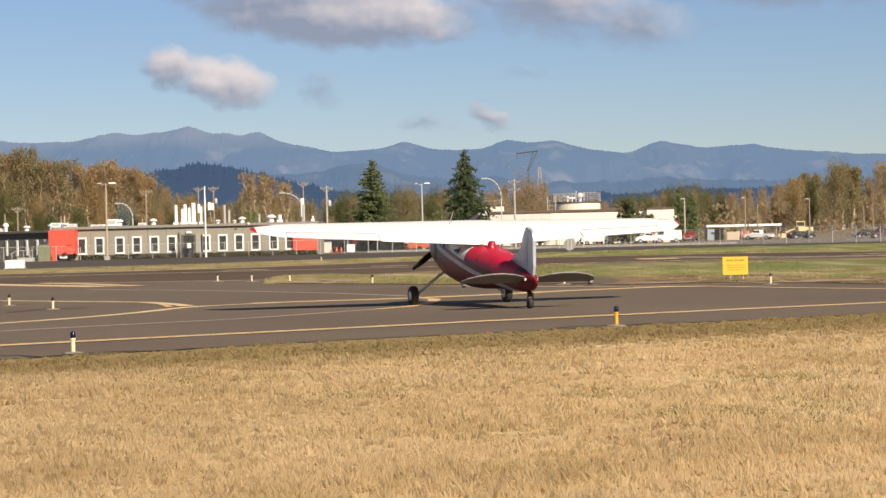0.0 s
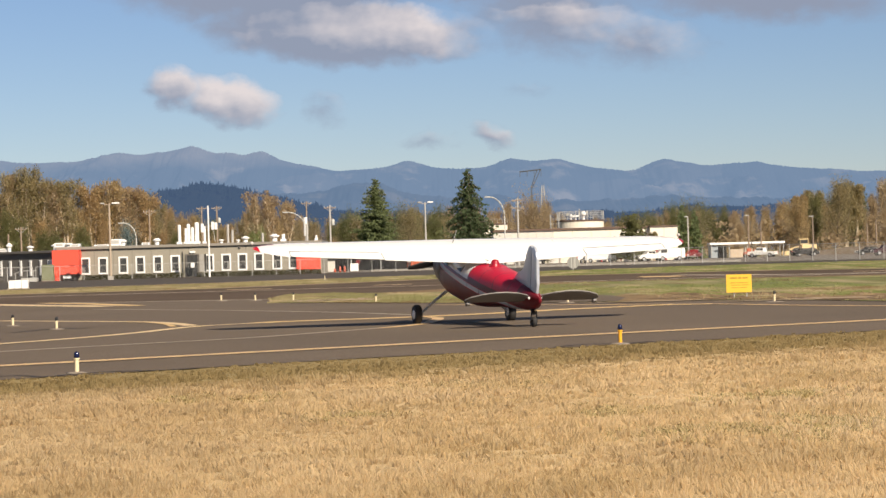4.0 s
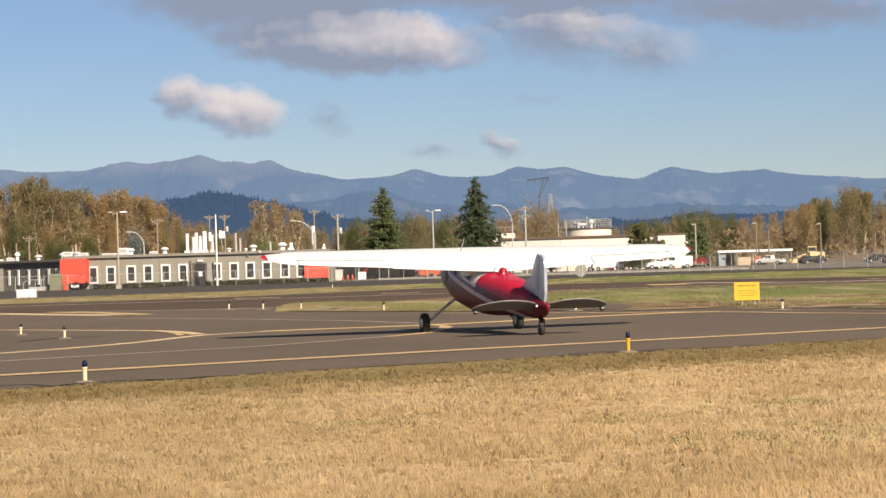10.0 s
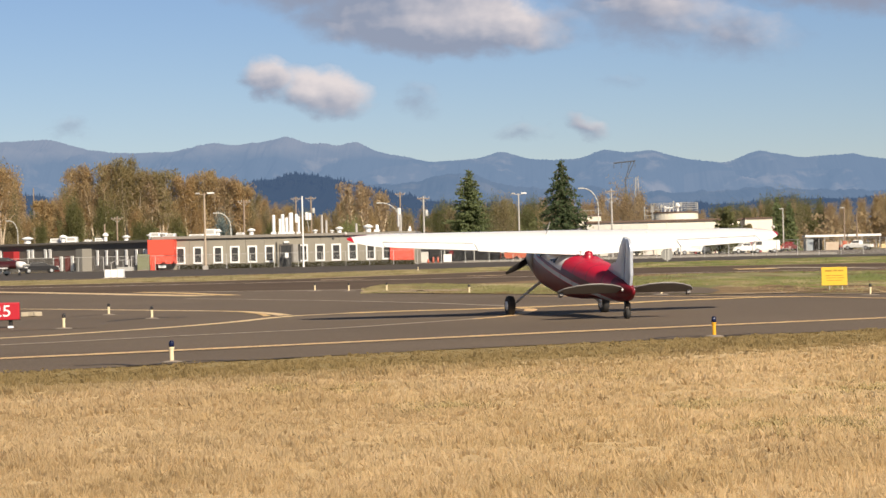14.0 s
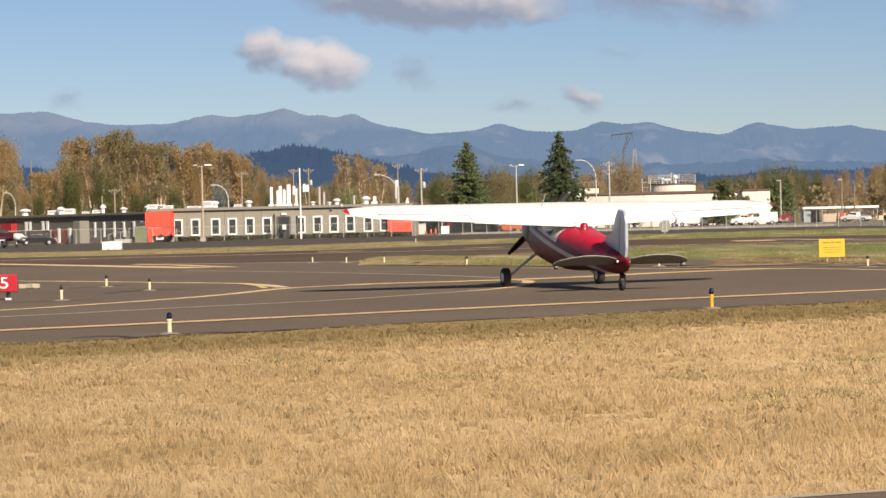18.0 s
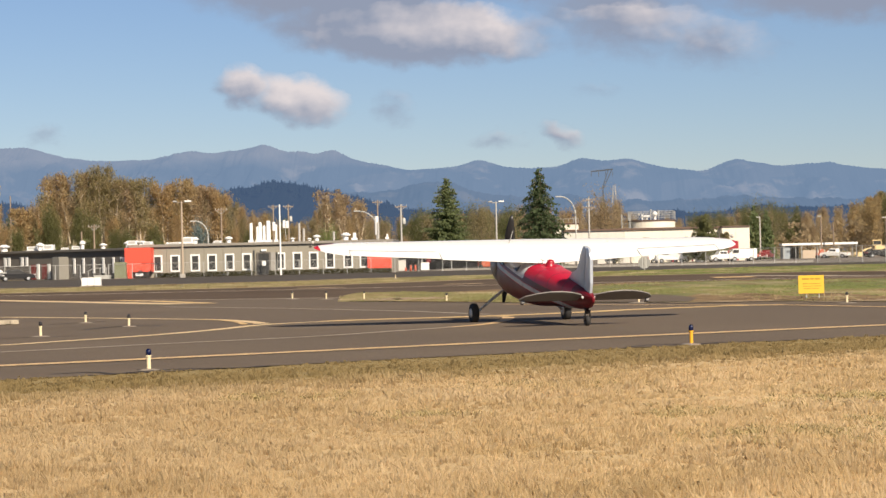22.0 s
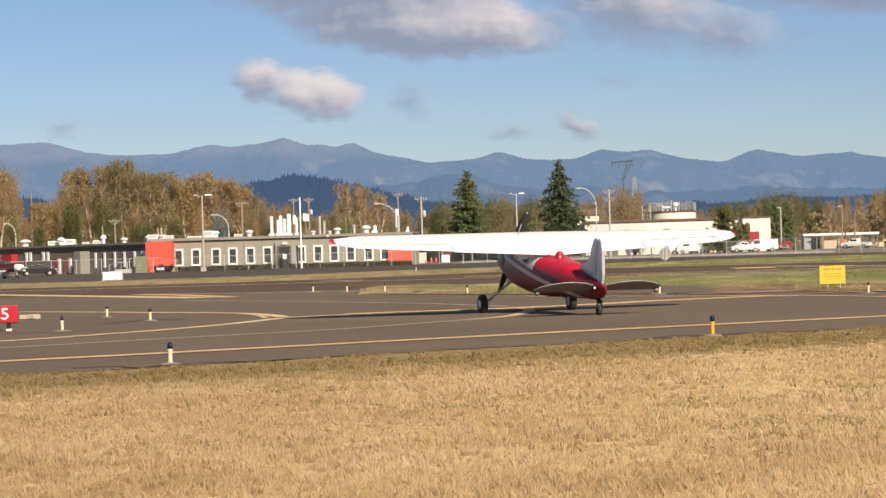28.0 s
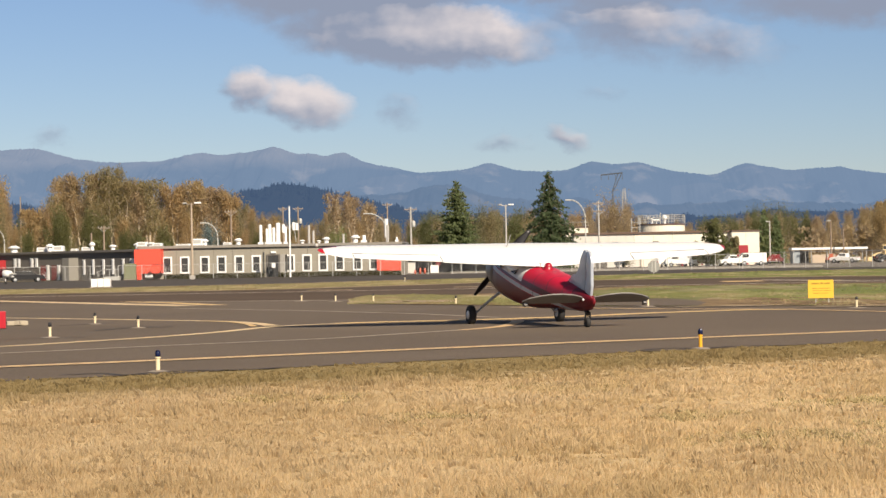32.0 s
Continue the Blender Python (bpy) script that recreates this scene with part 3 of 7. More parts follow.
CLOUD_D = 4600.0
CLOUDS = cloud_material([(-121, 80.5, 16, 10.5, 10, 1.6, 0.6), (-97, 74, 25, 13, 10, 1.7, 0.7), (-80, 126, 84, 22, 3, 1.7, -0.5), (-46, 104, 72, 18, 4, 2.3, 0.45), (-8, 97, 26, 10, 6, 1.3, 0.3), (50, 110, 52, 25, 8, 1.0, 0.35), (88, 96, 36, 15, 8, 0.7, 0.25),
                         (-54, 68, 10, 9, 22, 0.45, -0.3), (22, 55, 12, 6, 22, 0.85, 0.35), (-6, 53, 14, 4, 4, 0.40, 0.0), (150, 112, 80, 11, 2, 1.1, -0.4), (-214, 60, 11, 5, 0, 0.32, -0.2), (40, 75, 10, 4, 0, 0.25, 0.0),
                         (30, 128, 200, 15, 2, 1.7, -0.6)], CLOUD_D)
cloud_sheet = tagged(new("backdrop", mesh_of("backdrop", [(-1900, 0, 100), (1900, 0, 100), (1900, 0, 900), (-1900, 0, 900)], [(0, 1, 2, 3)], CLOUDS)),
                     "white and grey cumulus clouds in the sky", "cloud", kind="structure")
cloud_sheet.location = (0, CLOUD_D, 0)
# ---------------------------------------------------------------- the airplane
def paint_red():
    """Glossy red paint with a silver side stripe and a maroon band over it."""
    m = material("red aircraft paint", (0.50, 0.012, 0.040), 0.42, scale=2.5, amount=0.35, coat=0.04)
    nt = m.node_tree; N, L = nt.nodes, nt.links
    p = N["Principled BSDF"]
    p.inputs["Specular IOR Level"].default_value = 0.3
    src = p.inputs["Base Color"].links[0].from_socket
    tc = N.new("ShaderNodeTexCoord"); sx = N.new("ShaderNodeSeparateXYZ"); L.new(tc.outputs["Object"], sx.inputs[0])
    def calc(op, a, b):
        x = N.new("ShaderNodeMath"); x.operation = op
        for i, v in enumerate((a, b)):
            if isinstance(v, (int, float)): x.inputs[i].default_value = v
            else: L.new(v, x.inputs[i])
        return x.outputs[0]
    line = calc("SUBTRACT", sx.outputs["Z"], calc("MULTIPLY", sx.outputs["X"], 0.022))
    def band(lo, hi):
        return calc("MULTIPLY", calc("GREATER_THAN", line, lo), calc("LESS_THAN", line, hi))
    cabin = calc("MULTIPLY", calc("GREATER_THAN", line, 1.575), calc("GREATER_THAN", sx.outputs["X"], -1.92))
    # darker red below the stripe; tail cone darkened, partly in place of shade
    for f, c in ((calc("LESS_THAN", line, 1.37), (0.13, 0.022, 0.022)), (calc("LESS_THAN", sx.outputs["X"], -4.55), (0.15, 0.007, 0.014)), (band(1.385, 1.49), (0.46, 0.46, 0.48)), (band(1.505, 1.66), (0.115, 0.014, 0.022)), (cabin, (0.66, 0.65, 0.65)), (calc("LESS_THAN", line, 0.86), (0.42, 0.42, 0.43))):
        x = N.new("ShaderNodeMix"); x.data_type = "RGBA"; x.inputs["B"].default_value = (*c, 1)
        L.new(f, x.inputs["Factor"]); L.new(src, x.inputs["A"]); src = x.outputs["Result"]
    # seams between the skin panels
    for x0 in (-1.94, -2.65, -3.35, -4.1):
        gap = calc("LESS_THAN", calc("ABSOLUTE", calc("SUBTRACT", sx.outputs["X"], x0), 0), 0.011)
        x = N.new("ShaderNodeMix"); x.data_type = "RGBA"; x.inputs["B"].default_value = (0.10, 0.03, 0.035, 1)
        L.new(gap, x.inputs["Factor"]); L.new(src, x.inputs["A"]); src = x.outputs["Result"]
    L.new(src, p.inputs["Base Color"])
    return m


RED_PAINT = paint_red()
COWL_GREY = material("dull cowl metal", (0.26, 0.24, 0.225), 0.42, 0.3, scale=3, amount=0.4)
PLAIN_RED = material("plain red paint", (0.52, 0.012, 0.025), 0.25, scale=2, amount=0.2, coat=0.5)
TIP_RED = material("dark red paint", (0.22, 0.012, 0.025), 0.35, scale=2, amount=0.2, coat=0.3)
HINGE_GREY = material("dark seam", (0.10, 0.10, 0.105), 0.7, amount=0.2)
WING_WHITE = material("white wing paint", (0.82, 0.81, 0.79), 0.30, scale=0.9, amount=0.10, coat=0.3)
SILVER = material("silver aircraft paint", (0.46, 0.47, 0.49), 0.36, 0.35, scale=3, amount=0.3)
RUBBER = material("black rubber", (0.022, 0.021, 0.021), 0.8, scale=8, amount=0.4)
BLACK_PROP = material("black propeller paint", (0.018, 0.016, 0.016), 0.4, scale=4, amount=0.4)
RED_GLOW = material("red beacon glass", (0.30, 0.008, 0.022), 0.35, scale=3, amount=0.1)
SCREEN = material("cabin window", (0.05, 0.05, 0.05), 0.14, scale=2, amount=0.3)
SCREEN.node_tree.nodes["Principled BSDF"].inputs["Specular IOR Level"].default_value = 0.3

PITCH = pose(0, 0, 0, 0.3, -11.5, 0)
airplane = empty("airplane", pose(0.44, 55.9, 0, 0, 0, 90 + 17.2), "red and white high-wing tailwheel airplane on the taxiway", "airplane")


def loft(stations, n=28, power=2.5, cap=True):
    """A body through rounded cross sections (x, centre height, half width, half height)."""
    bm = bmesh.new()
    rings = []
    for x, zc, hw, hh in stations:
        ring = []
        for i in range(n):
            a = math.tau * i / n
            c, s = math.cos(a), math.sin(a)
            ring.append(bm.verts.new((x, hw * math.copysign(abs(c) ** (2 / power), c), zc + hh * math.copysign(abs(s) ** (2 / power), s))))
        rings.append(ring)
    for a, b in zip(rings, rings[1:]):
        for i in range(n):
            bm.faces.new((a[i], a[(i + 1) % n], b[(i + 1) % n], b[i]))
    if cap:
        bm.faces.new(list(reversed(rings[0]))); bm.faces.new(rings[-1])
    bmesh.ops.recalc_face_normals(bm, faces=bm.faces)
    return bm


def eased(keys, step):
    """Fill in stations smoothly between the given ones."""
    xs = [k[0] for k in keys]
    out = []
    x = xs[0]
    while x > xs[-1] + 1e-6:
        i = max(j for j in range(len(xs)) if xs[j] >= x - 1e-9)
        i = min(i, len(xs) - 2)
        t = (xs[i] - x) / (xs[i] - xs[i + 1])
        p = [keys[max(i - 1, 0)], keys[i], keys[i + 1], keys[min(i + 2, len(keys) - 1)]]
        row = [x]
        for k in range(1, 4):
            a, b, c, d = (q[k] for q in p)
            row.append(b + 0.5 * t * (c - a + t * (2 * a - 5 * b + 4 * c - d + t * (3 * (b - c) + d - a))))
        out.append(tuple(row)); x -= step
    out.append(keys[-1])
    return out


part("fuselage", loft(eased([(0.5, 1.25, 0.54, 0.54), (0.0, 1.27, 0.60, 0.57), (-0.6, 1.30, 0.62, 0.58), (-1.3, 1.34, 0.62, 0.57), (-2.2, 1.40, 0.58, 0.51),
     (-3.2, 1.53, 0.46, 0.43), (-4.2, 1.60, 0.29, 0.33), (-4.9, 1.66, 0.19, 0.26), (-5.3, 1.70, 0.11, 0.18), (-5.46, 1.74, 0.06, 0.11), (-5.54, 1.77, 0.03, 0.05)], 0.12), 36, 2.8), RED_PAINT, airplane, m=PITCH, smooth=True)
bm = bmesh.new()
lathe(bm, [(0.36, 0.72), (0.44, 0.74), (0.52, 0.66), (0.56, 0.45), (0.57, 0.2), (0.555, 0.0)], 32, Matrix.Translation((0.48, 0, 1.29)) @ Euler((0, radians(90), 0)).to_matrix().to_4x4())
part("engine_cowl", bm, COWL_GREY, airplane, "round dull metal engine cowl", PITCH, True)


def foil(chord, thick, n=12):
    """Outline of a wing section, from the trailing edge over the top and back below; x runs aft."""
    up, lo = [], []
    for i in range(n + 1):
        x = 0.5 * (1 - math.cos(math.pi * i / n))
        t = 5 * thick * (0.2969 * math.sqrt(x) - 0.126 * x - 0.3516 * x * x + 0.2843 * x ** 3 - 0.1036 * x ** 4)
        c = 0.04 * (2 * 0.4 * x - x * x) / 0.16 if x < 0.4 else 0.04 * (0.2 + 0.8 * x - x * x) / 0.36
        up.append((x * chord, (c + t) * chord)); lo.append((x * chord, (c - t) * chord))
    return up[::-1] + lo[1:]


def wing_mesh(side, y0, y1, f0=0.0, f1=1.0, steps=10, droop=0.0, gap=0.0):
    """The part of a wing between two span stations and two shares of the chord."""
    bm = bmesh.new()
    rings = []
    for j in range(steps + 1):
        y = y0 + (y1 - y0) * j / steps
        s = (y - 0.55) / 4.75
        chord = 2.08 - 0.92 * s
        lead = 0.12 - 0.25 * s
        rise = 0.0195 * (y - 0.55)
        if y > 4.5:
            k = math.sqrt(max(0.015, 1 - ((y - 4.5) / 1.02) ** 2))
            lead -= chord * (1 - k) * 0.35; chord *= k
        th = 0.135 - 0.03 * s
        pts = foil(chord, th)
        ring = []
        for x, z in pts:
            share = min(max(x / chord, f0 + gap / chord), f1 - gap / chord)
            xx = share * chord
            if share != x / chord:
                up = z
                pt = min(foil(chord, th, 40), key=lambda q: abs(q[0] - xx) + (0 if (q[1] - 0.03 * chord) * (z - 0.03 * chord) >= 0 else 9))
                z = pt[1]
            zz = 2.035 - 0.042 * xx + z + rise - droop * max(0, xx - f0 * chord)
            ring.append(bm.verts.new((lead - xx, side * y * 1.019, zz)))
        rings.append(ring)
    n = len(rings[0])
    for a, b in zip(rings, rings[1:]):
        for i in range(n):
            bm.faces.new((a[i], a[(i + 1) % n], b[(i + 1) % n], b[i]))
    bm.faces.new(list(reversed(rings[0]))); bm.faces.new(rings[-1])
    bmesh.ops.remove_doubles(bm, verts=bm.verts, dist=0.0005)
    bmesh.ops.recalc_face_normals(bm, faces=bm.faces)
    return bm


for side in (1, -1):
    part("tip_leading_edge", wing_mesh(side, 5.0, 5.4, 0.0, 0.30, 6), TIP_RED, airplane, "dark red leading edge at the wing tip", PITCH)
    part("tip_panel", wing_mesh(side, 5.0, 5.4, 0.30, 0.76, 6), WING_WHITE, airplane, m=PITCH)
    part("hinge_line", wing_mesh(side, 2.6, 4.75, 0.753, 0.767, 8), HINGE_GREY, airplane, "thin dark aileron hinge line", PITCH @ Matrix.Translation((0, 0, 0.005)))
    w = part("wing", wing_mesh(side, 0.0, 5.0, 0.0, 0.76, 28), WING_WHITE, airplane, "white tapered cantilever wing", PITCH, False)
    part("flap", wing_mesh(side, 0.0, 2.55, 0.76, 1.0, 6, 0.03, 0.022), WING_WHITE, airplane, m=PITCH)
    part("aileron", wing_mesh(side, 2.58, 4.75, 0.76, 1.0, 8, -0.02 * side, 0.022), WING_WHITE, airplane, m=PITCH)
    part("wing_end", wing_mesh(side, 4.77, 5.4, 0.76, 1.0, 8), WING_WHITE, airplane, m=PITCH)
    part("wingtip", wing_mesh(side, 5.405, 5.515, 0.0, 1.0, 8), PLAIN_RED, airplane, "red wingtip fairing", PITCH)
    bm = bmesh.new()
    bmesh.ops.create_uvsphere(bm, u_segments=10, v_segments=6, radius=0.05)
    part("navigation_light", bm, GALV, airplane, m=PITCH @ Matrix.Translation((-0.35, side * 5.61, 2.225)), smooth=True)
part("cabin_roof", loft([(-0.2, 1.78, 0.50, 0.24), (-0.9, 1.68, 0.615, 0.25), (-1.45, 1.66, 0.56, 0.23), (-1.66, 1.64, 0.50, 0.22)], 28), WING_WHITE, airplane, "white cabin roof", PITCH, True)


def plate(outline, thick, axis="y", edge=0.012):
    """A tail surface: an outline in the x-z (or x-y) plane with thickness, thinner towards its edge."""
    bm = bmesh.new()
    c = Vector((sum(p[0] for p in outline) / len(outline), sum(p[1] for p in outline) / len(outline)))
    def put(p, o):
        return bm.verts.new((p[0], o, p[1]) if axis == "y" else (p[0], p[1], o))
    rings = []
    for k, o in ((1.0, edge), (0.9, thick * 0.36), (0.6, thick * 0.5)):
        rings.append(([put(c + (Vector(p) - c) * k, o) for p in outline], [put(c + (Vector(p) - c) * k, -o) for p in outline]))
    n = len(outline)
    def join(a, b):
        for i in range(n):
            bm.faces.new((a[i], a[(i + 1) % n], b[(i + 1) % n], b[i]))
    join(rings[0][1], rings[0][0]); join(rings[0][0], rings[1][0]); join(rings[1][0], rings[2][0]); join(rings[1][1], rings[0][1]); join(rings[2][1], rings[1][1])
    bm.faces.new(rings[2][0]); bm.faces.new(list(reversed(rings[2][1])))
    bmesh.ops.recalc_face_normals(bm, faces=bm.faces)
    return bm


def arc(cx, cz, rx, rz, a0, a1, n=8):
    return [(cx + rx * math.cos(radians(a0 + (a1 - a0) * i / n)), cz + rz * math.sin(radians(a0 + (a1 - a0) * i / n))) for i in range(n + 1)]


TAIL_GREY = material("grey tail fabric paint", (0.19, 0.175, 0.165), 0.6, scale=3, amount=0.3)
FIN = material("pale silver tail paint", (0.45, 0.48, 0.54), 0.34, 0.25, scale=(2.0), amount=0.35)
part("fin", plate([(-4.91, 1.75), (-4.91, 2.87)] + arc(-4.85, 2.65, 0.24, 0.26, 80, 20, 4) + [(-4.50, 2.35), (-4.28, 2.10), (-3.78, 1.92), (-3.88, 1.75)], 0.12, edge=0.038), FIN, airplane, "silver fin with a swept fillet", PITCH)
part("rudder", plate([(-4.93, 1.62), (-4.93, 2.88)] + arc(-4.95, 2.57, 0.30, 0.34, 95, 180, 6) + [(-5.34, 2.1), (-5.32, 1.88), (-5.18, 1.66)], 0.11, edge=0.03), FIN, airplane, m=PITCH)
for side in (1, -1):
    pts = [(-4.35, 0.05), (-4.36, 0.45), (-4.42, 0.85), (-4.52, 1.15), (-4.64, 1.36), (-4.78, 1.52), (-4.86, 1.58), (-4.86, 0.05)]
    part("stabilizer", plate([(x, side * y) for x, y in pts], 0.09, "z"), TAIL_GREY, airplane, m=PITCH @ Matrix.Translation((0, 0, 1.63)))
    pts = [(0, 0.08), (0, 1.62), (-0.12, 1.64), (-0.30, 1.54), (-0.46, 1.30), (-0.56, 1.02), (-0.57, 0.75), (-0.50, 0.45), (-0.36, 0.2), (-0.22, 0.10)]
    part("elevator", plate([(x, side * y) for x, y in pts], 0.06, "z"), TAIL_GREY, airplane, m=PITCH @ pose(-4.88, 0, 1.63, 0, 33, 0))
    boxed("balance_horn", -0.10, 0.03, side * 1.55 - 0.045, side * 1.55 + 0.045, -0.10, -0.02, TAIL_GREY, airplane, 0.02, m=PITCH @ pose(-4.88, 0, 1.63, 0, 33, 0))
    bm = bmesh.new(); bmesh.ops.create_uvsphere(bm, u_segments=8, v_segments=5, radius=0.035)
    part("tail_light", bm, WHITE_PAINT, airplane, m=PITCH @ Matrix.Translation((-5.15, side * 0.14, 1.74)), smooth=True)
    boxed("side_window", -0.05, 0.62, -0.012, 0.012, -0.15, 0.15, SCREEN, airplane, 0.008, m=PITCH @ pose(-0.35, side * 0.612, 1.72, -8 * side * -1, 0, 0))
    boxed("rear_window", -0.19, 0.19, -0.012, 0.012, -0.09, 0.09, SCREEN, airplane, 0.008, m=PITCH @ pose(-1.28, side * 0.552, 1.70, 38 * side, 0, -4 * side))
    # landing gear
    bm = bmesh.new()
    for k in range(8):
        a, b = k / 8, (k + 1) / 8
        pt = lambda s: (0.05 - 0.05 * s, side * (0.42 + 0.72 * s), 0.86 - 0.58 * s + 0.015 * math.sin(math.pi * s))
        rod(bm, pt(a), pt(b + 0.03), 0.042 - 0.012 * a, 0.042 - 0.012 * b, 8)
    part("gear_leg", bm, SILVER, airplane, "flat spring steel gear leg", PITCH, True)
    bm = bmesh.new()
    lathe(bm, [(0.10, -0.085), (0.19, -0.09), (0.235, -0.075), (0.25, -0.03), (0.25, 0.03), (0.235, 0.075), (0.19, 0.09), (0.10, 0.085)], 24, Euler((radians(90), 0, 0)).to_matrix().to_4x4())
    wheel = part("wheel", bm, RUBBER, airplane, "black rubber main wheel", pose(-0.05, side * 1.245, 0.25), True)
    bm = bmesh.new()
    lathe(bm, [(0.03, -0.10), (0.115, -0.095), (0.12, 0.0), (0.115, 0.095), (0.03, 0.10)], 16, Euler((radians(90), 0, 0)).to_matrix().to_4x4())
    part("hub", bm, WHITE_PAINT, wheel, smooth=True)
bm = bmesh.new()
lathe(bm, [(0.05, -0.05), (0.10, -0.055), (0.125, -0.02), (0.125, 0.02), (0.10, 0.055), (0.05, 0.05)], 20, Euler((radians(90), 0, 0)).to_matrix().to_4x4())
part("tail_wheel", bm, RUBBER, airplane, "small black tail wheel", pose(-5.3, 0, 0.125), True)
bm = bmesh.new()
rod(bm, (-5.30, 0.075, 0.12), (-5.36, 0.05, 0.38), 0.02); rod(bm, (-5.30, -0.075, 0.12), (-5.36, -0.05, 0.38), 0.02); rod(bm, (-5.36, 0, 0.32), (-5.2, 0, 0.46), 0.05, 0.07)
part("tail_fork", bm, BLACK_PROP, airplane)
bm = bmesh.new()
lathe(bm, [(0.18, -0.02), (0.14, 0.03), (0.105, 0.06), (0.10, 0.12), (0.075, 0.165), (0.01, 0.185)], 14)
part("beacon", bm, RED_GLOW, airplane, "red rotating beacon", PITCH @ Matrix.Translation((-2.25, 0, 1.895)), True)
bm = bmesh.new()
rod(bm, (-0.75, 0.62, 2.20), (-0.95, 0.60, 2.56), 0.014, 0.009, 5)
part("antenna", bm, GALV, airplane, m=PITCH)

bm = bmesh.new()
rod(bm, (-2.02, 0.14, 1.86), (-2.05, 0.14, 2.03), 0.010, 0.008, 5); rod(bm, (-2.05, 0.09, 2.01), (-2.05, 0.20, 2.04), 0.012, 0.012, 5)
part("aerial", bm, GALV, airplane, "small T-shaped aerial", PITCH)

# propeller: two twisted blades and a spinner, about the thrust line
bm = bmesh.new()
for side in (1, -1):
    rings = []
    for k in range(11):
        r = 0.12 + 1.04 * k / 10
        w = 0.055 + 0.085 * math.sin(math.pi * min(1, 0.15 + k / 11)) if k < 10 else 0.04
        tw = radians(55 - 38 * k / 10)
        ring = []
        for a in range(8):
            c, s = math.cos(math.tau * a / 8) * w, math.sin(math.tau * a / 8) * 0.018
            ring.append(bm.verts.new((c * math.sin(tw) * 0.9 - s * math.cos(tw), side * (c * math.cos(tw) + s * math.sin(tw)), side * r)))
        rings.append(ring)
    for a, b in zip(rings, rings[1:]):
        for i in range(8):
            bm.faces.new((a[i], a[(i + 1) % 8], b[(i + 1) % 8], b[i]))
    bm.faces.new(rings[0][::-1]); bm.faces.new(rings[-1])
bmesh.ops.recalc_face_normals(bm, faces=bm.faces)
lathe(bm, [(0.14, -0.10), (0.14, 0.0), (0.11, 0.12), (0.05, 0.2), (0.005, 0.22)], 14, Euler((0, radians(90), 0)).to_matrix().to_4x4())
propeller = part("propeller", bm, BLACK_PROP, airplane, "black two-blade propeller, turning", PITCH @ Matrix.Translation((1.38, -0.03, 1.36)), True)


# ---------------------------------------------------------------- what moves
def motions():
    way = [(0, 0.40, 55.9, 17.3), (16, 0.40, 55.9, 17.3), (17, 0.38, 55.95, 17.3), (18, 0.35, 56.03, 17.3), (19, 0.305, 56.15, 17.3), (20, 0.23, 56.4, 17.3), (21, 0.13, 56.7, 17.3),
           (22, 0.04, 57.05, 17.3), (23, -0.09, 57.5, 17.5), (23.5, -0.17, 57.85, 18.2), (24, -0.26, 58.2, 19.0), (24.5, -0.32, 58.52, 19.5), (25, -0.33, 58.58, 19.6), (32, -0.33, 58.58, 19.6)]
    walk(airplane, [(t, pose(x, y, 0, 0, 0, 90 + h)) for t, x, y, h in way])
    gone, rolled = 0.0, [(0, 0.0)]
    for (t0, x0, y0, _), (t1, x1, y1, _) in zip(way, way[1:]):
        d = math.hypot(x1 - x0, y1 - y0)
        for k in (1, 2):
            rolled.append((t0 + (t1 - t0) * k / 2, (gone + d * k / 2) / 0.25))
        gone += d
    for ob in airplane.children:
        if ob.name.startswith("wheel"):
            base = ob.matrix_basis.translation.copy()
            walk(ob, [(t, Matrix.Translation(base) @ Euler((0, a, 0)).to_matrix().to_4x4()) for t, a in rolled])
    # the propeller idles; the angle of a blade is known at whole seconds
    blade = [51, 57, 65, 49, 80, 100, 110, 110, 110, 168, 110, 110, 110, 56, 60, 55, 50, 20, 45, 80, 110, 110, 3, 175, 110, 110, 70, 40, 18, 170, 110, 85, 40]
    hub = PITCH @ Matrix.Translation((1.38, -0.03, 1.36))
    rows, angle = [], blade[0]
    for s in range(32):
        want = blade[s + 1] if s + 1 < len(blade) else 0
        turn = 30 * 78.0
        turn += (want - (angle + turn) + 90) % 180 - 90
        for k in range(30):
            rows.append((s + k / 30, hub @ Euler((radians(angle + turn * k / 30), 0, 0)).to_matrix().to_4x4()))
        angle += turn
    rows.append((32, hub @ Euler((radians(angle), 0, 0)).to_matrix().to_4x4()))
    walk(propeller, rows)
    walk(cloud_sheet, [(0, pose(0, CLOUD_D, 0)), (9, pose(1, CLOUD_D, 0)), (32, pose(-14, CLOUD_D, 0))])
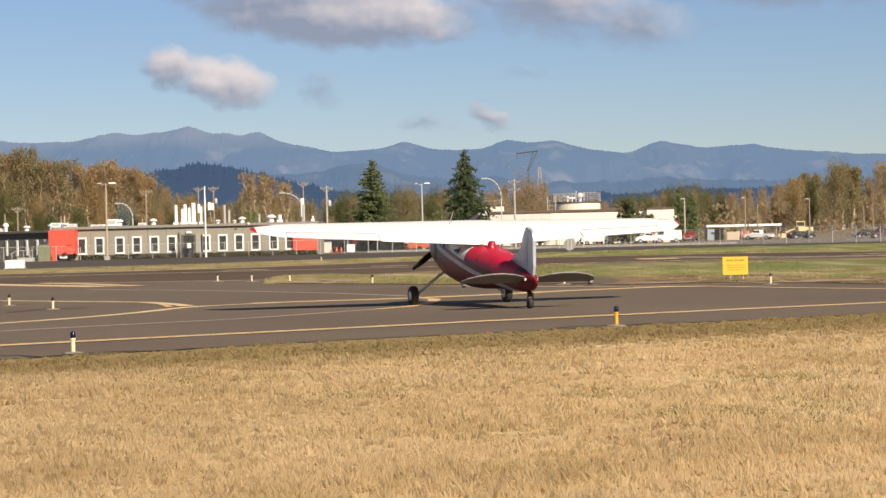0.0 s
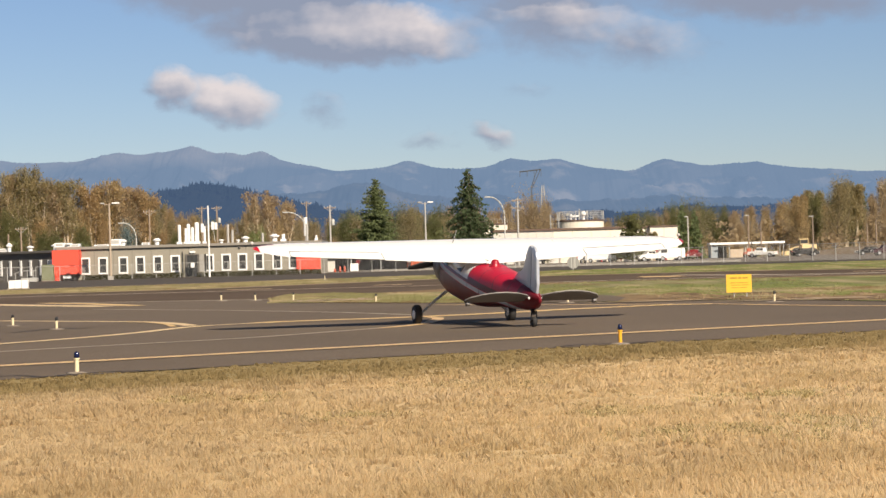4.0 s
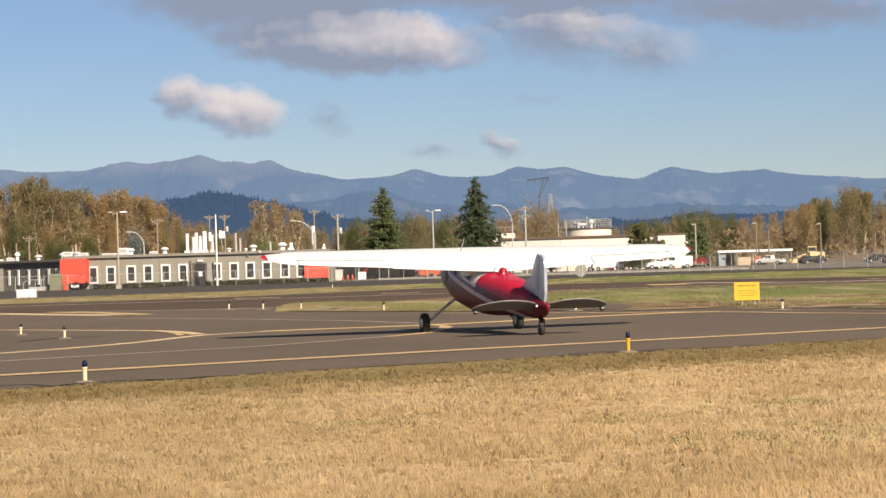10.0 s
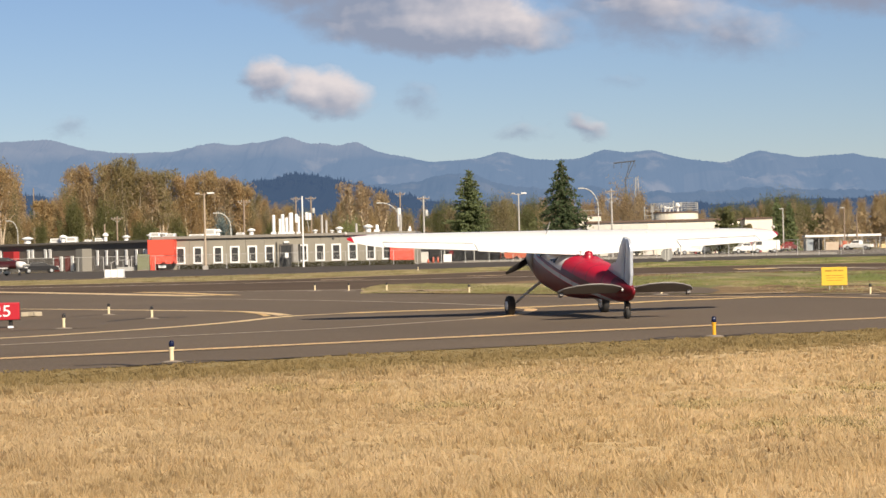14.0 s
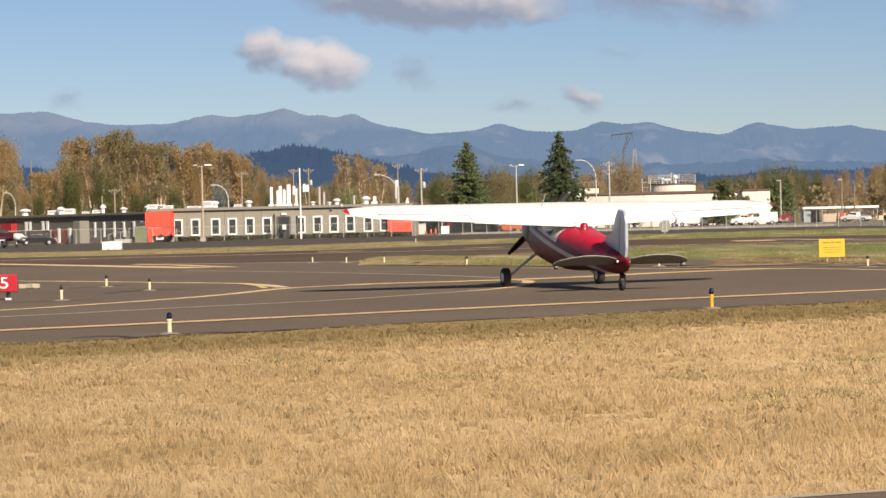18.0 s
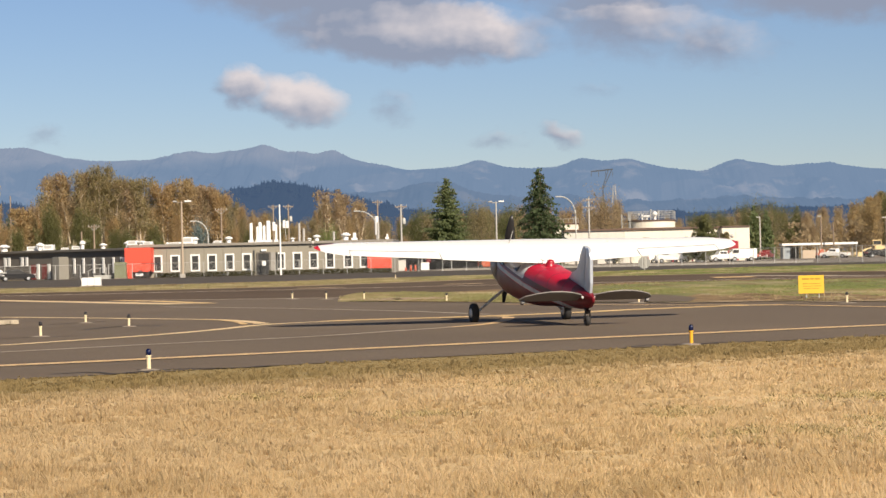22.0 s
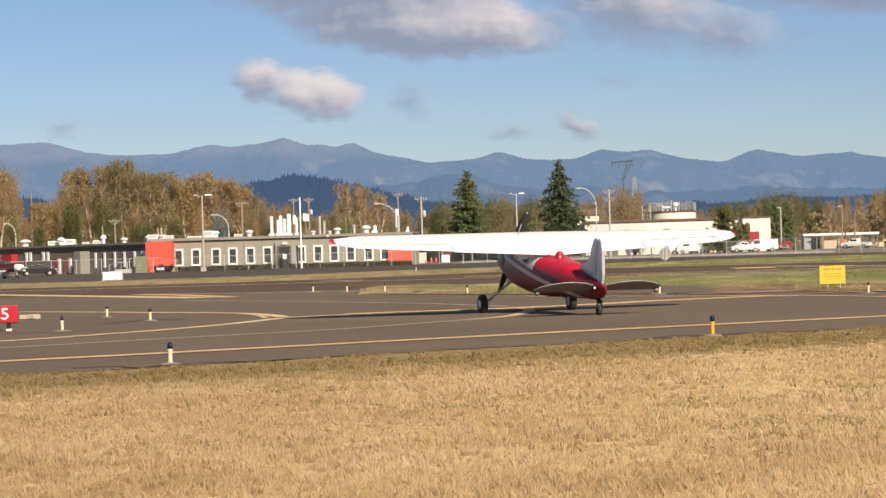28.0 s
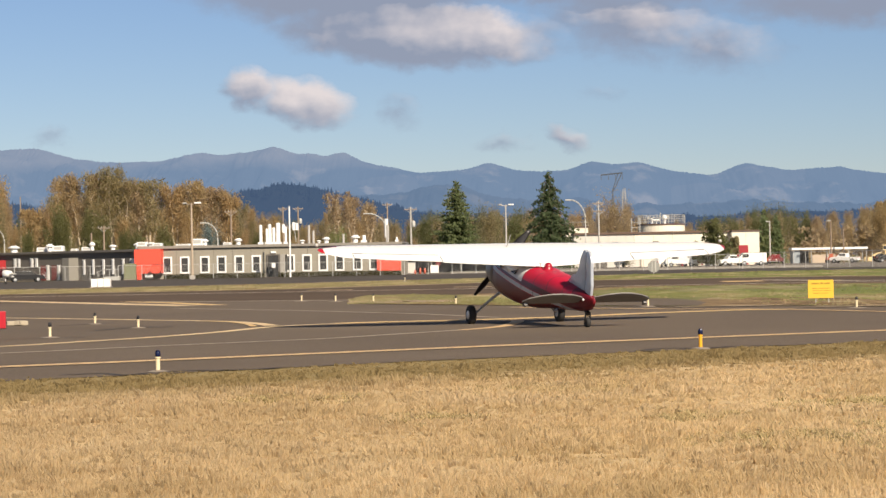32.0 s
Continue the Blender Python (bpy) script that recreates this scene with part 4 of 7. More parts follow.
# ---------------------------------------------------------------- trees
def leaf_material(name, a, b, c):
    m = bpy.data.materials.new(name); m.use_nodes = True
    nt = m.node_tree; N, L = nt.nodes, nt.links
    p = N["Principled BSDF"]; p.inputs["Roughness"].default_value = 0.75; p.inputs["Specular IOR Level"].default_value = 0.2
    g = N.new("ShaderNodeNewGeometry"); oi = N.new("ShaderNodeObjectInfo")
    x1 = N.new("ShaderNodeMix"); x1.data_type = "RGBA"; x1.inputs["A"].default_value = (*a, 1); x1.inputs["B"].default_value = (*b, 1)
    L.new(g.outputs["Random Per Island"], x1.inputs["Factor"])
    x2 = N.new("ShaderNodeMix"); x2.data_type = "RGBA"; x2.inputs["B"].default_value = (*c, 1)
    r = N.new("ShaderNodeMapRange"); r.inputs["To Max"].default_value = 0.8
    L.new(oi.outputs["Random"], r.inputs["Value"]); L.new(r.outputs[0], x2.inputs["Factor"]); L.new(x1.outputs["Result"], x2.inputs["A"])
    L.new(x2.outputs["Result"], p.inputs["Base Color"])
    t = N.new("ShaderNodeBsdfTranslucent"); L.new(x2.outputs["Result"], t.inputs["Color"])
    s = N.new("ShaderNodeMixShader"); s.inputs[0].default_value = 0.62
    L.new(p.outputs[0], s.inputs[1]); L.new(t.outputs[0], s.inputs[2]); L.new(s.outputs[0], N["Material Output"].inputs["Surface"])
    return m


BARK = material("grey brown bark", (0.20, 0.15, 0.11), 0.9, second=(0.11, 0.085, 0.065), scale=2, amount=0.8)
PALE_BARK = material("pale bark", (0.50, 0.41, 0.30), 0.9, second=(0.28, 0.225, 0.165), scale=2, amount=0.7)
LEAF_AUTUMN = leaf_material("autumn leaves", (0.50, 0.355, 0.185), (0.43, 0.31, 0.17), (0.46, 0.355, 0.185))
LEAF_BROWN = leaf_material("brown leaves", (0.46, 0.35, 0.215), (0.40, 0.30, 0.19), (0.44, 0.34, 0.205))
LEAF_OLIVE = leaf_material("olive leaves", (0.34, 0.29, 0.15), (0.29, 0.255, 0.14), (0.38, 0.31, 0.165))
LEAF_GREEN = leaf_material("green leaves", (0.19, 0.20, 0.085), (0.155, 0.17, 0.075), (0.22, 0.21, 0.09))
LEAF_DULL = leaf_material("dull green leaves", (0.255, 0.245, 0.115), (0.21, 0.205, 0.10), (0.28, 0.255, 0.12))
LEAF_BRIGHT = leaf_material("fresh green leaves", (0.26, 0.33, 0.11), (0.21, 0.28, 0.09), (0.29, 0.33, 0.12))
LEAF_FIR = leaf_material("dark fir needles", (0.18, 0.225, 0.105), (0.23, 0.275, 0.125), (0.21, 0.245, 0.115))

LEAF_SPRUCE = leaf_material("dark spruce needles", (0.095, 0.135, 0.065), (0.13, 0.165, 0.08), (0.12, 0.15, 0.07))


def leaf_cloud(pts, size, rng, hanging=False):
    """Small bent leaf sprays at the given points; hanging ones are slim and upright."""
    vs, fs = [], []
    for p, k in pts:
        s = size * k * rng.uniform(0.6, 1.3)
        if hanging:
            e = Euler((rng.gauss(1.57, 0.5), rng.gauss(0, 0.45), rng.uniform(0, 6.3))).to_matrix()
        else:
            e = Euler((rng.uniform(0, 6.3), rng.uniform(0, 6.3), rng.uniform(0, 6.3))).to_matrix()
        a = len(vs)
        for q in (((-0.38, -0.6, 0), (0.38, -0.5, 0.1), (0.05, 0.85, -0.05)) if hanging else ((-0.6, -0.4, 0), (0.6, -0.3, 0.1), (0.05, 0.65, -0.05))):
            vs.append(p + e @ (Vector(q) * s))
        fs.append((a, a + 1, a + 2))
    return vs, fs


def broad_tree(seed, h, w, leaf, bark, leaves=1500, bare=0.3):
    """A broadleaf tree: a trunk, rising limbs and leaf sprays gathered along them."""
    rng = random.Random(seed)
    bm = bmesh.new()
    ends = []
    lean = Vector((rng.uniform(-0.05, 0.05), rng.uniform(-0.05, 0.05), 1))
    tip = lean * h * 0.92
    prev = Vector((0, 0, -0.2))
    stem = []
    for k in range(1, 6):
        q = lean * (h * 0.92 * k / 5) + Vector((rng.uniform(-0.3, 0.3), rng.uniform(-0.3, 0.3), 0))
        rod(bm, prev, q, 0.32 * (1 - (k - 1) / 5.6) * h / 18, 0.32 * (1 - k / 5.6) * h / 18, 6)
        stem.append((prev.copy(), q.copy())); prev = q
    for k in range(36):
        f = rng.uniform(0.10, 0.90)
        i = min(int(f * 5), 4); a, b = stem[i]
        s = a.lerp(b, f * 5 - i)
        ang = rng.uniform(0, math.tau)
        out = w * 0.5 * (1.05 - 0.7 * f) * rng.uniform(0.45, 1.1)
        e = s + Vector((math.cos(ang) * out, math.sin(ang) * out, h * rng.uniform(0.14, 0.30)))
        if e.z > h: e.z = h * rng.uniform(0.9, 1)
        mid = s.lerp(e, 0.5) + Vector((math.cos(ang) * out * 0.15, math.sin(ang) * out * 0.15, -0.2))
        r = 0.10 * (1.1 - f) * h / 18 + 0.04
        rod(bm, s, mid, r, r * 0.7, 5); rod(bm, mid, e, r * 0.7, r * 0.25, 5)
        ends += [(s, mid, e, rng.uniform(0.4, 1.0))]
    pts = []
    for k in range(leaves):
        s, mid, e, full = rng.choice(ends)
        if rng.random() > full: continue
        t = rng.random() ** 0.6
        p = s.lerp(mid, t * 2) if t < 0.5 else mid.lerp(e, t * 2 - 1)
        r = w * 0.085 * (0.5 + t)
        g = Vector((rng.gauss(0, 1), rng.gauss(0, 1), rng.gauss(0, 1)))
        if g.length > 1.4: g *= rng.uniform(0.5, 1.4) / g.length
        p = p + Vector((g.x * r, g.y * r, g.z * r * 2.3))
        if p.z < h * 0.03 or rng.random() < bare * 0.5: continue
        pts.append((p, 1.0))
    vs, fs = leaf_cloud(pts, 0.27 * h / 18, rng, True)
    t = empty("tree", pose(0, 0, 0), "autumn broadleaf tree with thinning leaves", "tree", "trees of the tree line")
    part("trunk", bm, bark, t)
    part("crown", mesh_of("crown", vs, fs, leaf), leaf, t)
    return t


def fir_tree(seed, h, w, leaf, droop, sprays, name_label, size=0.55, full=0.8):
    """A conifer: a straight trunk and whorls of drooping boughs with needle sprays."""
    rng = random.Random(seed)
    bm = bmesh.new()
    rod(bm, (0, 0, -0.2), (0, 0, h * 0.99), 0.02 * h, 0.02, 8)
    pts = []
    tiers = int(h * 2.4)
    for k in range(tiers):
        f = 0.07 + 0.92 * k / tiers
        z = h * f
        r = w * 0.5 * (1 - f) ** full * rng.uniform(0.8, 1.08) + 0.1
        for j in range(7 if f < 0.85 else 5):
            ang = rng.uniform(0, math.tau)
            rr = r * rng.uniform(0.65, 1.12)
            e = Vector((math.cos(ang) * rr, math.sin(ang) * rr, z - droop * rr + rng.uniform(-0.2, 0.2)))
            s = Vector((0, 0, z))
            if rr > 1: rod(bm, s, e, 0.05, 0.015, 4)
            m = max(3, int(sprays * rr))
            for i in range(m):
                t = (i + rng.random()) / m
                p = s.lerp(e, t) + Vector((rng.gauss(0, 0.14 + 0.10 * rr * 0.4), rng.gauss(0, 0.14 + 0.10 * rr * 0.4), rng.gauss(0, 0.10) - 0.10))
                pts.append((p, 0.7 + 0.5 * (1 - f)))
    vs, fs = leaf_cloud(pts, size, rng)
    t = empty("fir_tree", pose(0, 0, 0), name_label, "tree")
    part("trunk", bm, BARK, t)
    part("crown", mesh_of("crown", vs, fs, leaf), leaf, t)
    return t


fir = fir_tree(3, high(37.5, 430), 14.0, LEAF_FIR, -0.12, 19, "dense green conical fir tree", 0.36, 0.84)
fir.location = (*site(-31.4, 430), 0)
spruce = fir_tree(8, high(40.8, 400), 16.5, LEAF_SPRUCE, 0.42, 9, "tall dark spruce tree with drooping boughs", 0.45)
spruce.location = (*site(10.9, 400), 0)

# the tree line: heights over the eye's level in thousandths along the bearing
LINE = [(-300, 40), (-250, 43), (-241, 40), (-236, 28), (-231, 21.5), (-225.5, 25.5), (-217, 31), (-213, 35), (-205, 37), (-199, 35), (-190, 37), (-181, 34), (-171, 35), (-167, 30), (-163.5, 29), (-158, 33),
        (-150, 35), (-139, 31.5), (-132, 30), (-124, 26.5), (-117, 24.5), (-111, 22.5), (-104, 18.5), (-96, 19.5), (-92.5, 21.5), (-89, 28), (-85, 29.5), (-78, 27.5), (-75.4, 22.5), (-72, 25.5), (-67, 22.5), (-50, 18),
        (-45, 22.5), (-39, 22.5), (-10, 22), (20, 21), (40, 25), (60, 15), (85, 17), (105, 21), (113, 21), (125, 18), (141, 18.5), (152, 20), (158, 24), (163, 25), (166.5, 22), (169, 26), (174, 23), (181, 28), (187, 26),
        (189.5, 21.5), (196, 26), (202.5, 29), (208, 27), (230, 26), (300, 28)]


def line_height(u):
    for (a, ha), (b, hb) in zip(LINE, LINE[1:]):
        if a <= u <= b:
            return ha + (hb - ha) * (u - a) / (b - a)
    return 24


def cottonwood(seed, u, d, v, leaf, label, thick=1.0, stem=0.30, leaf_size=0.32):
    """A tall open tree: pale forked stems, bare below, with clumps of leaves at the ends."""
    rng = random.Random(seed)
    h = high(v, d)
    bm = bmesh.new(); pts = []
    for k in range(4):
        ang = k * 1.57 + rng.uniform(-0.5, 0.5)
        lean = Vector((math.cos(ang), math.sin(ang), 0)) * h * rng.uniform(0.03, 0.10)
        top = h * rng.uniform(0.84, 1.0)
        prev = Vector((math.cos(ang) * 0.2, math.sin(ang) * 0.2, -0.2))
        for i in range(1, 7):
            f = i / 6
            q = lean * f ** 1.4 * 1.6 + Vector((rng.uniform(-0.35, 0.35), rng.uniform(-0.35, 0.35), top * f))
            rod(bm, prev, q, stem * (1.08 - f + 1 / 6), stem * (1.08 - f), 6)
            if f > 0.45:
                for _ in range(3):
                    a2 = rng.uniform(0, math.tau); r2 = h * rng.uniform(0.05, 0.16) * (1.3 - f)
                    e = q + Vector((math.cos(a2) * r2, math.sin(a2) * r2, h * rng.uniform(0.05, 0.12)))
                    if e.z > h: e.z = h * rng.uniform(0.94, 1.0)
                    rod(bm, q, e, stem / 3, stem / 8, 5)
                    for _ in range(int(150 * thick * f * rng.uniform(0.35, 1.0))):
                        g = Vector((rng.gauss(0, 1), rng.gauss(0, 1), rng.gauss(0, 1.6)))
                        if g.length > 1.6: g *= rng.uniform(0.5, 1.6) / g.length
                        pts.append((q.lerp(e, rng.uniform(0.1, 1.1)) + g * h * 0.05, 1.0))
            prev = q
    vs, fs = leaf_cloud(pts, leaf_size, rng, True)
    t = empty("cottonwood_tree", pose(*site(u, d), 0, 0, 0, rng.uniform(0, 360)), label, "tree", "trees of the tree line")
    part("trunk", bm, PALE_BARK, t)
    part("crown", mesh_of("crown", vs, fs, leaf), leaf, t)


KINDS = {
    "autumn": [broad_tree(20 + k, 18, 6.6, LEAF_AUTUMN, PALE_BARK, 15000, 0.5) for k in range(3)],
    "brown": [broad_tree(40 + k, 18, 7.5, LEAF_BROWN, PALE_BARK, 14000, 0.6) for k in range(2)],
    "olive": [broad_tree(60 + k, 18, 6.4, LEAF_OLIVE, PALE_BARK, 13000, 0.1) for k in range(2)],
    "green": [broad_tree(80 + k, 18, 10, LEAF_GREEN, BARK, 14000, 0.0) for k in range(2)],
}


def kind_at(u, rng):
    if u < -60: return rng.choices(["autumn", "brown", "olive", "green"], [4.5, 1.6, 4, 1])[0]
    if u < 25: return rng.choices(["autumn", "brown", "olive", "green"], [1.5, 3, 3, 1.5])[0]
    if u < 75: return rng.choices(["brown", "olive"], [4, 1])[0]
    if u < 128: return rng.choices(["green", "olive", "brown"], [4, 2, 1])[0]
    if u < 156: return rng.choices(["brown", "autumn", "olive"], [6, 1.5, 1])[0]
    if u < 173: return rng.choices(["autumn", "olive"], [4, 1])[0]
    if u < 190: return rng.choices(["olive", "green", "brown"], [4, 2, 1])[0]
    return rng.choices(["brown", "autumn"], [5, 1])[0]


for seed, u, v, leaf in ((201, -209, 40.0, LEAF_AUTUMN), (202, -203, 41.0, LEAF_BROWN), (203, -195.5, 41.0, LEAF_OLIVE), (204, -188.6, 44.0, LEAF_OLIVE), (205, -183, 38.5, LEAF_OLIVE), (206, -176.5, 37.0, LEAF_BROWN), (207, -171.5, 37.5, LEAF_OLIVE), (208, -246, 41.5, LEAF_AUTUMN),
                         (212, -226, 26.0, LEAF_AUTUMN), (213, -159.5, 35.5, LEAF_AUTUMN), (214, -151, 37.0, LEAF_AUTUMN), (215, -144, 34.5, LEAF_BROWN), (216, -136, 32.5, LEAF_AUTUMN), (217, -85.5, 31.0, LEAF_BROWN), (218, -79, 28.5, LEAF_BROWN), (219, -71.5, 26.0, LEAF_BROWN),
                         (209, 161.0, 22.0, LEAF_AUTUMN), (210, 168, 24.0, LEAF_OLIVE), (211, 181.5, 28.4, LEAF_OLIVE), (220, 186.5, 26.3, LEAF_OLIVE), (221, 202.6, 29.9, LEAF_BROWN), (222, 208, 27.5, LEAF_BROWN)):
    cottonwood(seed, u, 500 if u < 0 else 520, v, leaf, "tall open cottonwood with pale bare stems", 0.45 if -100 < u < -60 or u > 190 else 1.35)
rng = random.Random(11)
first = set()
for d, step, low in ((640, 5.2, 0.97), (575, 6.4, 0.85), (510, 8.5, 0.60)):
    u = -290.0
    while u < 235:
        k = kind_at(u, rng)
        src = rng.choice(KINDS[k])
        top = high(line_height(u) * low * rng.uniform(0.88, 1.07), d)
        if not (d == 510 and -50 < u < 120):
            x, y = site(u, d + rng.uniform(-18, 18))
            s = top / 18
            src_scale = (s * rng.uniform(0.85, 1.1), s * rng.uniform(0.85, 1.1), s)
            if src.name not in first:
                t = src; first.add(src.name)
            else:
                t = copy_thing(src, pose(0, 0, 0))
            t.matrix_basis = pose(x, y, 0, 0, 0, rng.uniform(0, 360)) @ Matrix.Diagonal((*src_scale, 1))
        u += step * rng.uniform(0.6, 1.4)
# dark evergreen growth among the stems
for u, v in ((-214.5, 27), (-211, 22), (-198.5, 25), (-193, 22), (-183, 17), (-178, 16), (-165, 19), (-228, 17), (-122, 14), (-19, 17), (-5, 19)):
    g_ = copy_thing(rng.choice(KINDS["green"]), pose(0, 0, 0))
    k_ = high(v, 485) / 18
    g_.matrix_basis = pose(*site(u, 485), 0, 0, 0, rng.uniform(0, 360)) @ Matrix.Diagonal((k_ * 0.9, k_ * 0.9, k_, 1))
    tagged(g_, "dark green evergreen among the bare stems", "tree", "trees of the tree line")
for k, srcs in KINDS.items():
    for s in srcs:
        if s.name not in first:
            for o in (*s.children_recursive, s):
                bpy.data.objects.remove(o)

# undergrowth at the foot of the tree line
def bushes(name, spans, d, hgt, leaf, label, seed, per=26, deep=7.0, size=0.7):
    """Low leafy growth along the bearings of spans."""
    rng = random.Random(seed)
    pts = []
    for u0, u1 in spans:
        x0, x1 = u0 * d / 1000, u1 * d / 1000
        n = int((x1 - x0) * per)
        bumps = [(rng.uniform(x0, x1), rng.uniform(1.5, 4), rng.uniform(0.5, 1.0)) for _ in range(max(2, int((x1 - x0) / 2.5)))]
        for _ in range(n):
            c, w, k = rng.choice(bumps)
            x = rng.gauss(c, w * 0.5)
            top = hgt * k * max(0.15, 1 - ((x - c) / (w * 1.4)) ** 2)
            pts.append((Vector((x, d + rng.uniform(0, deep), top * rng.random() ** 0.6)), 1.0))
    vs, fs = leaf_cloud(pts, size, rng)
    return tagged(new(name, mesh_of(name, vs, fs, leaf)), label, "bush", kind="stuff")


bushes("undergrowth", [(-290, -60), (-50, 25), (70, 240)], 470, 5.5, LEAF_BROWN, "brown undergrowth before the tree line", 5)
bushes("tall_undergrowth", [(118, 240)], 495, 9.0, LEAF_BROWN, "thick brown undergrowth behind the yard", 15, per=40)
bushes("green_undergrowth", [(-222, -150), (-95, -78), (-20, 0), (84, 112)], 455, 8.0, LEAF_GREEN, "green bushes before the tree line", 6, per=18)


def thicket(name, leaf, label, seed, n, low, tall, u0=-290, u1=235, d=600):
    """A thin screen of twigs and last leaves that rises and falls with the tree line."""
    rng = random.Random(seed)
    pts = []
    for _ in range(n):
        u = rng.uniform(u0, u1)
        top = high(line_height(u) * rng.uniform(low, tall), d)
        x, y = site(u, d + rng.uniform(-25, 25))
        for _ in range(rng.randint(14, 40)):
            f = rng.random() ** 0.95
            pts.append((Vector((x + rng.gauss(0, 0.5) * (1.15 - 0.7 * f), y + rng.gauss(0, 0.6), top * f)), 1.0))
    vs, fs = leaf_cloud(pts, 0.23, rng, True)
    return tagged(new(name, mesh_of(name, vs, fs, leaf)), label, "trees", kind="stuff")


thicket("brown_thicket", LEAF_BROWN, "thin brown saplings filling the tree line", 51, 2300, 0.60, 0.98)
thicket("autumn_thicket", LEAF_AUTUMN, "thin rust-coloured saplings filling the tree line", 52, 2000, 0.60, 0.98)
thicket("bare_thicket", leaf_material("bare grey twigs", (0.36, 0.29, 0.21), (0.30, 0.24, 0.18), (0.33, 0.27, 0.20)), "bare grey-brown twigs filling the tree line", 53, 900, 0.60, 1.02, d=560)


def crest_conifers():
    """Small spiky conifers along the crest of the wooded hill."""
    rng = random.Random(4)
    vs, fs = [], []
    def hill(u):
        h = 19.2 - 0.012 * u + sum(a * math.exp(-abs((u - c) / w) ** 1.7) for c, a, w in HILL)
        return h + 0.9 * noise.fractal(Vector((u * 0.13 + 9.0, 0, 3.7)), 1.0, 2.0, 5)
    for _ in range(2600):
        u = rng.uniform(-330, 330)
        d = 2600 - abs(rng.gauss(0, 26))
        f = 1 - (2600 - d) / 400
        z = hill(u) * 2.6 * f ** 0.75
        x = u * 2.6; hh = (1.0 if u < 0 else 0.7) * rng.uniform(3, 6.0) if rng.random() < 0.95 else (1.0 if u < 0 else 0.7) * rng.uniform(6, 8); r = hh * rng.uniform(0.28, 0.42)
        a = len(vs)
        for k in range(5):
            vs.append((x + r * math.cos(k * 1.2566 + hh), d + r * math.sin(k * 1.2566 + hh), z - 3))
        vs.append((x, d, z + hh * 0.85))
        fs += [(a + k, a + (k + 1) % 5, a + 5) for k in range(5)]
    # the trees share the hill's painted haze glow
    return tagged(new("hill_conifers", mesh_of("hill_conifers", vs, fs, HAZE_GLOW_NEAR)), "dark conifers on the crest of the foothill, haze painted in", "trees", kind="stuff")


crest_conifers()

# ---------------------------------------------------------------- the long grey office building
BD = 283.0
office = empty("office_building", pose(0, BD, 0), "long single-storey grey office building with white-framed windows", "building")
xl, xr = -176.8 * BD / 1000, -56.5 * BD / 1000
top = high(8.4, BD)


def bx(u):
    return u * BD / 1000


def bz(v):
    return high(v, BD)


def framed(parent, name, x, w, z0, z1, y=0.0, panes=2, label="white-framed window", m=None):
    """A window: four frame bars, a sill and its panes."""
    bm = bmesh.new()
    t = 0.20
    box(bm, x - w / 2, x - w / 2 + t, y - 0.12, y - 0.004, z0, z1); box(bm, x + w / 2 - t, x + w / 2, y - 0.12, y - 0.004, z0, z1)
    box(bm, x - w / 2 + t, x + w / 2 - t, y - 0.12, y - 0.004, z1 - t, z1); box(bm, x - w / 2 + t, x + w / 2 - t, y - 0.12, y - 0.004, z0, z0 + t)
    win = part(name, bm, WHITE_PAINT, parent, label, m)
    hgt = (z1 - z0 - 2 * t) / panes
    for k in range(panes):
        boxed("pane", x - w / 2 + t, x + w / 2 - t, y - 0.07, y - 0.02, z0 + t + hgt * k + 0.02, z0 + t + hgt * (k + 1) - 0.02, GLASS_DARK, win)
    return win


# the wall in strips between its siding joints
def siding(parent, x0, x1, z0, z1, mat, y=0.0, thick=0.3, step=2.44, m=None):
    n = max(1, round((x1 - x0) / step)); w = (x1 - x0) / n
    for k in range(n):
        boxed("wall_panel", x0 + k * w + 0.012, x0 + (k + 1) * w - 0.012, y, y + thick, z0, z1, mat, parent, m=m)


siding(office, xl, xr, 0.0, top, GREY_WALL)
boxed("wall_core", xl, xr, 0.31, 14, 0, top - 0.05, GREY_WALL, office)
boxed("roof", xl - 0.1, xr + 0.15, -0.25, 14.2, top, top + 0.22, ROOF, office, 0.03)
boxed("fascia", xl, xr + 0.1, -0.32, -0.255, top - 0.12, top + 0.20, material("grey brown fascia", (0.26, 0.235, 0.2), 0.7), office)
bm = bmesh.new()
box(bm, bx(-177.3), bx(-165.4), -2.4, -0.004, bz(-3.1), bz(7.8)); box(bm, bx(-177.3), bx(-174.2), -2.4, -0.004, 0, bz(-3.14))
part("corner_panel", bm, ORANGE, office, "bright orange entrance panel")
boxed("panel_joint", bx(-177.3), bx(-165.4), -2.425, -2.404, bz(0.9), bz(1.15), material("dark orange joint", (0.55, 0.07, 0.03), 0.6), office)
boxed("sign_board", bx(-172.5), bx(-169.0), -2.45, -2.40, bz(-4.9), bz(-3.6), WHITE_PAINT, office, 0.01, "small white notice board")
boxed("end_panel", bx(-67.8), bx(-57.0), -0.6, -0.004, bz(-3.9), bz(3.0), ORANGE, office, 0.02, "bright orange panel at the building's end")
for u in (-163.7, -155.7, -146.5, -138.8, -130.8, -122.9, -107.5, -99.8, -92.4, -84.9, -76.7, -69.3):
    framed(office, "window", bx(u), 1.24, bz(-3.5), bz(4.3), panes=2)
bm = bmesh.new()
box(bm, bx(-118.2), bx(-117.6), -0.2, -0.004, 0.05, bz(4.6)); box(bm, bx(-112.8), bx(-112.2), -0.2, -0.004, 0.05, bz(4.6)); box(bm, bx(-117.6), bx(-112.8), -0.2, -0.004, bz(4.0), bz(4.6))
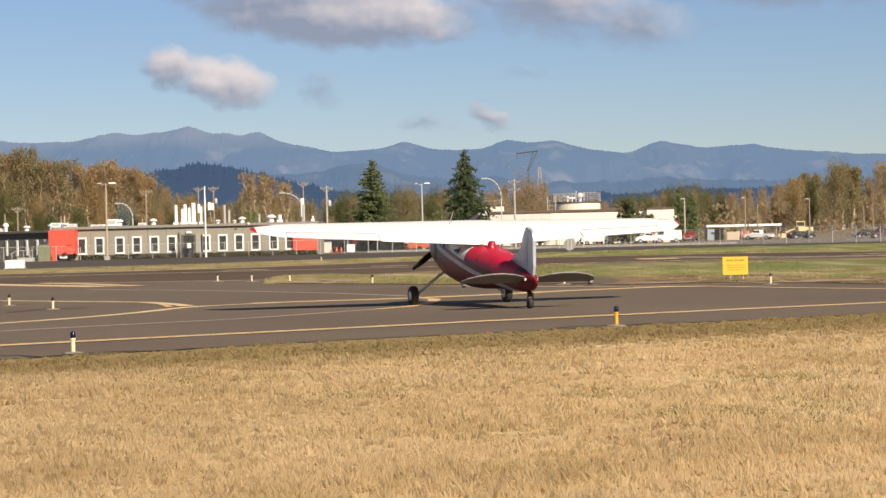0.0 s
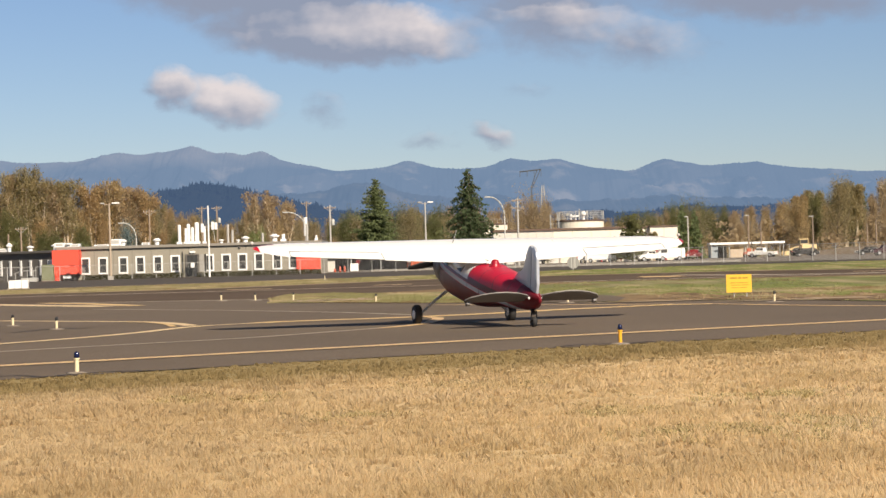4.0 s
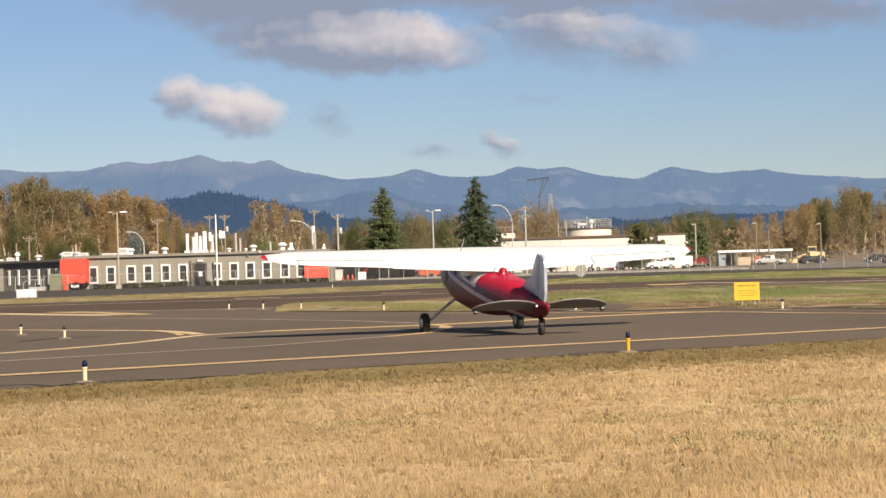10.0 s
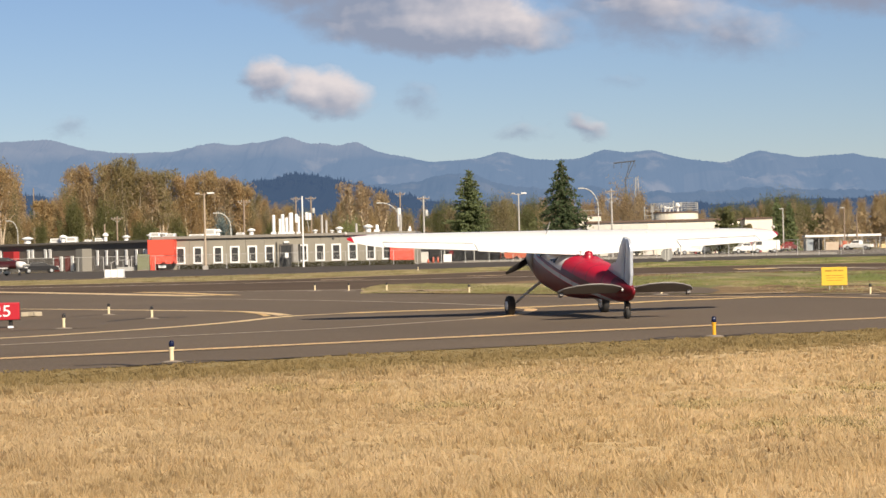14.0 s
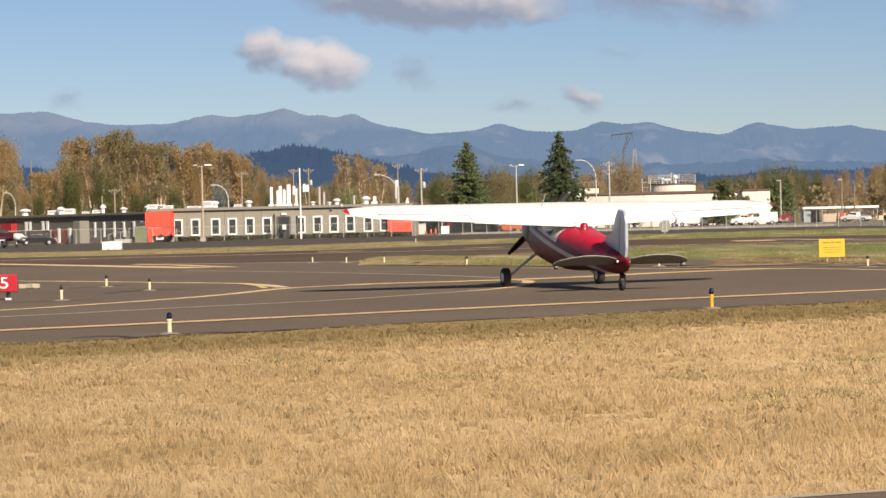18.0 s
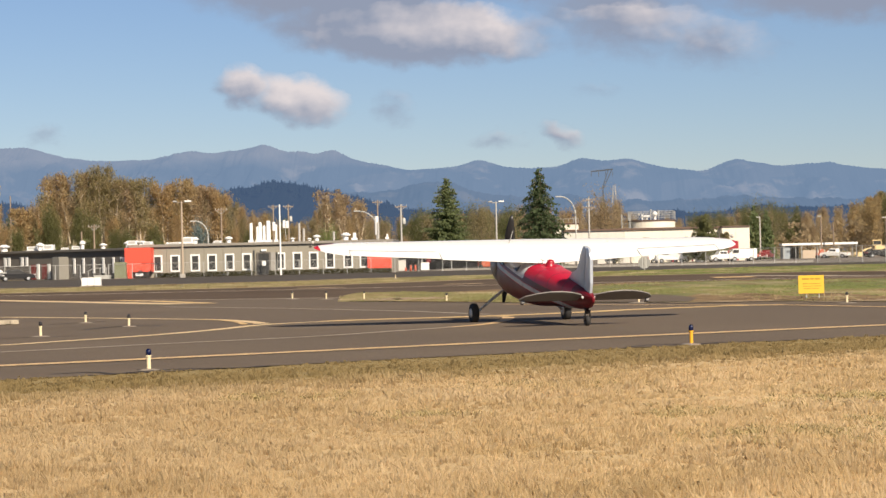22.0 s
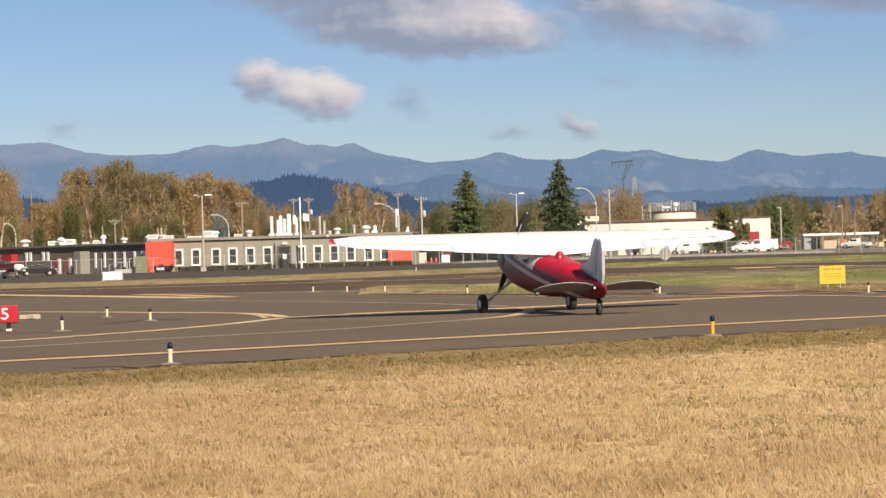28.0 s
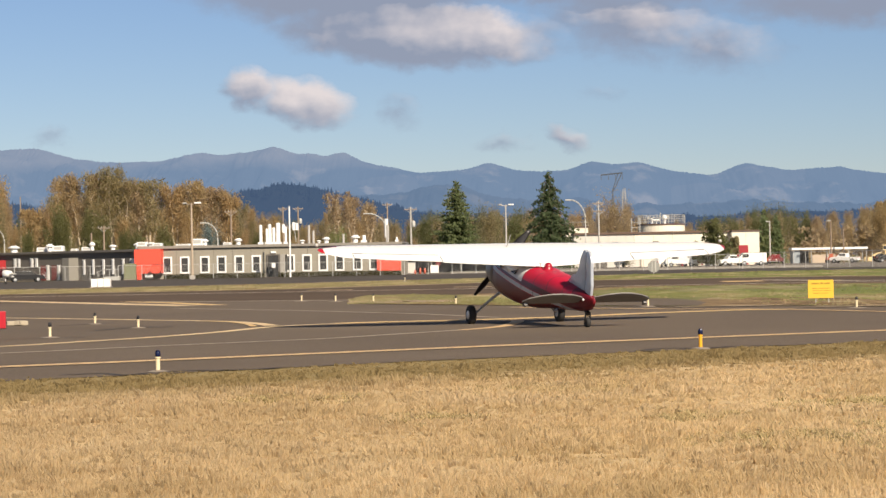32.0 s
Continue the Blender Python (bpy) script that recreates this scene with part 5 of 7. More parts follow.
door = part("door", bm, DARK_WALL, office, "dark glazed entrance door in its frame")
boxed("pane", bx(-117.5), bx(-115.3), -0.10, -0.03, 0.06, bz(3.9), GLASS_DARK, door)
boxed("pane", bx(-115.1), bx(-112.9), -0.10, -0.03, 0.06, bz(3.9), GLASS_DARK, door)
boxed("notice", bx(-115.9), bx(-114.2), -0.14, -0.105, bz(-1.6), bz(0.6), WHITE_PAINT, door)
boxed("wall_light", bx(-116.2), bx(-113.8), -0.3, -0.004, bz(5.0), bz(5.9), WHITE_PAINT, office, 0.03)
boxed("door_pilaster", bx(-112.0), bx(-108.8), -0.12, -0.004, 0.02, bz(4.4), material("light grey render", (0.33, 0.31, 0.28), 0.8), office)
for u in (-93.5, -86.0):
    boxed("bulkhead_lamp", bx(u) - 0.12, bx(u) + 0.12, -0.22, -0.004, bz(6.6), bz(7.4), DARK_WALL, office, 0.03)

# the dark wing that runs back from the corner
WING_M = pose(bx(-177.3), BD, 0, 0, 0, 139.7)          # local x runs along the wall away from the corner
dark = empty("office_wing", WING_M, "dark grey office wing with narrow white windows", "building")


def along(u):
    """How far along the wing's wall the bearing u falls."""
    return (bx(-177.3) - u / 1000 * BD) / (0.763 + 0.000646 * u)


wt = 3.76
boxed("wall", 0, 125, -14, -0.004, 0, wt, DARK_WALL, dark)
boxed("roof", -0.2, 125, -14.2, 0.3, wt, wt + 0.18, ROOF, dark, 0.03)
boxed("fascia", 0.0, 125, 0.304, 0.36, wt - 0.12, wt + 0.16, DARK_WALL, dark)


def strip_window(u, w, z0, z1, mat=WHITE_PAINT, name="narrow_window"):
    s = along(u)
    win = boxed(name, s - w / 2, s + w / 2, 0.0, 0.12, z0, z1, mat, dark, 0.02, "narrow white-framed window")
    boxed("pane", s + w * 0.22, s + w * 0.34, 0.124, 0.14, z0 + 0.12, z1 - 0.12, GLASS_DARK, win)


for u in (-201.9, -197.7, -193.0, -188.6, -183.9):
    strip_window(u, 0.46, 0.75, 2.75)
strip_window(-179.4, 1.1, 0.9, 2.75)
for u in (-233.7, -231.9, -225.9, -223.8, -248.9, -246.8):
    strip_window(u, 0.6, 1.9, 3.1)
for u in (-218.6, -213.6):
    strip_window(u, 0.6, 0.1, 2.1, name="sidelight")
    s_ = along(u)
    boxed("side_door", s_ + 0.4, s_ + 1.5, 0.0, 0.08, 0.05, 2.05, material("dull red door", (0.20, 0.035, 0.03), 0.7), dark, 0.01, "dull red door")
a0, a1 = along(-204.6), along(-207.6)
boxed("porch_block", a0, a1, 0.0, 1.6, 0, 3.0, material("warm grey render", (0.23, 0.215, 0.185), 0.85, scale=0.6, amount=0.25), dark, 0.03, "warm grey rendered porch block")
a0, a1 = along(-238.0), along(-242.8)
boxed("awning", a0, a1, 0.0, 1.0, 1.7, 2.9, material("red awning cloth", (0.36, 0.02, 0.025), 0.8), dark, 0.05, "red awning")


# roof units
def roof_unit(u, w, h, d=BD, z=None, kind="box", y=4.0):
    z = (top if z is None else z) + 0.2
    t = empty("roof_vent" if kind != "box" else "air_conditioner", pose(u * (d + y) / 1000, d + y, z), "white rooftop vent with a cap" if kind != "box" else "white rooftop air conditioning unit", "vent" if kind != "box" else "air conditioner", "roof units")
    if kind == "box":
        w, h = w * 0.82, h * 0.85
        boxed("casing", -w / 2, w / 2, -0.6, 0.6, 0, h, WHITE_PAINT, t, 0.04)
        boxed("base", -w / 2 - 0.1, w / 2 + 0.1, -0.7, 0.7, -0.01, 0.12, GALV, t)
        boxed("grille", -w * 0.35, w * 0.35, -0.625, -0.604, h * 0.35, h * 0.85, GALV, t)
    elif kind == "cap":
        bm = bmesh.new(); lathe(bm, [(w * 0.3, 0), (w * 0.3, h * 0.55)], 12); part("pipe", bm, WHITE_PAINT, t)
        bm = bmesh.new(); lathe(bm, [(w * 0.5, h * 0.6), (w * 0.55, h * 0.75), (w * 0.2, h)], 12); part("cap", bm, WHITE_PAINT, t)
    else:
        bm = bmesh.new(); lathe(bm, [(w * 0.42, 0), (w * 0.38, 0.15), (w * 0.38, h * 0.93), (w * 0.32, h)], 14); part("pipe", bm, WHITE_PAINT, t, smooth=True)
        boxed("foot", -w * 0.6, w * 0.6, -w, w, -0.02, 0.35, WHITE_PAINT, t)
    return t


for u, w, h, k in ((-175, 1.6, 0.75, "box"), (-171, 1.2, 0.6, "cap"), (-168, 1.5, 0.55, "box"), (-155.8, 2.4, 0.35, "box"), (-149.6, 1.7, 1.1, "box"), (-146.3, 0.9, 0.9, "cap"), (-136, 1.2, 0.45, "box"), (-131, 1.0, 0.9, "cap"),
                   (-101.8, 0.7, 0.55, "cap"), (-94.2, 0.6, 0.45, "cap"), (-90.8, 1.0, 0.85, "cap"), (-77.6, 1.2, 1.05, "cap"), (-73.6, 0.6, 1.0, "pipe"), (-58.7, 0.35, 0.7, "pipe")):
    roof_unit(u, w, h, kind=k)
for u, w, v in ((-120.7, 0.55, 18.3), (-117.9, 0.4, 16.6), (-116.6, 0.62, 18.6), (-114.8, 0.5, 17.0), (-112.8, 0.75, 19.2), (-109.3, 0.4, 17.4)):
    roof_unit(u, w, high(v, BD) - top - 0.2, kind="pipe", y=6.0)
for s, w, h, k in ((along(-199.5), 1.0, 0.75, "cap"), (along(-186), 1.5, 0.4, "box"), (along(-188), 1.1, 0.9, "cap"), (along(-209), 0.8, 1.2, "cap"), (along(-211.5), 1.5, 0.6, "box"), (along(-217), 1.0, 0.4, "box"),
                   (along(-224.5), 1.8, 0.95, "box"), (along(-228.5), 1.1, 1.1, "cap"), (along(-232), 1.6, 0.75, "box"), (along(-245), 1.6, 1.0, "cap")):
    p = WING_M @ Vector((s, -4, 0))
    roof_unit(1000 * p.x / p.y, w, h, p.y, wt - 0.02, k, 0.0)

# hedge, fence and the white utility boxes before the offices
hedge_pts = []
hr = random.Random(9)
for _ in range(9000):
    u = hr.uniform(-164, -57)
    if -119 < u < -112: continue
    hedge_pts.append((Vector((bx(u), BD - 1.6 + hr.uniform(-0.5, 0.5), hr.uniform(0.0, 0.50))), 1.0))
vs, fs = leaf_cloud(hedge_pts, 0.28, hr)
tagged(new("hedge", mesh_of("hedge", vs, fs, leaf_material("dark hedge leaves", (0.10, 0.10, 0.048), (0.13, 0.115, 0.055), (0.12, 0.105, 0.05)))), "low dark clipped hedge along the office wall", "hedge", kind="stuff")


def fence(x0, y0, x1, y1, step, hgt, label, wires=True):
    """A chain-link fence: posts, rails and a net of wire."""
    d = Vector((x1 - x0, y1 - y0, 0)); n = max(1, round(d.length / step))
    t = empty("fence", pose(x0, y0, 0), label, "fence", "chain-link fences")
    bm = bmesh.new(); rod(bm, (0, 0, 0), (0, 0, hgt), 0.045, 0.045, 6)
    me = bpy.data.meshes.new("post"); bm.to_mesh(me); bm.free(); me.materials.append(GALV)
    for k in range(n + 1):
        part("post", me, None, t, m=Matrix.Translation(d * k / n))
    rodded("top_rail", (0, 0, hgt - 0.04), (d.x, d.y, hgt - 0.04), 0.03, GALV, t, n=5)
    if wires:
        vs, fs = [], []
        k, L, dn = 0.0, d.length, d.normalized()
        while k < L:
            for s in (1, -1):
                a = max(0.0, min(L, k)); b = max(0.0, min(L, k + s * hgt))
                za, zb = 0.05, 0.05 + abs(b - a) / 1.0
                i = len(vs)
                for q, z in ((a, za), (b, min(zb, hgt - 0.05))):
                    p = dn * q
                    vs += [(p.x - 0.004, p.y, z), (p.x + 0.004, p.y, z)]
                fs.append((i, i + 1, i + 3, i + 2))
            k += 0.22
        part("wire_net", mesh_of("wire_net", vs, fs, GALV), GALV, t, "grey chain-link wire net")
    return t


fence(-52, 279, 27, 281, 3.05, 1.9, "galvanised chain-link fence along the ramp")
fence(-95, 268, -52.4, 279, 3.05, 1.9, "galvanised chain-link fence before the dark wing")
fence(27.4, 281, 60, 245, 3.4, 2.05, "galvanised chain-link fence beside the vehicle yard")
fence(60.4, 244.6, 100, 200, 3.4, 2.05, "galvanised chain-link fence beside the vehicle yard")
for k in range(3):
    x, y = site(-197.2 + 2.95 * k, 180.5)
    t = empty("utility_box", pose(x, y, 0), "white metal utility box on a concrete pad", "utility box", "utility boxes")
    boxed("cabinet", -0.25, 0.25, -0.3, 0.3, 0.1, 0.74, WHITE_PAINT, t, 0.02)
    boxed("pad", -0.30, 0.30, -0.5, 0.5, 0.0, 0.1, material("concrete", (0.42, 0.38, 0.33), 0.9, scale=2, amount=0.4), t)


# ---------------------------------------------------------------- poles and lamps
def lamp_post(u, d, v, heads=2, mat=POLE_GREY, label="tall grey floodlight pole with two lamp heads"):
    x, y = site(u, d); h = high(v, d)
    t = empty("floodlight_pole", pose(x, y, 0), label, "light pole", "floodlight poles")
    rodded("pole", (0, 0, 0), (0, 0, h), 0.17, mat, t, 0.10, 10)
    boxed("base", -0.3, 0.3, -0.3, 0.3, 0, 0.5, material("pole footing", (0.4, 0.37, 0.33), 0.9), t, 0.03)
    for k in range(heads):
        s = (-1) ** k
        rodded("arm", (0, 0, h - 0.2), (s * 0.8, 0, h - 0.1), 0.05, mat, t)
        r_ = 0.42 if k == 0 else 0.24
        boxed("lamp_head", s * 0.8 - r_, s * 0.8 + r_, -0.3, 0.3, h - 0.10, h + 0.10, WHITE_PAINT if k == 0 else POLE_GREY, t, 0.06)
    return t


def street_lamp(u, d, v, reach, sleeve=False):
    x, y = site(u, d); h = high(v, d)
    t = empty("street_lamp", pose(x, y, 0), "curved galvanised street lamp", "street lamp", "street lamps")
    pts = [(0, 0, 0), (0, 0, h * 0.72)] + [(-reach * (1 - math.cos(a)), 0, h * 0.72 + (h * 0.28) * math.sin(a)) for a in (0.3, 0.6, 0.9, 1.2, 1.5)]
    bm = bmesh.new()
    for a, b in zip(pts, pts[1:]):
        rod(bm, a, b, 0.11, 0.09, 8)
    part("pole", bm, GALV, t, smooth=True)
    e = pts[-1]
    boxed("lamp_head", e[0] - 0.8, e[0] + 0.1, -0.16, 0.16, e[2] - 0.12, e[2] + 0.08, GALV, t, 0.05)
    if sleeve:
        rodded("white_sleeve", (0, 0, sleeve[0]), (0, 0, sleeve[1]), 0.28, WHITE_PAINT, t)
    return t


def utility_pole(u, d, v, arms=1, cans=0, lean=0, wood=None):
    x, y = site(u, d); h = high(v, d)
    t = empty("utility_pole", pose(x, y, 0, 0, lean, 0), "wooden utility pole with crossarm and insulators", "utility pole", "utility poles")
    rodded("pole", (0, 0, 0), (0, 0, h), 0.17, wood or WOOD_POLE, t, 0.13, 8)
    for k in range(arms):
        z = h - 0.4 - 1.2 * k
        boxed("crossarm", -0.95, 0.95, -0.16, -0.04, z - 0.07, z + 0.07, WOOD_POLE, t)
        for s in (-0.85, -0.35, 0.35, 0.85):
            rodded("insulator", (s, -0.1, z + 0.07), (s, -0.1, z + 0.3), 0.05, GALV, t, 0.03, 6)
        rodded("brace", (-0.7, -0.1, z - 0.05), (0, -0.1, z - 0.6), 0.03, GALV, t, n=5)
        rodded("brace", (0.7, -0.1, z - 0.05), (0, -0.1, z - 0.6), 0.03, GALV, t, n=5)
    for k in range(cans):
        bm = bmesh.new(); lathe(bm, [(0.26, 0), (0.28, 0.06), (0.28, 0.85), (0.2, 0.95), (0.05, 0.98)], 12, Matrix.Translation((0.42 - 0.84 * k, -0.1, h - 3.1)))
        part("transformer", bm, GALV, t, "grey transformer can", smooth=True)
    return t


lamp_post(-152.3, 270, 28.6, mat=material("tan pole paint", (0.40, 0.32, 0.24), 0.7, scale=2, amount=0.3), label="tall tan floodlight pole with two lamp heads")
lamp_post(-9.0, 330, 25.1)
street_lamp(-140.4, 330, 19.5, 2.0)
street_lamp(-63.4, 330, 22.3, 2.8, (5.4, 8.2))
street_lamp(27.0, 340, 26.7, 2.4)
street_lamp(-238.5, 420, 18.2, 1.6)
utility_pole(-134.2, 340, 25.3)
utility_pole(-110.4, 420, 26.0)
utility_pole(-103.5, 400, 26.0, 1, 1)
utility_pole(-62.8, 410, 27.0)
utility_pole(-52.2, 340, 24.9, 1, 1, 0, POLE_GREY)
utility_pole(33.0, 345, 25.9, 2, 0, 0, POLE_GREY)
utility_pole(-192.6, 350, 19.0, 1)
utility_pole(-198.4, 350, 15.8, 0)
utility_pole(-230.8, 520, 33.0, 0)
utility_pole(-228.0, 520, 27.0, 0)
for u, v in ((110.0, 15.3), (137.4, 15.1), (166.6, 13.9)):
    x, y = site(u, 415); h = high(v, 415)
    t = empty("yard_light_pole", pose(x, y, 0), "wooden yard pole with a small lamp", "light pole", "yard poles")
    rodded("pole", (0, 0, 0), (0, 0, h), 0.16, WOOD_POLE if u > 120 else POLE_GREY, t, 0.11)
    boxed("lamp_head", -0.7, 0.1, -0.15, 0.15, h - 0.12, h + 0.05, GALV, t, 0.04)
for u, v in ((143.0, 12.0), (191.2, 9.9), (195.3, 11.6), (206, 11)):
    x, y = site(u, 420)
    rt = empty("bare_pole", pose(x, y, 0), "bare weathered wooden pole", "pole", "bare poles")
    rodded("shaft", (0, 0, 0), (0, 0, high(v, 420)), 0.16, WOOD_POLE, rt, 0.1)
# flag pole before the office with equipment cabinets beside it
x, y = site(-107.5, 276)
t = empty("mast", pose(x, y, 0), "white steel mast with antenna boxes", "mast")
rodded("pole", (0, 0, 0), (0, 0, high(26.2, 276)), 0.13, WHITE_PAINT, t, 0.09, 10)
for dx, z0, z1 in ((-0.75, 5.6, 6.7), (0.55, 5.9, 6.9), (0.95, 5.9, 6.8)):
    boxed("antenna_panel", dx - 0.17, dx + 0.17, -0.2, 0.1, z0, z1, WHITE_PAINT, t, 0.03)
    rodded("bracket", (0, 0, (z0 + z1) / 2), (dx, -0.05, (z0 + z1) / 2), 0.04, GALV, t)
rodded("whip", (0.8, 0, 4.4), (0.62, 0, 5.9), 0.04, GALV, t)
for u, v in ((-98.7, 17.5), (-62.8, 16.9), (-96.7, 15.0), (-83.0, 13.2)):
    x, y = site(u, BD + 5)
    rt = empty("vent_stack", pose(x, y, top), "slim pale vent stack on the roof", "vent", "roof units")
    rodded("pipe", (0, 0, 0.1), (0, 0, high(v, BD + 5) - top), 0.16, POLE_GREY, rt)


# lattice transmission tower far behind
def lattice(u, d, z0, h, w, label):
    x, y = site(u, d)
    t = empty("lattice_tower", pose(x, y, z0), label, "tower")
    bm = bmesh.new(); legs = ((-1, -1), (1, -1), (1, 1), (-1, 1)); n = 7
    wid = lambda f: w * (1 - 0.8 * f)
    for k in range(n):
        f0, f1 = k / n, (k + 1) / n
        for i, (a, b) in enumerate(legs):
            c, e = legs[(i + 1) % 4]
            p = Vector((a * wid(f0), b * wid(f0), h * f0)); q = Vector((a * wid(f1), b * wid(f1), h * f1)); r = Vector((c * wid(f1), e * wid(f1), h * f1))
            rod(bm, p, q, 0.12, 0.10, 4); rod(bm, p, r, 0.06, 0.06, 4); rod(bm, q, r, 0.06, 0.06, 4)
    part("lattice", bm, POLE_GREY, t)
    return t


lattice(44.7, 720, 0, high(31, 720), 1.7, "grey steel lattice tower")
x, y = site(39.5, 700)
t = empty("pylon", pose(x, y, 0), "dark transmission pylon with a long crossarm", "tower")
bm = bmesh.new()
h1 = high(37.6, 700)
rod(bm, (-3.6, 0, h1), (3.3, 0, h1 + 0.6), 0.22, 0.22, 5); rod(bm, (3.0, 0, h1 + 0.4), (0.1, 0, high(29.6, 700)), 0.14, 0.14, 5); rod(bm, (1.9, 0, h1 + 0.3), (-0.2, 0, high(29.6, 700)), 0.14, 0.14, 5)
rod(bm, (0.1, 0, high(29.6, 700)), (0.4, 0, 0), 0.16, 0.3, 6)
for s in (-3.5, -1.2, 1.0, 3.2):
    rod(bm, (s, 0, h1), (s, 0, h1 - 1.6), 0.09, 0.09, 5)
part("frame", bm, material("dark steel", (0.12, 0.13, 0.15), 0.6, 0.5), t)
# ---------------------------------------------------------------- white hangar with the round tank behind
CREAM = material("cream metal siding", (0.76, 0.70, 0.58), 0.6, scale=0.3, amount=0.15, fine=3)
PALE_GREY = material("pale grey metal siding", (0.60, 0.565, 0.51), 0.6, scale=0.3, amount=0.2, fine=3)
BROWN_TRIM = material("brown roof trim", (0.12, 0.075, 0.055), 0.7, scale=1, amount=0.3)
RED_DOOR = material("dark red door", (0.32, 0.02, 0.03), 0.6, scale=1, amount=0.3)
HD = 400.0
hangar = empty("hangar", pose(0, HD, 0), "long cream metal hangar with a brown roof edge and red doors", "building")


def hx(u):
    return u * HD / 1000


ht = high(10.6, HD)
siding(hangar, hx(21.5), hx(49), 0, ht, PALE_GREY, step=1.6)
siding(hangar, hx(49), hx(92), 0, ht, CREAM, step=3.2)
boxed("wall_core", hx(21.5), hx(92), 0.31, 18, 0, ht - 0.1, PALE_GREY, hangar)
boxed("roof_edge", hx(21.2), hx(92.2), -0.3, 18.2, ht, ht + 0.38, BROWN_TRIM, hangar, 0.03)
siding(hangar, hx(92.2), hx(104.5), 0, ht + 0.1, CREAM, y=-3.0, step=2.4)
boxed("end_core", hx(92.2), hx(104.4), -2.69, 18, 0, ht + 0.05, CREAM, hangar)
boxed("end_roof_edge", hx(92.1), hx(104.6), -3.2, 18.2, ht + 0.1, ht + 0.36, BROWN_TRIM, hangar, 0.03)
for u0, u1, y, v in ((93.0, 99.4, -3.05, 4.7), (67.0, 74.4, -0.05, 0.8), (79.0, 83.0, -0.05, 0.9)):
    boxed("door", hx(u0), hx(u1), y - 0.06, y + 0.04, 0.05, high(v, HD), RED_DOOR, hangar, 0.0, "dark red roller door")
for u in (40.5, 58.5):
    boxed("wall_vent", hx(u) - 0.55, hx(u) + 0.55, -0.15, -0.005, high(6.2, HD), high(7.2, HD), DARK_WALL, hangar)
for u in (24.5, 29, 36, 44, 52):
    boxed("lower_door", hx(u) - 1.1, hx(u) + 1.1, -0.12, -0.005, 0.02, high(0.6, HD), PALE_GREY if u != 36 else DARK_WALL, hangar, 0.02)
for k in range(6):
    boxed("buttress", hx(45 + 7 * k) - 0.15, hx(45 + 7 * k) + 0.15, -0.4, -0.005, 0, high(2.0, HD), CREAM, hangar)

TD = 440.0
tx, ty = site(61.3, TD)
tank = empty("storage_tank", pose(tx, ty, 0), "wide round cream tank with a railing on its roof", "tank")
tr = 10.6 * TD / 1000
bm = bmesh.new(); lathe(bm, [(tr, 0), (tr, high(14.3, TD)), (tr - 0.3, high(14.5, TD))], 40); part("drum", bm, CREAM, tank, smooth=False)
bm = bmesh.new(); lathe(bm, [(tr + 0.1, high(14.3, TD)), (tr + 0.12, high(14.9, TD)), (tr - 0.2, high(15.0, TD))], 40); part("roof_band", bm, BROWN_TRIM, tank, "dark roof band")
zt = high(15.0, TD)
for k in range(24):
    a = math.tau * k / 24
    rodded("rail_post", (tr * math.cos(a), tr * math.sin(a), zt), (tr * math.cos(a), tr * math.sin(a), zt + 1.75), 0.05, GALV, tank, n=5)
for z in (0.5, 0.95, 1.35, 1.72):
    bm = bmesh.new()
    ring = []
    for k in range(48):
        a = math.tau * k / 48
        ring.append([bm.verts.new(((tr + dr) * math.cos(a), (tr + dr) * math.sin(a), zt + z + dz)) for dr, dz in ((0.04, 0), (0, 0.04), (-0.04, 0), (0, -0.04))])
    for k in range(48):
        for i in range(4):
            bm.faces.new((ring[k][i], ring[(k + 1) % 48][i], ring[(k + 1) % 48][(i + 1) % 4], ring[k][(i + 1) % 4]))
    part("rail", bm, GALV, tank)
for dx, w, h, r in ((-2.6, 0.25, 1.6, 1), (-1.9, 0.5, 0.9, 0), (-1.0, 0.6, 1.1, 1), (-0.2, 0.3, 2.0, 0), (0.6, 0.9, 1.2, 0), (1.3, 0.2, 1.9, 1)):
    bm = bmesh.new()
    rod(bm, (dx, -1, zt), (dx, -1, zt + h), w * 0.25, w * 0.25, 8)
    if r: box(bm, dx - w, dx + w, -1.3, -0.7, zt + h * 0.6, zt + h * 0.9, 0.02)
    else: bmesh.ops.create_uvsphere(bm, u_segments=10, v_segments=6, radius=w * 0.6, matrix=Matrix.Translation((dx, -1, zt + h)))
    part("roof_fitting", bm, GALV if w < 0.5 else WHITE_PAINT, tank)
sx, sy = site(49.6, TD - 6)
t = empty("stair_tower", pose(sx, sy, 0), "steel stair tower beside the tank", "stairs")
for a, b in ((-0.8, -0.6), (0.8, -0.6), (-0.8, 0.6), (0.8, 0.6)):
    rodded("post", (a, b, 0), (a, b, high(17.5, TD)), 0.09, GALV, t, n=6)
for k in range(9):
    boxed("landing", -0.8, 0.8, -0.6, 0.6, 0.9 + 0.95 * k, 0.96 + 0.95 * k, GALV, t)
t2x, t2y = site(21.5, TD + 10)
t = empty("penthouse", pose(t2x, t2y, 0), "small cream building block with a roof railing", "building")
boxed("wall", -2.0, 3.0, 0, 5, 0, high(14.2, TD), CREAM, t); boxed("roof_edge", -2.1, 3.1, -0.1, 5.1, high(14.2, TD), high(14.9, TD), BROWN_TRIM, t)
for k in range(6):
    rodded("rail_post", (-2 + k, 0.1, high(14.9, TD)), (-2 + k, 0.1, high(17.0, TD)), 0.04, GALV, t, n=5)
rodded("rail", (-2, 0.1, high(16.9, TD)), (3, 0.1, high(16.9, TD)), 0.035, GALV, t, n=5)

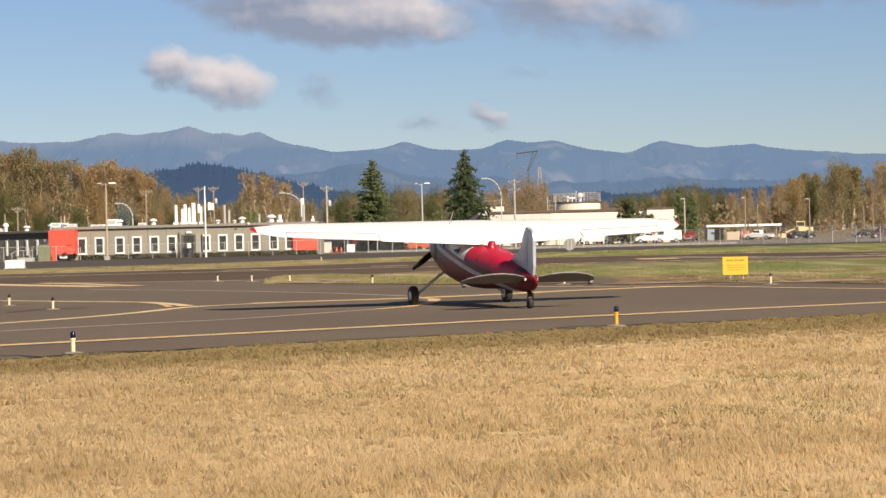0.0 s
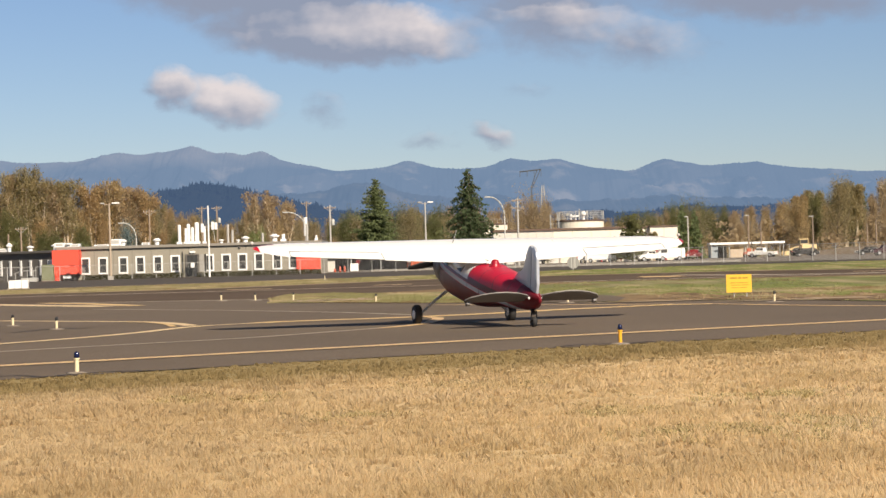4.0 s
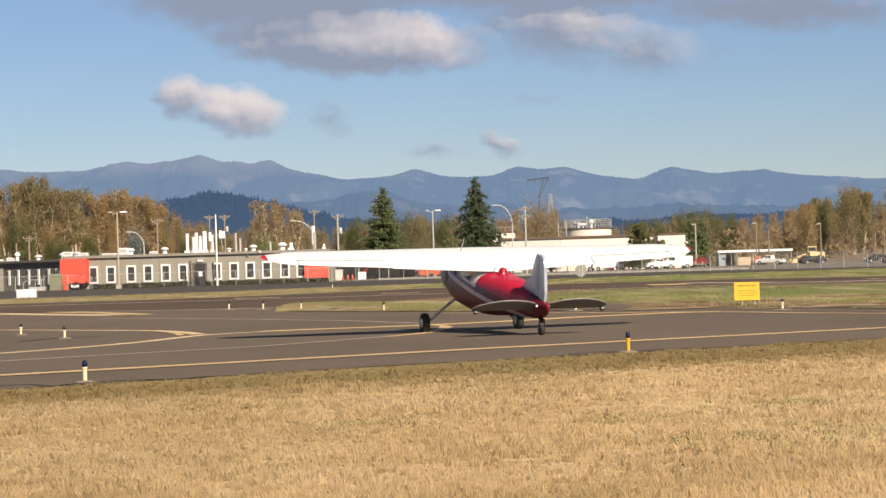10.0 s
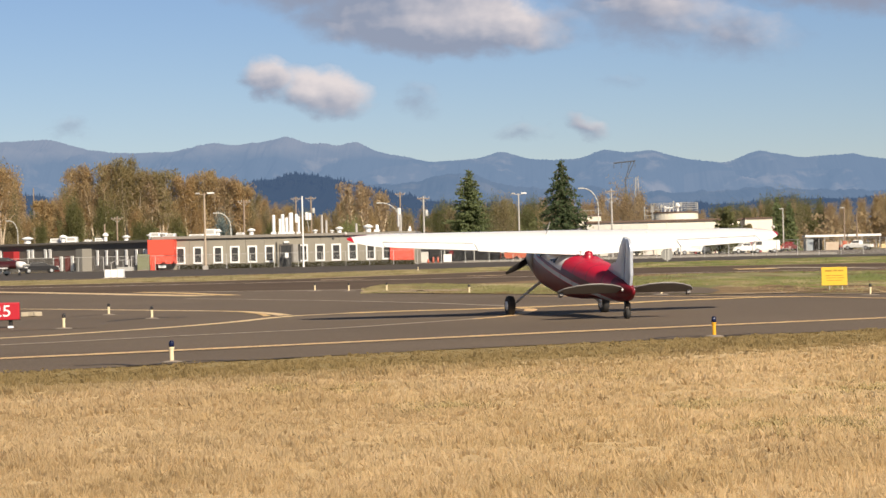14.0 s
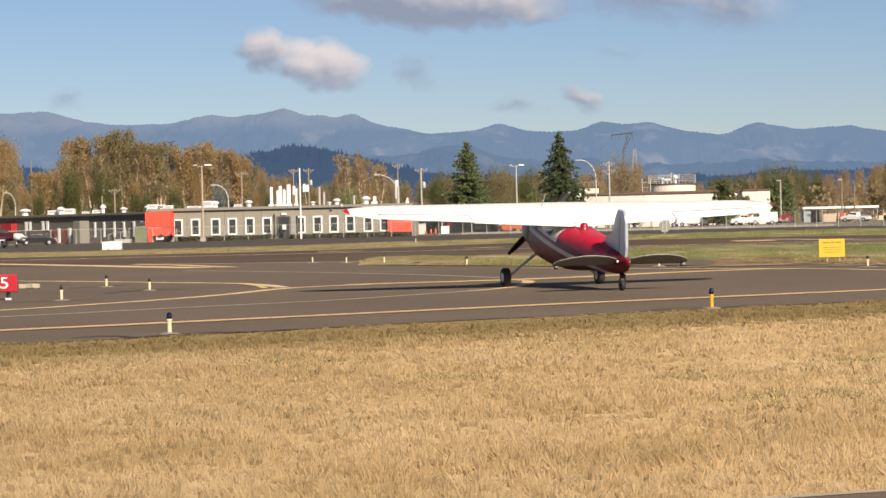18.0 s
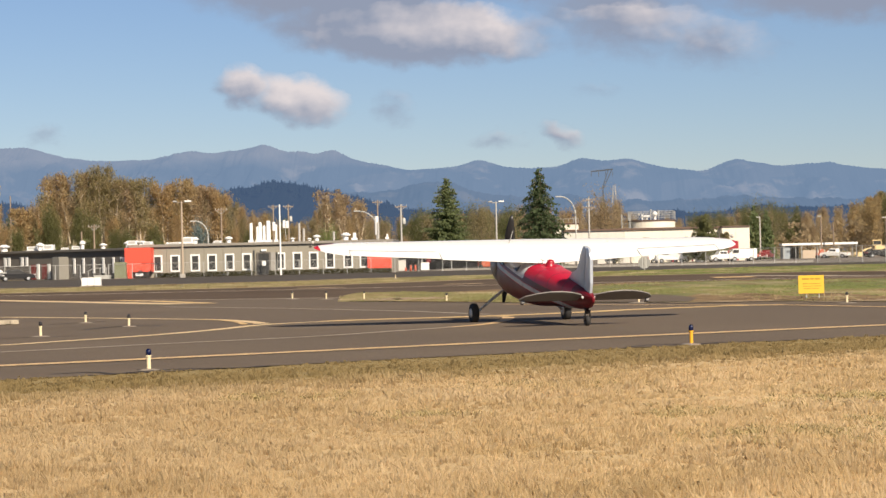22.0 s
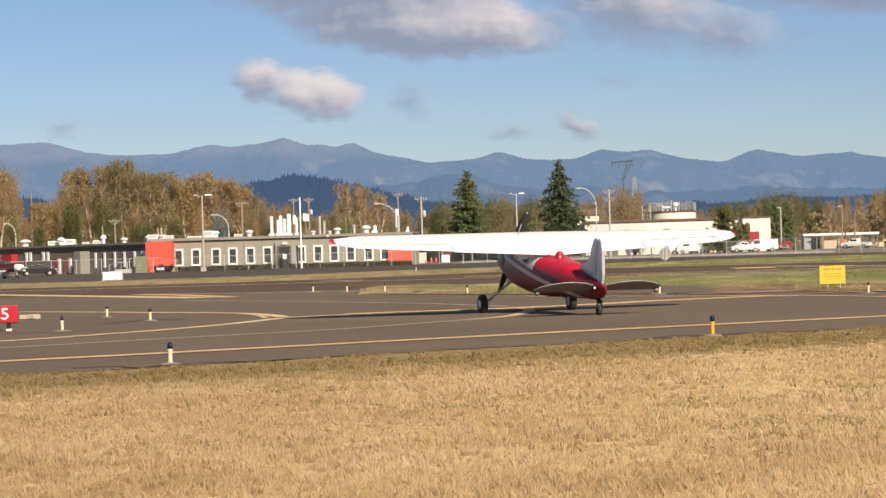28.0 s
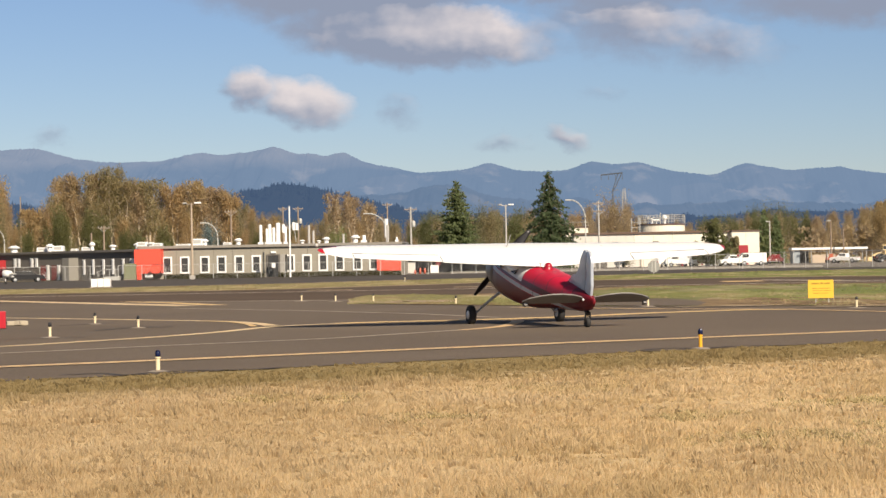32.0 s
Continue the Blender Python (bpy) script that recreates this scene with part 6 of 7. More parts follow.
# trees close to the hangar
def yard_tree(seed, u, d, v, w, leaf, label):
    h = high(v, d)
    t = broad_tree(seed, 18, 18 * w / h, leaf, BARK, 11000, 0.2)
    tagged(t, label, "tree", "trees of the tree line")
    t.matrix_basis = pose(*site(u, d), 0, 0, 0, seed * 40) @ Matrix.Diagonal((h / 18, h / 18, h / 18, 1))


for seed, u, d, v, w, leaf, label in ((101, 84.5, 372, 17.5, 7.4, LEAF_GREEN, "dense dark green tree before the hangar"),):
    f_ = fir_tree(seed, high(v, d), w, leaf, -0.35, 14, label, 0.42, 0.55)
    f_.name = "yard_tree"; f_.location = (*site(u, d), 0)
cottonwood(102, 94.5, 376, 8.0, LEAF_OLIVE, "small olive tree with a raised crown before the hangar", 0.5, 0.09, 0.26)
yard_tree(103, 112.5, 470, 20.5, 11.0, LEAF_DULL, "broad olive green tree behind the yard")
yard_tree(104, 104.5, 490, 18.0, 6.0, LEAF_GREEN, "dark green tree behind the hangar")
yard_tree(105, 161, 470, 20.0, 7.0, LEAF_AUTUMN, "yellow and orange autumn tree behind the loader")
yard_tree(106, 177.5, 480, 28.5, 9.0, LEAF_OLIVE, "tall olive tree with yellow tips")
yard_tree(107, 168, 490, 22.0, 6.5, LEAF_GREEN, "tall thin olive green tree")
yard_tree(108, -15, 400, 21.0, 7.5, LEAF_OLIVE, "olive green tree between the firs")
yard_tree(109, -22, 440, 22.0, 8.5, LEAF_GREEN, "green tree between the firs")
yard_tree(110, -86, 336, 13.2, 6.5, LEAF_BRIGHT, "low bright green tree behind the office")
yard_tree(111, -144.5, 380, 18.0, 6.5, material("blue spruce needles", (0.10, 0.14, 0.14), 0.8), "grey blue spruce behind the office")
for u, v, w in ((107.5, 21.5, 5.5), (113.0, 19.0, 5.0), (85.0, 14.0, 5.0)):
    f_ = fir_tree(int(u * 10), high(v, 465), w, LEAF_FIR, 0.3, 7, "dark green conifer behind the yard")
    f_.location = (*site(u, 465), 0)
yard_tree(112, 40, 470, 25.0, 13.0, LEAF_BROWN, "bare brown tree clump behind the hangar")


# ---------------------------------------------------------------- vehicles in the yard
TYRE = material("tyre rubber", (0.03, 0.03, 0.03), 0.8)
RIM = material("steel rim", (0.5, 0.5, 0.5), 0.4, 0.7)
LAMP_RED = material("red tail lamp", (0.45, 0.02, 0.02), 0.3)


def vehicle(name, u, d, turn, kind, paint, label, z=0.0):
    """A road vehicle; its side profile is drawn along x, the nose towards +x."""
    x, y = site(u, d)
    t = empty(name, pose(x, y, z, 0, 0, turn), label, "van" if kind == "van" else ("truck" if kind == "pickup" else "car"), "parked vehicles")
    prof = {"pickup": ([(-2.7, 0.45), (-2.7, 1.05), (-0.55, 1.08), (-0.5, 1.78), (0.75, 1.80), (1.25, 1.18), (2.55, 1.05), (2.7, 0.8), (2.7, 0.45)], (-1.75, 1.75), 0.40),
            "suv": ([(-2.35, 0.45), (-2.4, 1.1), (-2.2, 1.72), (0.5, 1.76), (1.1, 1.15), (2.25, 1.0), (2.4, 0.75), (2.4, 0.42)], (-1.45, 1.5), 0.37),
            "sedan": ([(-2.3, 0.35), (-2.35, 0.85), (-1.5, 0.98), (-0.9, 1.42), (0.5, 1.44), (1.15, 0.98), (2.2, 0.82), (2.35, 0.6), (2.35, 0.35)], (-1.4, 1.45), 0.32),
            "van": ([(-2.6, 0.45), (-2.65, 2.1), (1.3, 2.15), (2.0, 1.35), (2.6, 1.15), (2.65, 0.45)], (-1.6, 1.7), 0.36)}[kind]
    outline, axles, r = prof
    bm = bmesh.new()
    a = [bm.verts.new((px, -0.9, pz)) for px, pz in outline]; b = [bm.verts.new((px, 0.9, pz)) for px, pz in outline]
    n = len(a)
    bm.faces.new(a); bm.faces.new(b[::-1])
    for i in range(n):
        bm.faces.new((a[(i + 1) % n], a[i], b[i], b[(i + 1) % n]))
    for va, vb in zip(a, b):
        if va.co.z > 1.2:
            va.co.y += 0.16; vb.co.y -= 0.16
    bmesh.ops.recalc_face_normals(bm, faces=bm.faces)
    bmesh.ops.bevel(bm, geom=list(bm.edges), offset=0.06, segments=2, affect="EDGES")
    part("body", bm, paint, t, smooth=False)
    spans = {"pickup": ((-0.4, 0.15), (0.2, 0.85)), "suv": ((-2.0, -1.1), (-1.0, -0.2), (-0.1, 0.65)), "sedan": ((-0.85, -0.15), (-0.1, 0.6)), "van": ((0.5, 1.5),)}[kind]
    zl, zh = {"pickup": (1.22, 1.66), "suv": (1.2, 1.62), "sedan": (1.02, 1.34), "van": (1.4, 1.95)}[kind]
    for s in (-1, 1):
        for x0, x1 in spans:
            boxed("side_window", x0, x1, -0.02, 0.02, zl, zh, GLASS_DARK, t, 0.01, m=Matrix.Translation((0, s * (0.90 - 0.06), 0)))
        for ax in axles:
            bm = bmesh.new(); lathe(bm, [(r * 0.6, -0.11), (r * 0.95, -0.11), (r, -0.06), (r, 0.06), (r * 0.95, 0.11), (r * 0.6, 0.11)], 16, Euler((radians(90), 0, 0)).to_matrix().to_4x4())
            w = part("wheel", bm, TYRE, t, m=pose(ax, s * 0.82, r))
            bm = bmesh.new(); lathe(bm, [(0.05, -0.125), (r * 0.6, -0.115), (r * 0.6, 0.115), (0.05, 0.125)], 12, Euler((radians(90), 0, 0)).to_matrix().to_4x4())
            part("rim", bm, RIM, w)
        xe = max(p[0] for p in outline)
        boxed("headlight", xe - 0.06, xe + 0.02, s * 0.62 - 0.16, s * 0.62 + 0.16, 0.72, 0.88, WHITE_PAINT, t, 0.02)
        boxed("tail_light", -xe - 0.03, -xe + 0.05, s * 0.7 - 0.1, s * 0.7 + 0.1, 0.8, 1.0, LAMP_RED, t, 0.02)
    boxed("bumper", xe - 0.02, xe + 0.09, -0.85, 0.85, 0.42, 0.6, RIM, t, 0.03)
    return t


CAR_RED = material("red car paint", (0.17, 0.018, 0.02), 0.4, coat=0.2, amount=0.15)
CAR_WHITE = material("white car paint", (0.78, 0.77, 0.74), 0.3, coat=0.5, amount=0.12)
CAR_BLACK = material("black car paint", (0.007, 0.007, 0.009), 0.7, amount=0.2)
CAR_MAROON = material("dark maroon car paint", (0.038, 0.008, 0.015), 0.6, coat=0.0, amount=0.2)
CAR_GREY = material("grey car paint", (0.08, 0.085, 0.095), 0.5, coat=0.1, amount=0.2)
YARD_YELLOW = material("yellow machine paint", (0.72, 0.54, 0.27), 0.5, scale=1.2, amount=0.4)
YARD_ORANGE = material("orange machine paint", (0.44, 0.10, 0.045), 0.5, scale=1.5, amount=0.3)

vehicle("pickup_truck", 112.8, 415, 250, "pickup", CAR_RED, "red pickup truck in the yard")
vehicle("pickup_truck", 143.5, 405, 150, "pickup", CAR_WHITE, "white pickup truck beside the open shed")
vehicle("sedan_car", 163.0, 400, 8, "sedan", CAR_BLACK, "black car beside the loader")
vehicle("suv_car", 200.0, 352, 184, "suv", CAR_MAROON, "dark maroon estate car behind the fence")
vehicle("sedan_car", 192.2, 372, 186, "sedan", CAR_BLACK, "black car beside the maroon estate car")
vehicle("cargo_van", 62.0, 380, 50, "van", CAR_WHITE, "white van before the hangar")
vehicle("cargo_van", 70.0, 374, 175, "van", CAR_WHITE, "white van before the hangar")
vehicle("pickup_truck", 80.0, 379, 200, "pickup", CAR_RED, "red pickup truck beside the bushes")
vehicle("cargo_van", 101.0, 372, 190, "van", CAR_WHITE, "white van at the hangar corner")
vehicle("pickup_truck", 93.0, 369, 200, "pickup", CAR_WHITE, "white pickup truck before the red hangar door")
vehicle("pickup_truck", 89.5, 380, 215, "pickup", CAR_GREY, "dark pickup truck before the hangar")
vehicle("suv_car", 70.5, 385, 130, "suv", CAR_RED, "red car before the hangar")
vehicle("suv_car", 42.5, 380, 40, "suv", CAR_GREY, "dark grey car parked before the hangar")
x, y = site(-41.6, 298)
t = empty("notice_board", pose(x, y, 0), "white notice board with a red disc behind the fence", "sign")
boxed("board", -0.62, 0.5, -0.03, 0.03, 0.12, 1.15, WHITE_PAINT, t, 0.02)
for px in (-0.5, 0.4):
    rodded("post", (px, 0.06, 0), (px, 0.06, 1.1), 0.03, GALV, t, n=6)
bm = bmesh.new(); lathe(bm, [(0.01, -0.015), (0.32, -0.015), (0.32, 0.015), (0.01, 0.015)], 20, Matrix.Translation((0.45, 0, 1.35)) @ Euler((radians(90), 0, 0)).to_matrix().to_4x4()); part("disc", bm, CAR_RED, t, "red disc")
rodded("disc_post", (0.45, 0.05, 0), (0.45, 0.05, 1.4), 0.03, GALV, t, n=6)
vehicle("sedan_car", -229.0, 276, 20, "sedan", CAR_BLACK, "black car parked before the dark wing")

yard_tree(121, 86.0, 366, 1.6, 2.6, LEAF_GREEN, "dark green bush before the hangar")
yard_tree(122, 78.0, 370, 0.0, 2.2, LEAF_GREEN, "low dark bush before the hangar")
yard_tree(123, 46.5, 370, 0.2, 2.4, LEAF_GREEN, "low dark bush before the hangar")
# yellow wheel loader
x, y = site(161.5, 425)
loader = empty("wheel_loader", pose(x, y, 0, 0, 0, 185) @ Matrix.Diagonal((1.22, 1.15, 1.12, 1)), "yellow wheel loader with a raised cab", "loader")
bm = bmesh.new(); box(bm, -2.2, 0.2, -0.8, 0.8, 0.8, 1.9, 0.12); box(bm, 0.2, 1.6, -0.5, 0.5, 0.7, 1.3, 0.08); part("chassis", bm, YARD_YELLOW, loader)
bm = bmesh.new(); box(bm, -0.9, 0.5, -0.65, 0.65, 1.9, 2.1, 0.03); box(bm, -0.95, 0.55, -0.72, 0.72, 2.75, 2.9, 0.04)
for a, b in ((-0.85, -0.6), (0.45, -0.6), (-0.85, 0.6), (0.45, 0.6)):
    rod(bm, (a, b, 2.0), (a, b, 2.8), 0.05)
part("cab_frame", bm, YARD_YELLOW, loader)
boxed("cab_glass", -0.8, 0.4, -0.6, 0.6, 2.1, 2.75, GLASS_DARK, loader)
for s in (-1, 1):
    for ax in (-1.4, 1.1):
        bm = bmesh.new(); lathe(bm, [(0.35, -0.24), (0.66, -0.24), (0.72, -0.15), (0.72, 0.15), (0.66, 0.24), (0.35, 0.24)], 18, Euler((radians(90), 0, 0)).to_matrix().to_4x4())
        w = part("wheel", bm, TYRE, loader, m=pose(ax, s * 0.95, 0.72))
        bm = bmesh.new(); lathe(bm, [(0.05, -0.25), (0.36, -0.23), (0.36, 0.23), (0.05, 0.25)], 12, Euler((radians(90), 0, 0)).to_matrix().to_4x4()); part("rim", bm, YARD_YELLOW, w)
    bm = bmesh.new(); rod(bm, (0.7, s * 0.45, 1.6), (2.4, s * 0.45, 0.9), 0.12, 0.10); part("arm", bm, YARD_YELLOW, loader)
bm = bmesh.new(); box(bm, 2.3, 2.4, -1.2, 1.2, 0.2, 1.3, 0.02); box(bm, 2.4, 3.2, -1.2, 1.2, 0.15, 0.25, 0.02); box(bm, 2.4, 3.0, -1.2, -1.12, 0.25, 0.9); box(bm, 2.4, 3.0, 1.12, 1.2, 0.25, 0.9); part("bucket", bm, YARD_YELLOW, loader)
rodded("exhaust", (-1.5, 0.3, 1.85), (-1.5, 0.3, 2.6), 0.06, TYRE, loader)

# open shed with a white roof
x, y = site(136, 425)
shed = empty("open_shed", pose(x, y, 0), "open yard shed with a thin white roof", "shed")
boxed("roof", -7.2, 7.2, -2.5, 2.5, high(2.0, 425), high(3.0, 425), WHITE_PAINT, shed, 0.04)
for px in (-6.9, -3.5, 0, 3.5, 6.9):
    rodded("post", (px, -2.3, 0), (px, -2.3, high(2.0, 425)), 0.08, GALV, shed, n=6)
    rodded("post", (px, 2.3, 0), (px, 2.3, high(2.0, 425)), 0.08, GALV, shed, n=6)
boxed("side_container", -7.0, -5.6, -2.0, 2.0, 0, 2.4, material("blue grey container paint", (0.30, 0.34, 0.37), 0.6), shed, 0.03, "blue grey container")
boxed("dark_bay", -5.5, -3.6, 1.8, 2.0, 0, 2.4, DARK_WALL, shed)
boxed("pale_crate", -3.2, 1.1, -1.4, 1.2, 0, 1.6, material("pale wooden crate", (0.50, 0.40, 0.30), 0.8, scale=2, amount=0.3), shed, 0.02, "pale wooden crate")
# orange machines and clutter by the fence
def machine(u, d, w, h, mat, label, turn=0):
    x, y = site(u, d)
    t = empty("machine", pose(x, y, 0, 0, 0, turn), label, "machine", "yard machines")
    bm = bmesh.new(); box(bm, -w / 2, w / 2, -0.6, 0.6, 0.35, h * 0.62, 0.06); box(bm, -w * 0.15, w * 0.3, -0.5, 0.5, h * 0.62, h, 0.06); part("body", bm, mat, t)
    rodded("boom", (w * 0.4, 0, h * 0.5), (w * 0.75, 0, h * 0.95), 0.07, mat, t)
    for s in (-1, 1):
        for ax in (-w * 0.35, w * 0.35):
            bm = bmesh.new(); lathe(bm, [(0.2, -0.1), (0.33, -0.1), (0.33, 0.1), (0.2, 0.1)], 14, Euler((radians(90), 0, 0)).to_matrix().to_4x4()); part("wheel", bm, TYRE, t, m=pose(ax, s * 0.65, 0.33))
    return t


machine(137.0, 415, 1.7, 1.7, YARD_ORANGE, "orange tractor in the yard")
machine(107.0, 395, 1.6, 1.7, YARD_ORANGE, "orange machine beside the hangar")
machine(-13.5, 306, 2.6, 1.9, YARD_ORANGE, "orange machine behind the fence")
machine(-8.0, 312, 2.0, 1.7, YARD_ORANGE, "orange machine behind the fence")
for u, w, h, m_, lab in ((-52.5, 1.2, 1.5, PALE_GREY, "grey metal cabinet behind the fence"), (-16.8, 0.5, 1.2, WHITE_PAINT, "white post box behind the fence"), (66.5, 2.2, 1.5, CREAM, "pale crate before the hangar"), (84.0, 2.6, 1.3, WHITE_PAINT, "white trailer box before the hangar"),
                         (33.0, 1.6, 1.4, DARK_WALL, "dark container before the hangar"), (38.0, 1.2, 1.7, PALE_GREY, "grey container before the hangar"), (48.0, 1.6, 1.9, PALE_GREY, "grey container before the hangar"), (54.0, 1.5, 1.6, CREAM, "cream container before the hangar")):
    x, y = site(u, 306 if u < 0 else 378)
    t = empty("storage_box", pose(x, y, 0), lab, "box", "yard boxes")
    boxed("casing", -w / 2, w / 2, -0.6, 0.6, 0.06, h, m_, t, 0.03); boxed("lid", -w / 2 - 0.04, w / 2 + 0.04, -0.64, 0.64, h + 0.003, h + 0.08, GALV, t, 0.01)
    boxed("skid", -w / 2 + 0.1, w / 2 - 0.1, -0.5, 0.5, 0, 0.06, DARK_WALL, t)
CONE = material("orange cone plastic", (0.50, 0.10, 0.05), 0.5)
for u, tall in ((-50.6, 0.55), (-48.3, 0.85), (-46.2, 0.85)):
    x, y = site(u, 297)
    t = empty("traffic_cone", pose(x, y, 0), "orange traffic drum behind the fence", "traffic cone", "traffic cones")
    bm = bmesh.new(); lathe(bm, [(0.17, 0.03), (0.15, tall * 0.4), (0.12, tall * 0.9), (0.04, tall)], 12); part("cone", bm, CONE, t, smooth=True); boxed("foot", -0.22, 0.22, -0.22, 0.22, 0, 0.03, TYRE, t)
# low road barrier in front of the yard
bm = bmesh.new(); box(bm, 0, 1, -0.15, 0.15, 0.0, 0.7, 0.03)
rail = empty("road_barrier", pose(-10, 290, 0), "long low grey barrier before the hangar yard", "barrier")
for k in range(16):
    boxed("segment", k * 3.05, k * 3.05 + 2.98, -0.15, 0.15, 0, 0.28, material("weathered concrete barrier", (0.27, 0.25, 0.22), 0.9) if k == 0 else rail.children[0].data.materials[0], rail, 0.02)
bm.free()
# dark open carport between office and hangar
x, y = site(-34, 330)
t = empty("carport", pose(x, y, 0), "dark open carport behind the fence", "shed")
boxed("roof", -7.5, 15, -3, 5, 3.0, 3.25, DARK_WALL, t, 0.02); boxed("back_wall", -7.5, 15, 4.8, 5.0, 0, 3.0, DARK_WALL, t)
for k in range(6):
    rodded("post", (-7.3 + 4.4 * k, -2.8, 0), (-7.3 + 4.4 * k, -2.8, 3.0), 0.09, GALV, t, n=6)


# ---------------------------------------------------------------- signs
YELLOW_SIGN = material("yellow sign face", (0.74, 0.47, 0.045), 0.5, scale=1.5, amount=0.12)
DARK_YELLOW = material("dark sign print", (0.46, 0.27, 0.03), 0.6)
RED_SIGN = material("red sign face", (0.40, 0.006, 0.018), 0.45, scale=2, amount=0.12)
BLACK = material("black paint", (0.02, 0.02, 0.02), 0.6)
x, y = site(132.4, 75.5)
sign = empty("notice_sign", pose(x, y, 0, 0, 0, -6), "yellow notice board on two short posts in the grass", "sign")
boxed("board", -0.43, 0.43, -0.02, 0.02, high(-19.8, 75.5), high(-11.6, 75.5), YELLOW_SIGN, sign, 0.008)
for px in (-0.17, 0.26):
    rodded("post", (px, 0.045, 0), (px, 0.045, high(-12, 75.5)), 0.022, GALV, sign, n=6)
zc = high(-13.2, 75.5)
for a_, b_, dz, h in ((-0.31, -0.06, 0.0, 0.055), (-0.03, 0.09, 0.005, 0.06), (0.12, 0.31, 0.0, 0.055), (-0.29, -0.12, -0.165, 0.028), (-0.09, 0.31, -0.165, 0.024), (-0.27, 0.06, -0.245, 0.022), (0.10, 0.33, -0.245, 0.024), (-0.25, -0.02, -0.33, 0.024), (0.02, 0.26, -0.33, 0.022)):
    boxed("print_bar", a_, b_, -0.026, -0.0215, zc + dz - h / 2, zc + dz + h / 2, DARK_YELLOW, sign)


def text_mesh(name, body, size, mat, parent, m, bold=0.005):
    cu = bpy.data.curves.new(name, "FONT"); cu.body = body; cu.size = size; cu.extrude = 0.004; cu.offset = bold; cu.align_x = "CENTER"; cu.align_y = "CENTER"
    ob = bpy.data.objects.new(name, cu); scene.collection.objects.link(ob)
    me = bpy.data.meshes.new_from_object(ob.evaluated_get(bpy.context.evaluated_depsgraph_get()))
    bpy.data.objects.remove(ob)
    me.materials.clear(); me.materials.append(mat)
    return part(name, me, None, parent, m=m)


x, y = site(-250.2, 54.0)
rs = empty("holding_sign", pose(x, y, 0, 0, 0, 10), "red runway holding sign with white numbers", "sign")
boxed("cabinet", -0.62, 0.62, -0.11, 0.11, high(-27.1, 54), high(-19.2, 54), RED_SIGN, rs, 0.02)
boxed("frame", -0.64, 0.64, -0.10, 0.13, high(-27.35, 54), high(-27.12, 54), BLACK, rs)
for px in (-0.36, 0.02, 0.39):
    rodded("leg", (px, 0, 0.06), (px, 0, high(-27.35, 54)), 0.05, BLACK, rs)
    boxed("foot", px - 0.07, px + 0.07, -0.07, 0.07, 0, 0.06, WHITE_PAINT, rs, 0.01)
text_mesh("numbers", "7-25", 0.40, WHITE_PAINT, rs, pose(0.0, -0.118, high(-23.3, 54), 90, 0, 0) @ Matrix.Diagonal((1.16, 1.0, 1.0, 1.0)), 0.001)
def broken_slab():
    """A low heap of broken pale concrete beside the sign."""
    bm = bmesh.new(); r = random.Random(3)
    for k in range(6):
        box(bm, -0.09, 0.09, -0.14, 0.14, 0.0, 0.13, 0.02, pose(-0.13 + 0.052 * k, r.uniform(-0.45, 0.45), 0.0 if k % 2 else 0.015, r.uniform(-3, 3), r.uniform(-4, 4), r.uniform(0, 180)))
    ob = part("broken_slab", bm, material("pale broken concrete", (0.40, 0.34, 0.25), 0.9, scale=2.5, amount=0.6), None, m=pose(-15.0, 64.4, 0.012))
    tagged(ob, "low heap of broken pale concrete on the asphalt", "rubble")


broken_slab()
# back of an octagonal stop sign
x, y = site(57.5, 222)
st = empty("stop_sign", pose(x, y, 0), "grey back of an octagonal road sign", "sign")
bm = bmesh.new(); lathe(bm, [(0.01, -0.01), (0.64, -0.01), (0.64, 0.01), (0.01, 0.01)], 8, pose(0, 0, 0.75, 90, 22.5, 0)); part("plate", bm, material("dull sign back", (0.27, 0.265, 0.25), 0.7, scale=2, amount=0.4), st)
for px in (-0.17, 0.17):
    boxed("stiffener", px - 0.06, px + 0.06, -0.06, -0.015, 0.2, 1.3, GALV, st, 0.01)
rodded("post", (0, -0.05, 0), (0, -0.05, 1.3), 0.045, POLE_GREY, st, n=6)

# ---------------------------------------------------------------- taxiway edge lights
LENS = material("blue lamp glass", (0.004, 0.008, 0.042), 0.2, amount=0.2)
STEM_YELLOW = material("yellow lamp stem", (0.72, 0.36, 0.02), 0.5, amount=0.2)
STEM_WHITE = material("cream lamp stem", (0.74, 0.62, 0.40), 0.5, amount=0.2)
CONCRETE = material("pale concrete", (0.27, 0.225, 0.18), 0.9, scale=3, amount=0.4)


def edge_light(x, y, stem, h=0.36, base=0.17, label="taxiway edge light with blue glass on a stem", glass=None):
    t = empty("edge_light", pose(x, y, 0.0), label, "runway light", "taxiway edge lights")
    bm = bmesh.new(); lathe(bm, [(base, 0.0), (base, 0.02), (base * 0.55, 0.035), (0.03, 0.04)], 20); part("base", bm, CONCRETE, t, smooth=False)
    bm = bmesh.new(); lathe(bm, [(0.034, 0.035), (0.034, h * 0.62), (0.045, h * 0.64), (0.045, h * 0.70), (0.03, h * 0.72)], 14); part("stem", bm, stem, t, smooth=False)
    bm = bmesh.new(); lathe(bm, [(0.036, h * 0.70), (0.046, h * 0.74), (0.042, h * 0.93), (0.02, h)], 14); part("lens", bm, glass or LENS, t, "dark blue glass lens" if glass is None else "dark glass lens", smooth=True)
    return t


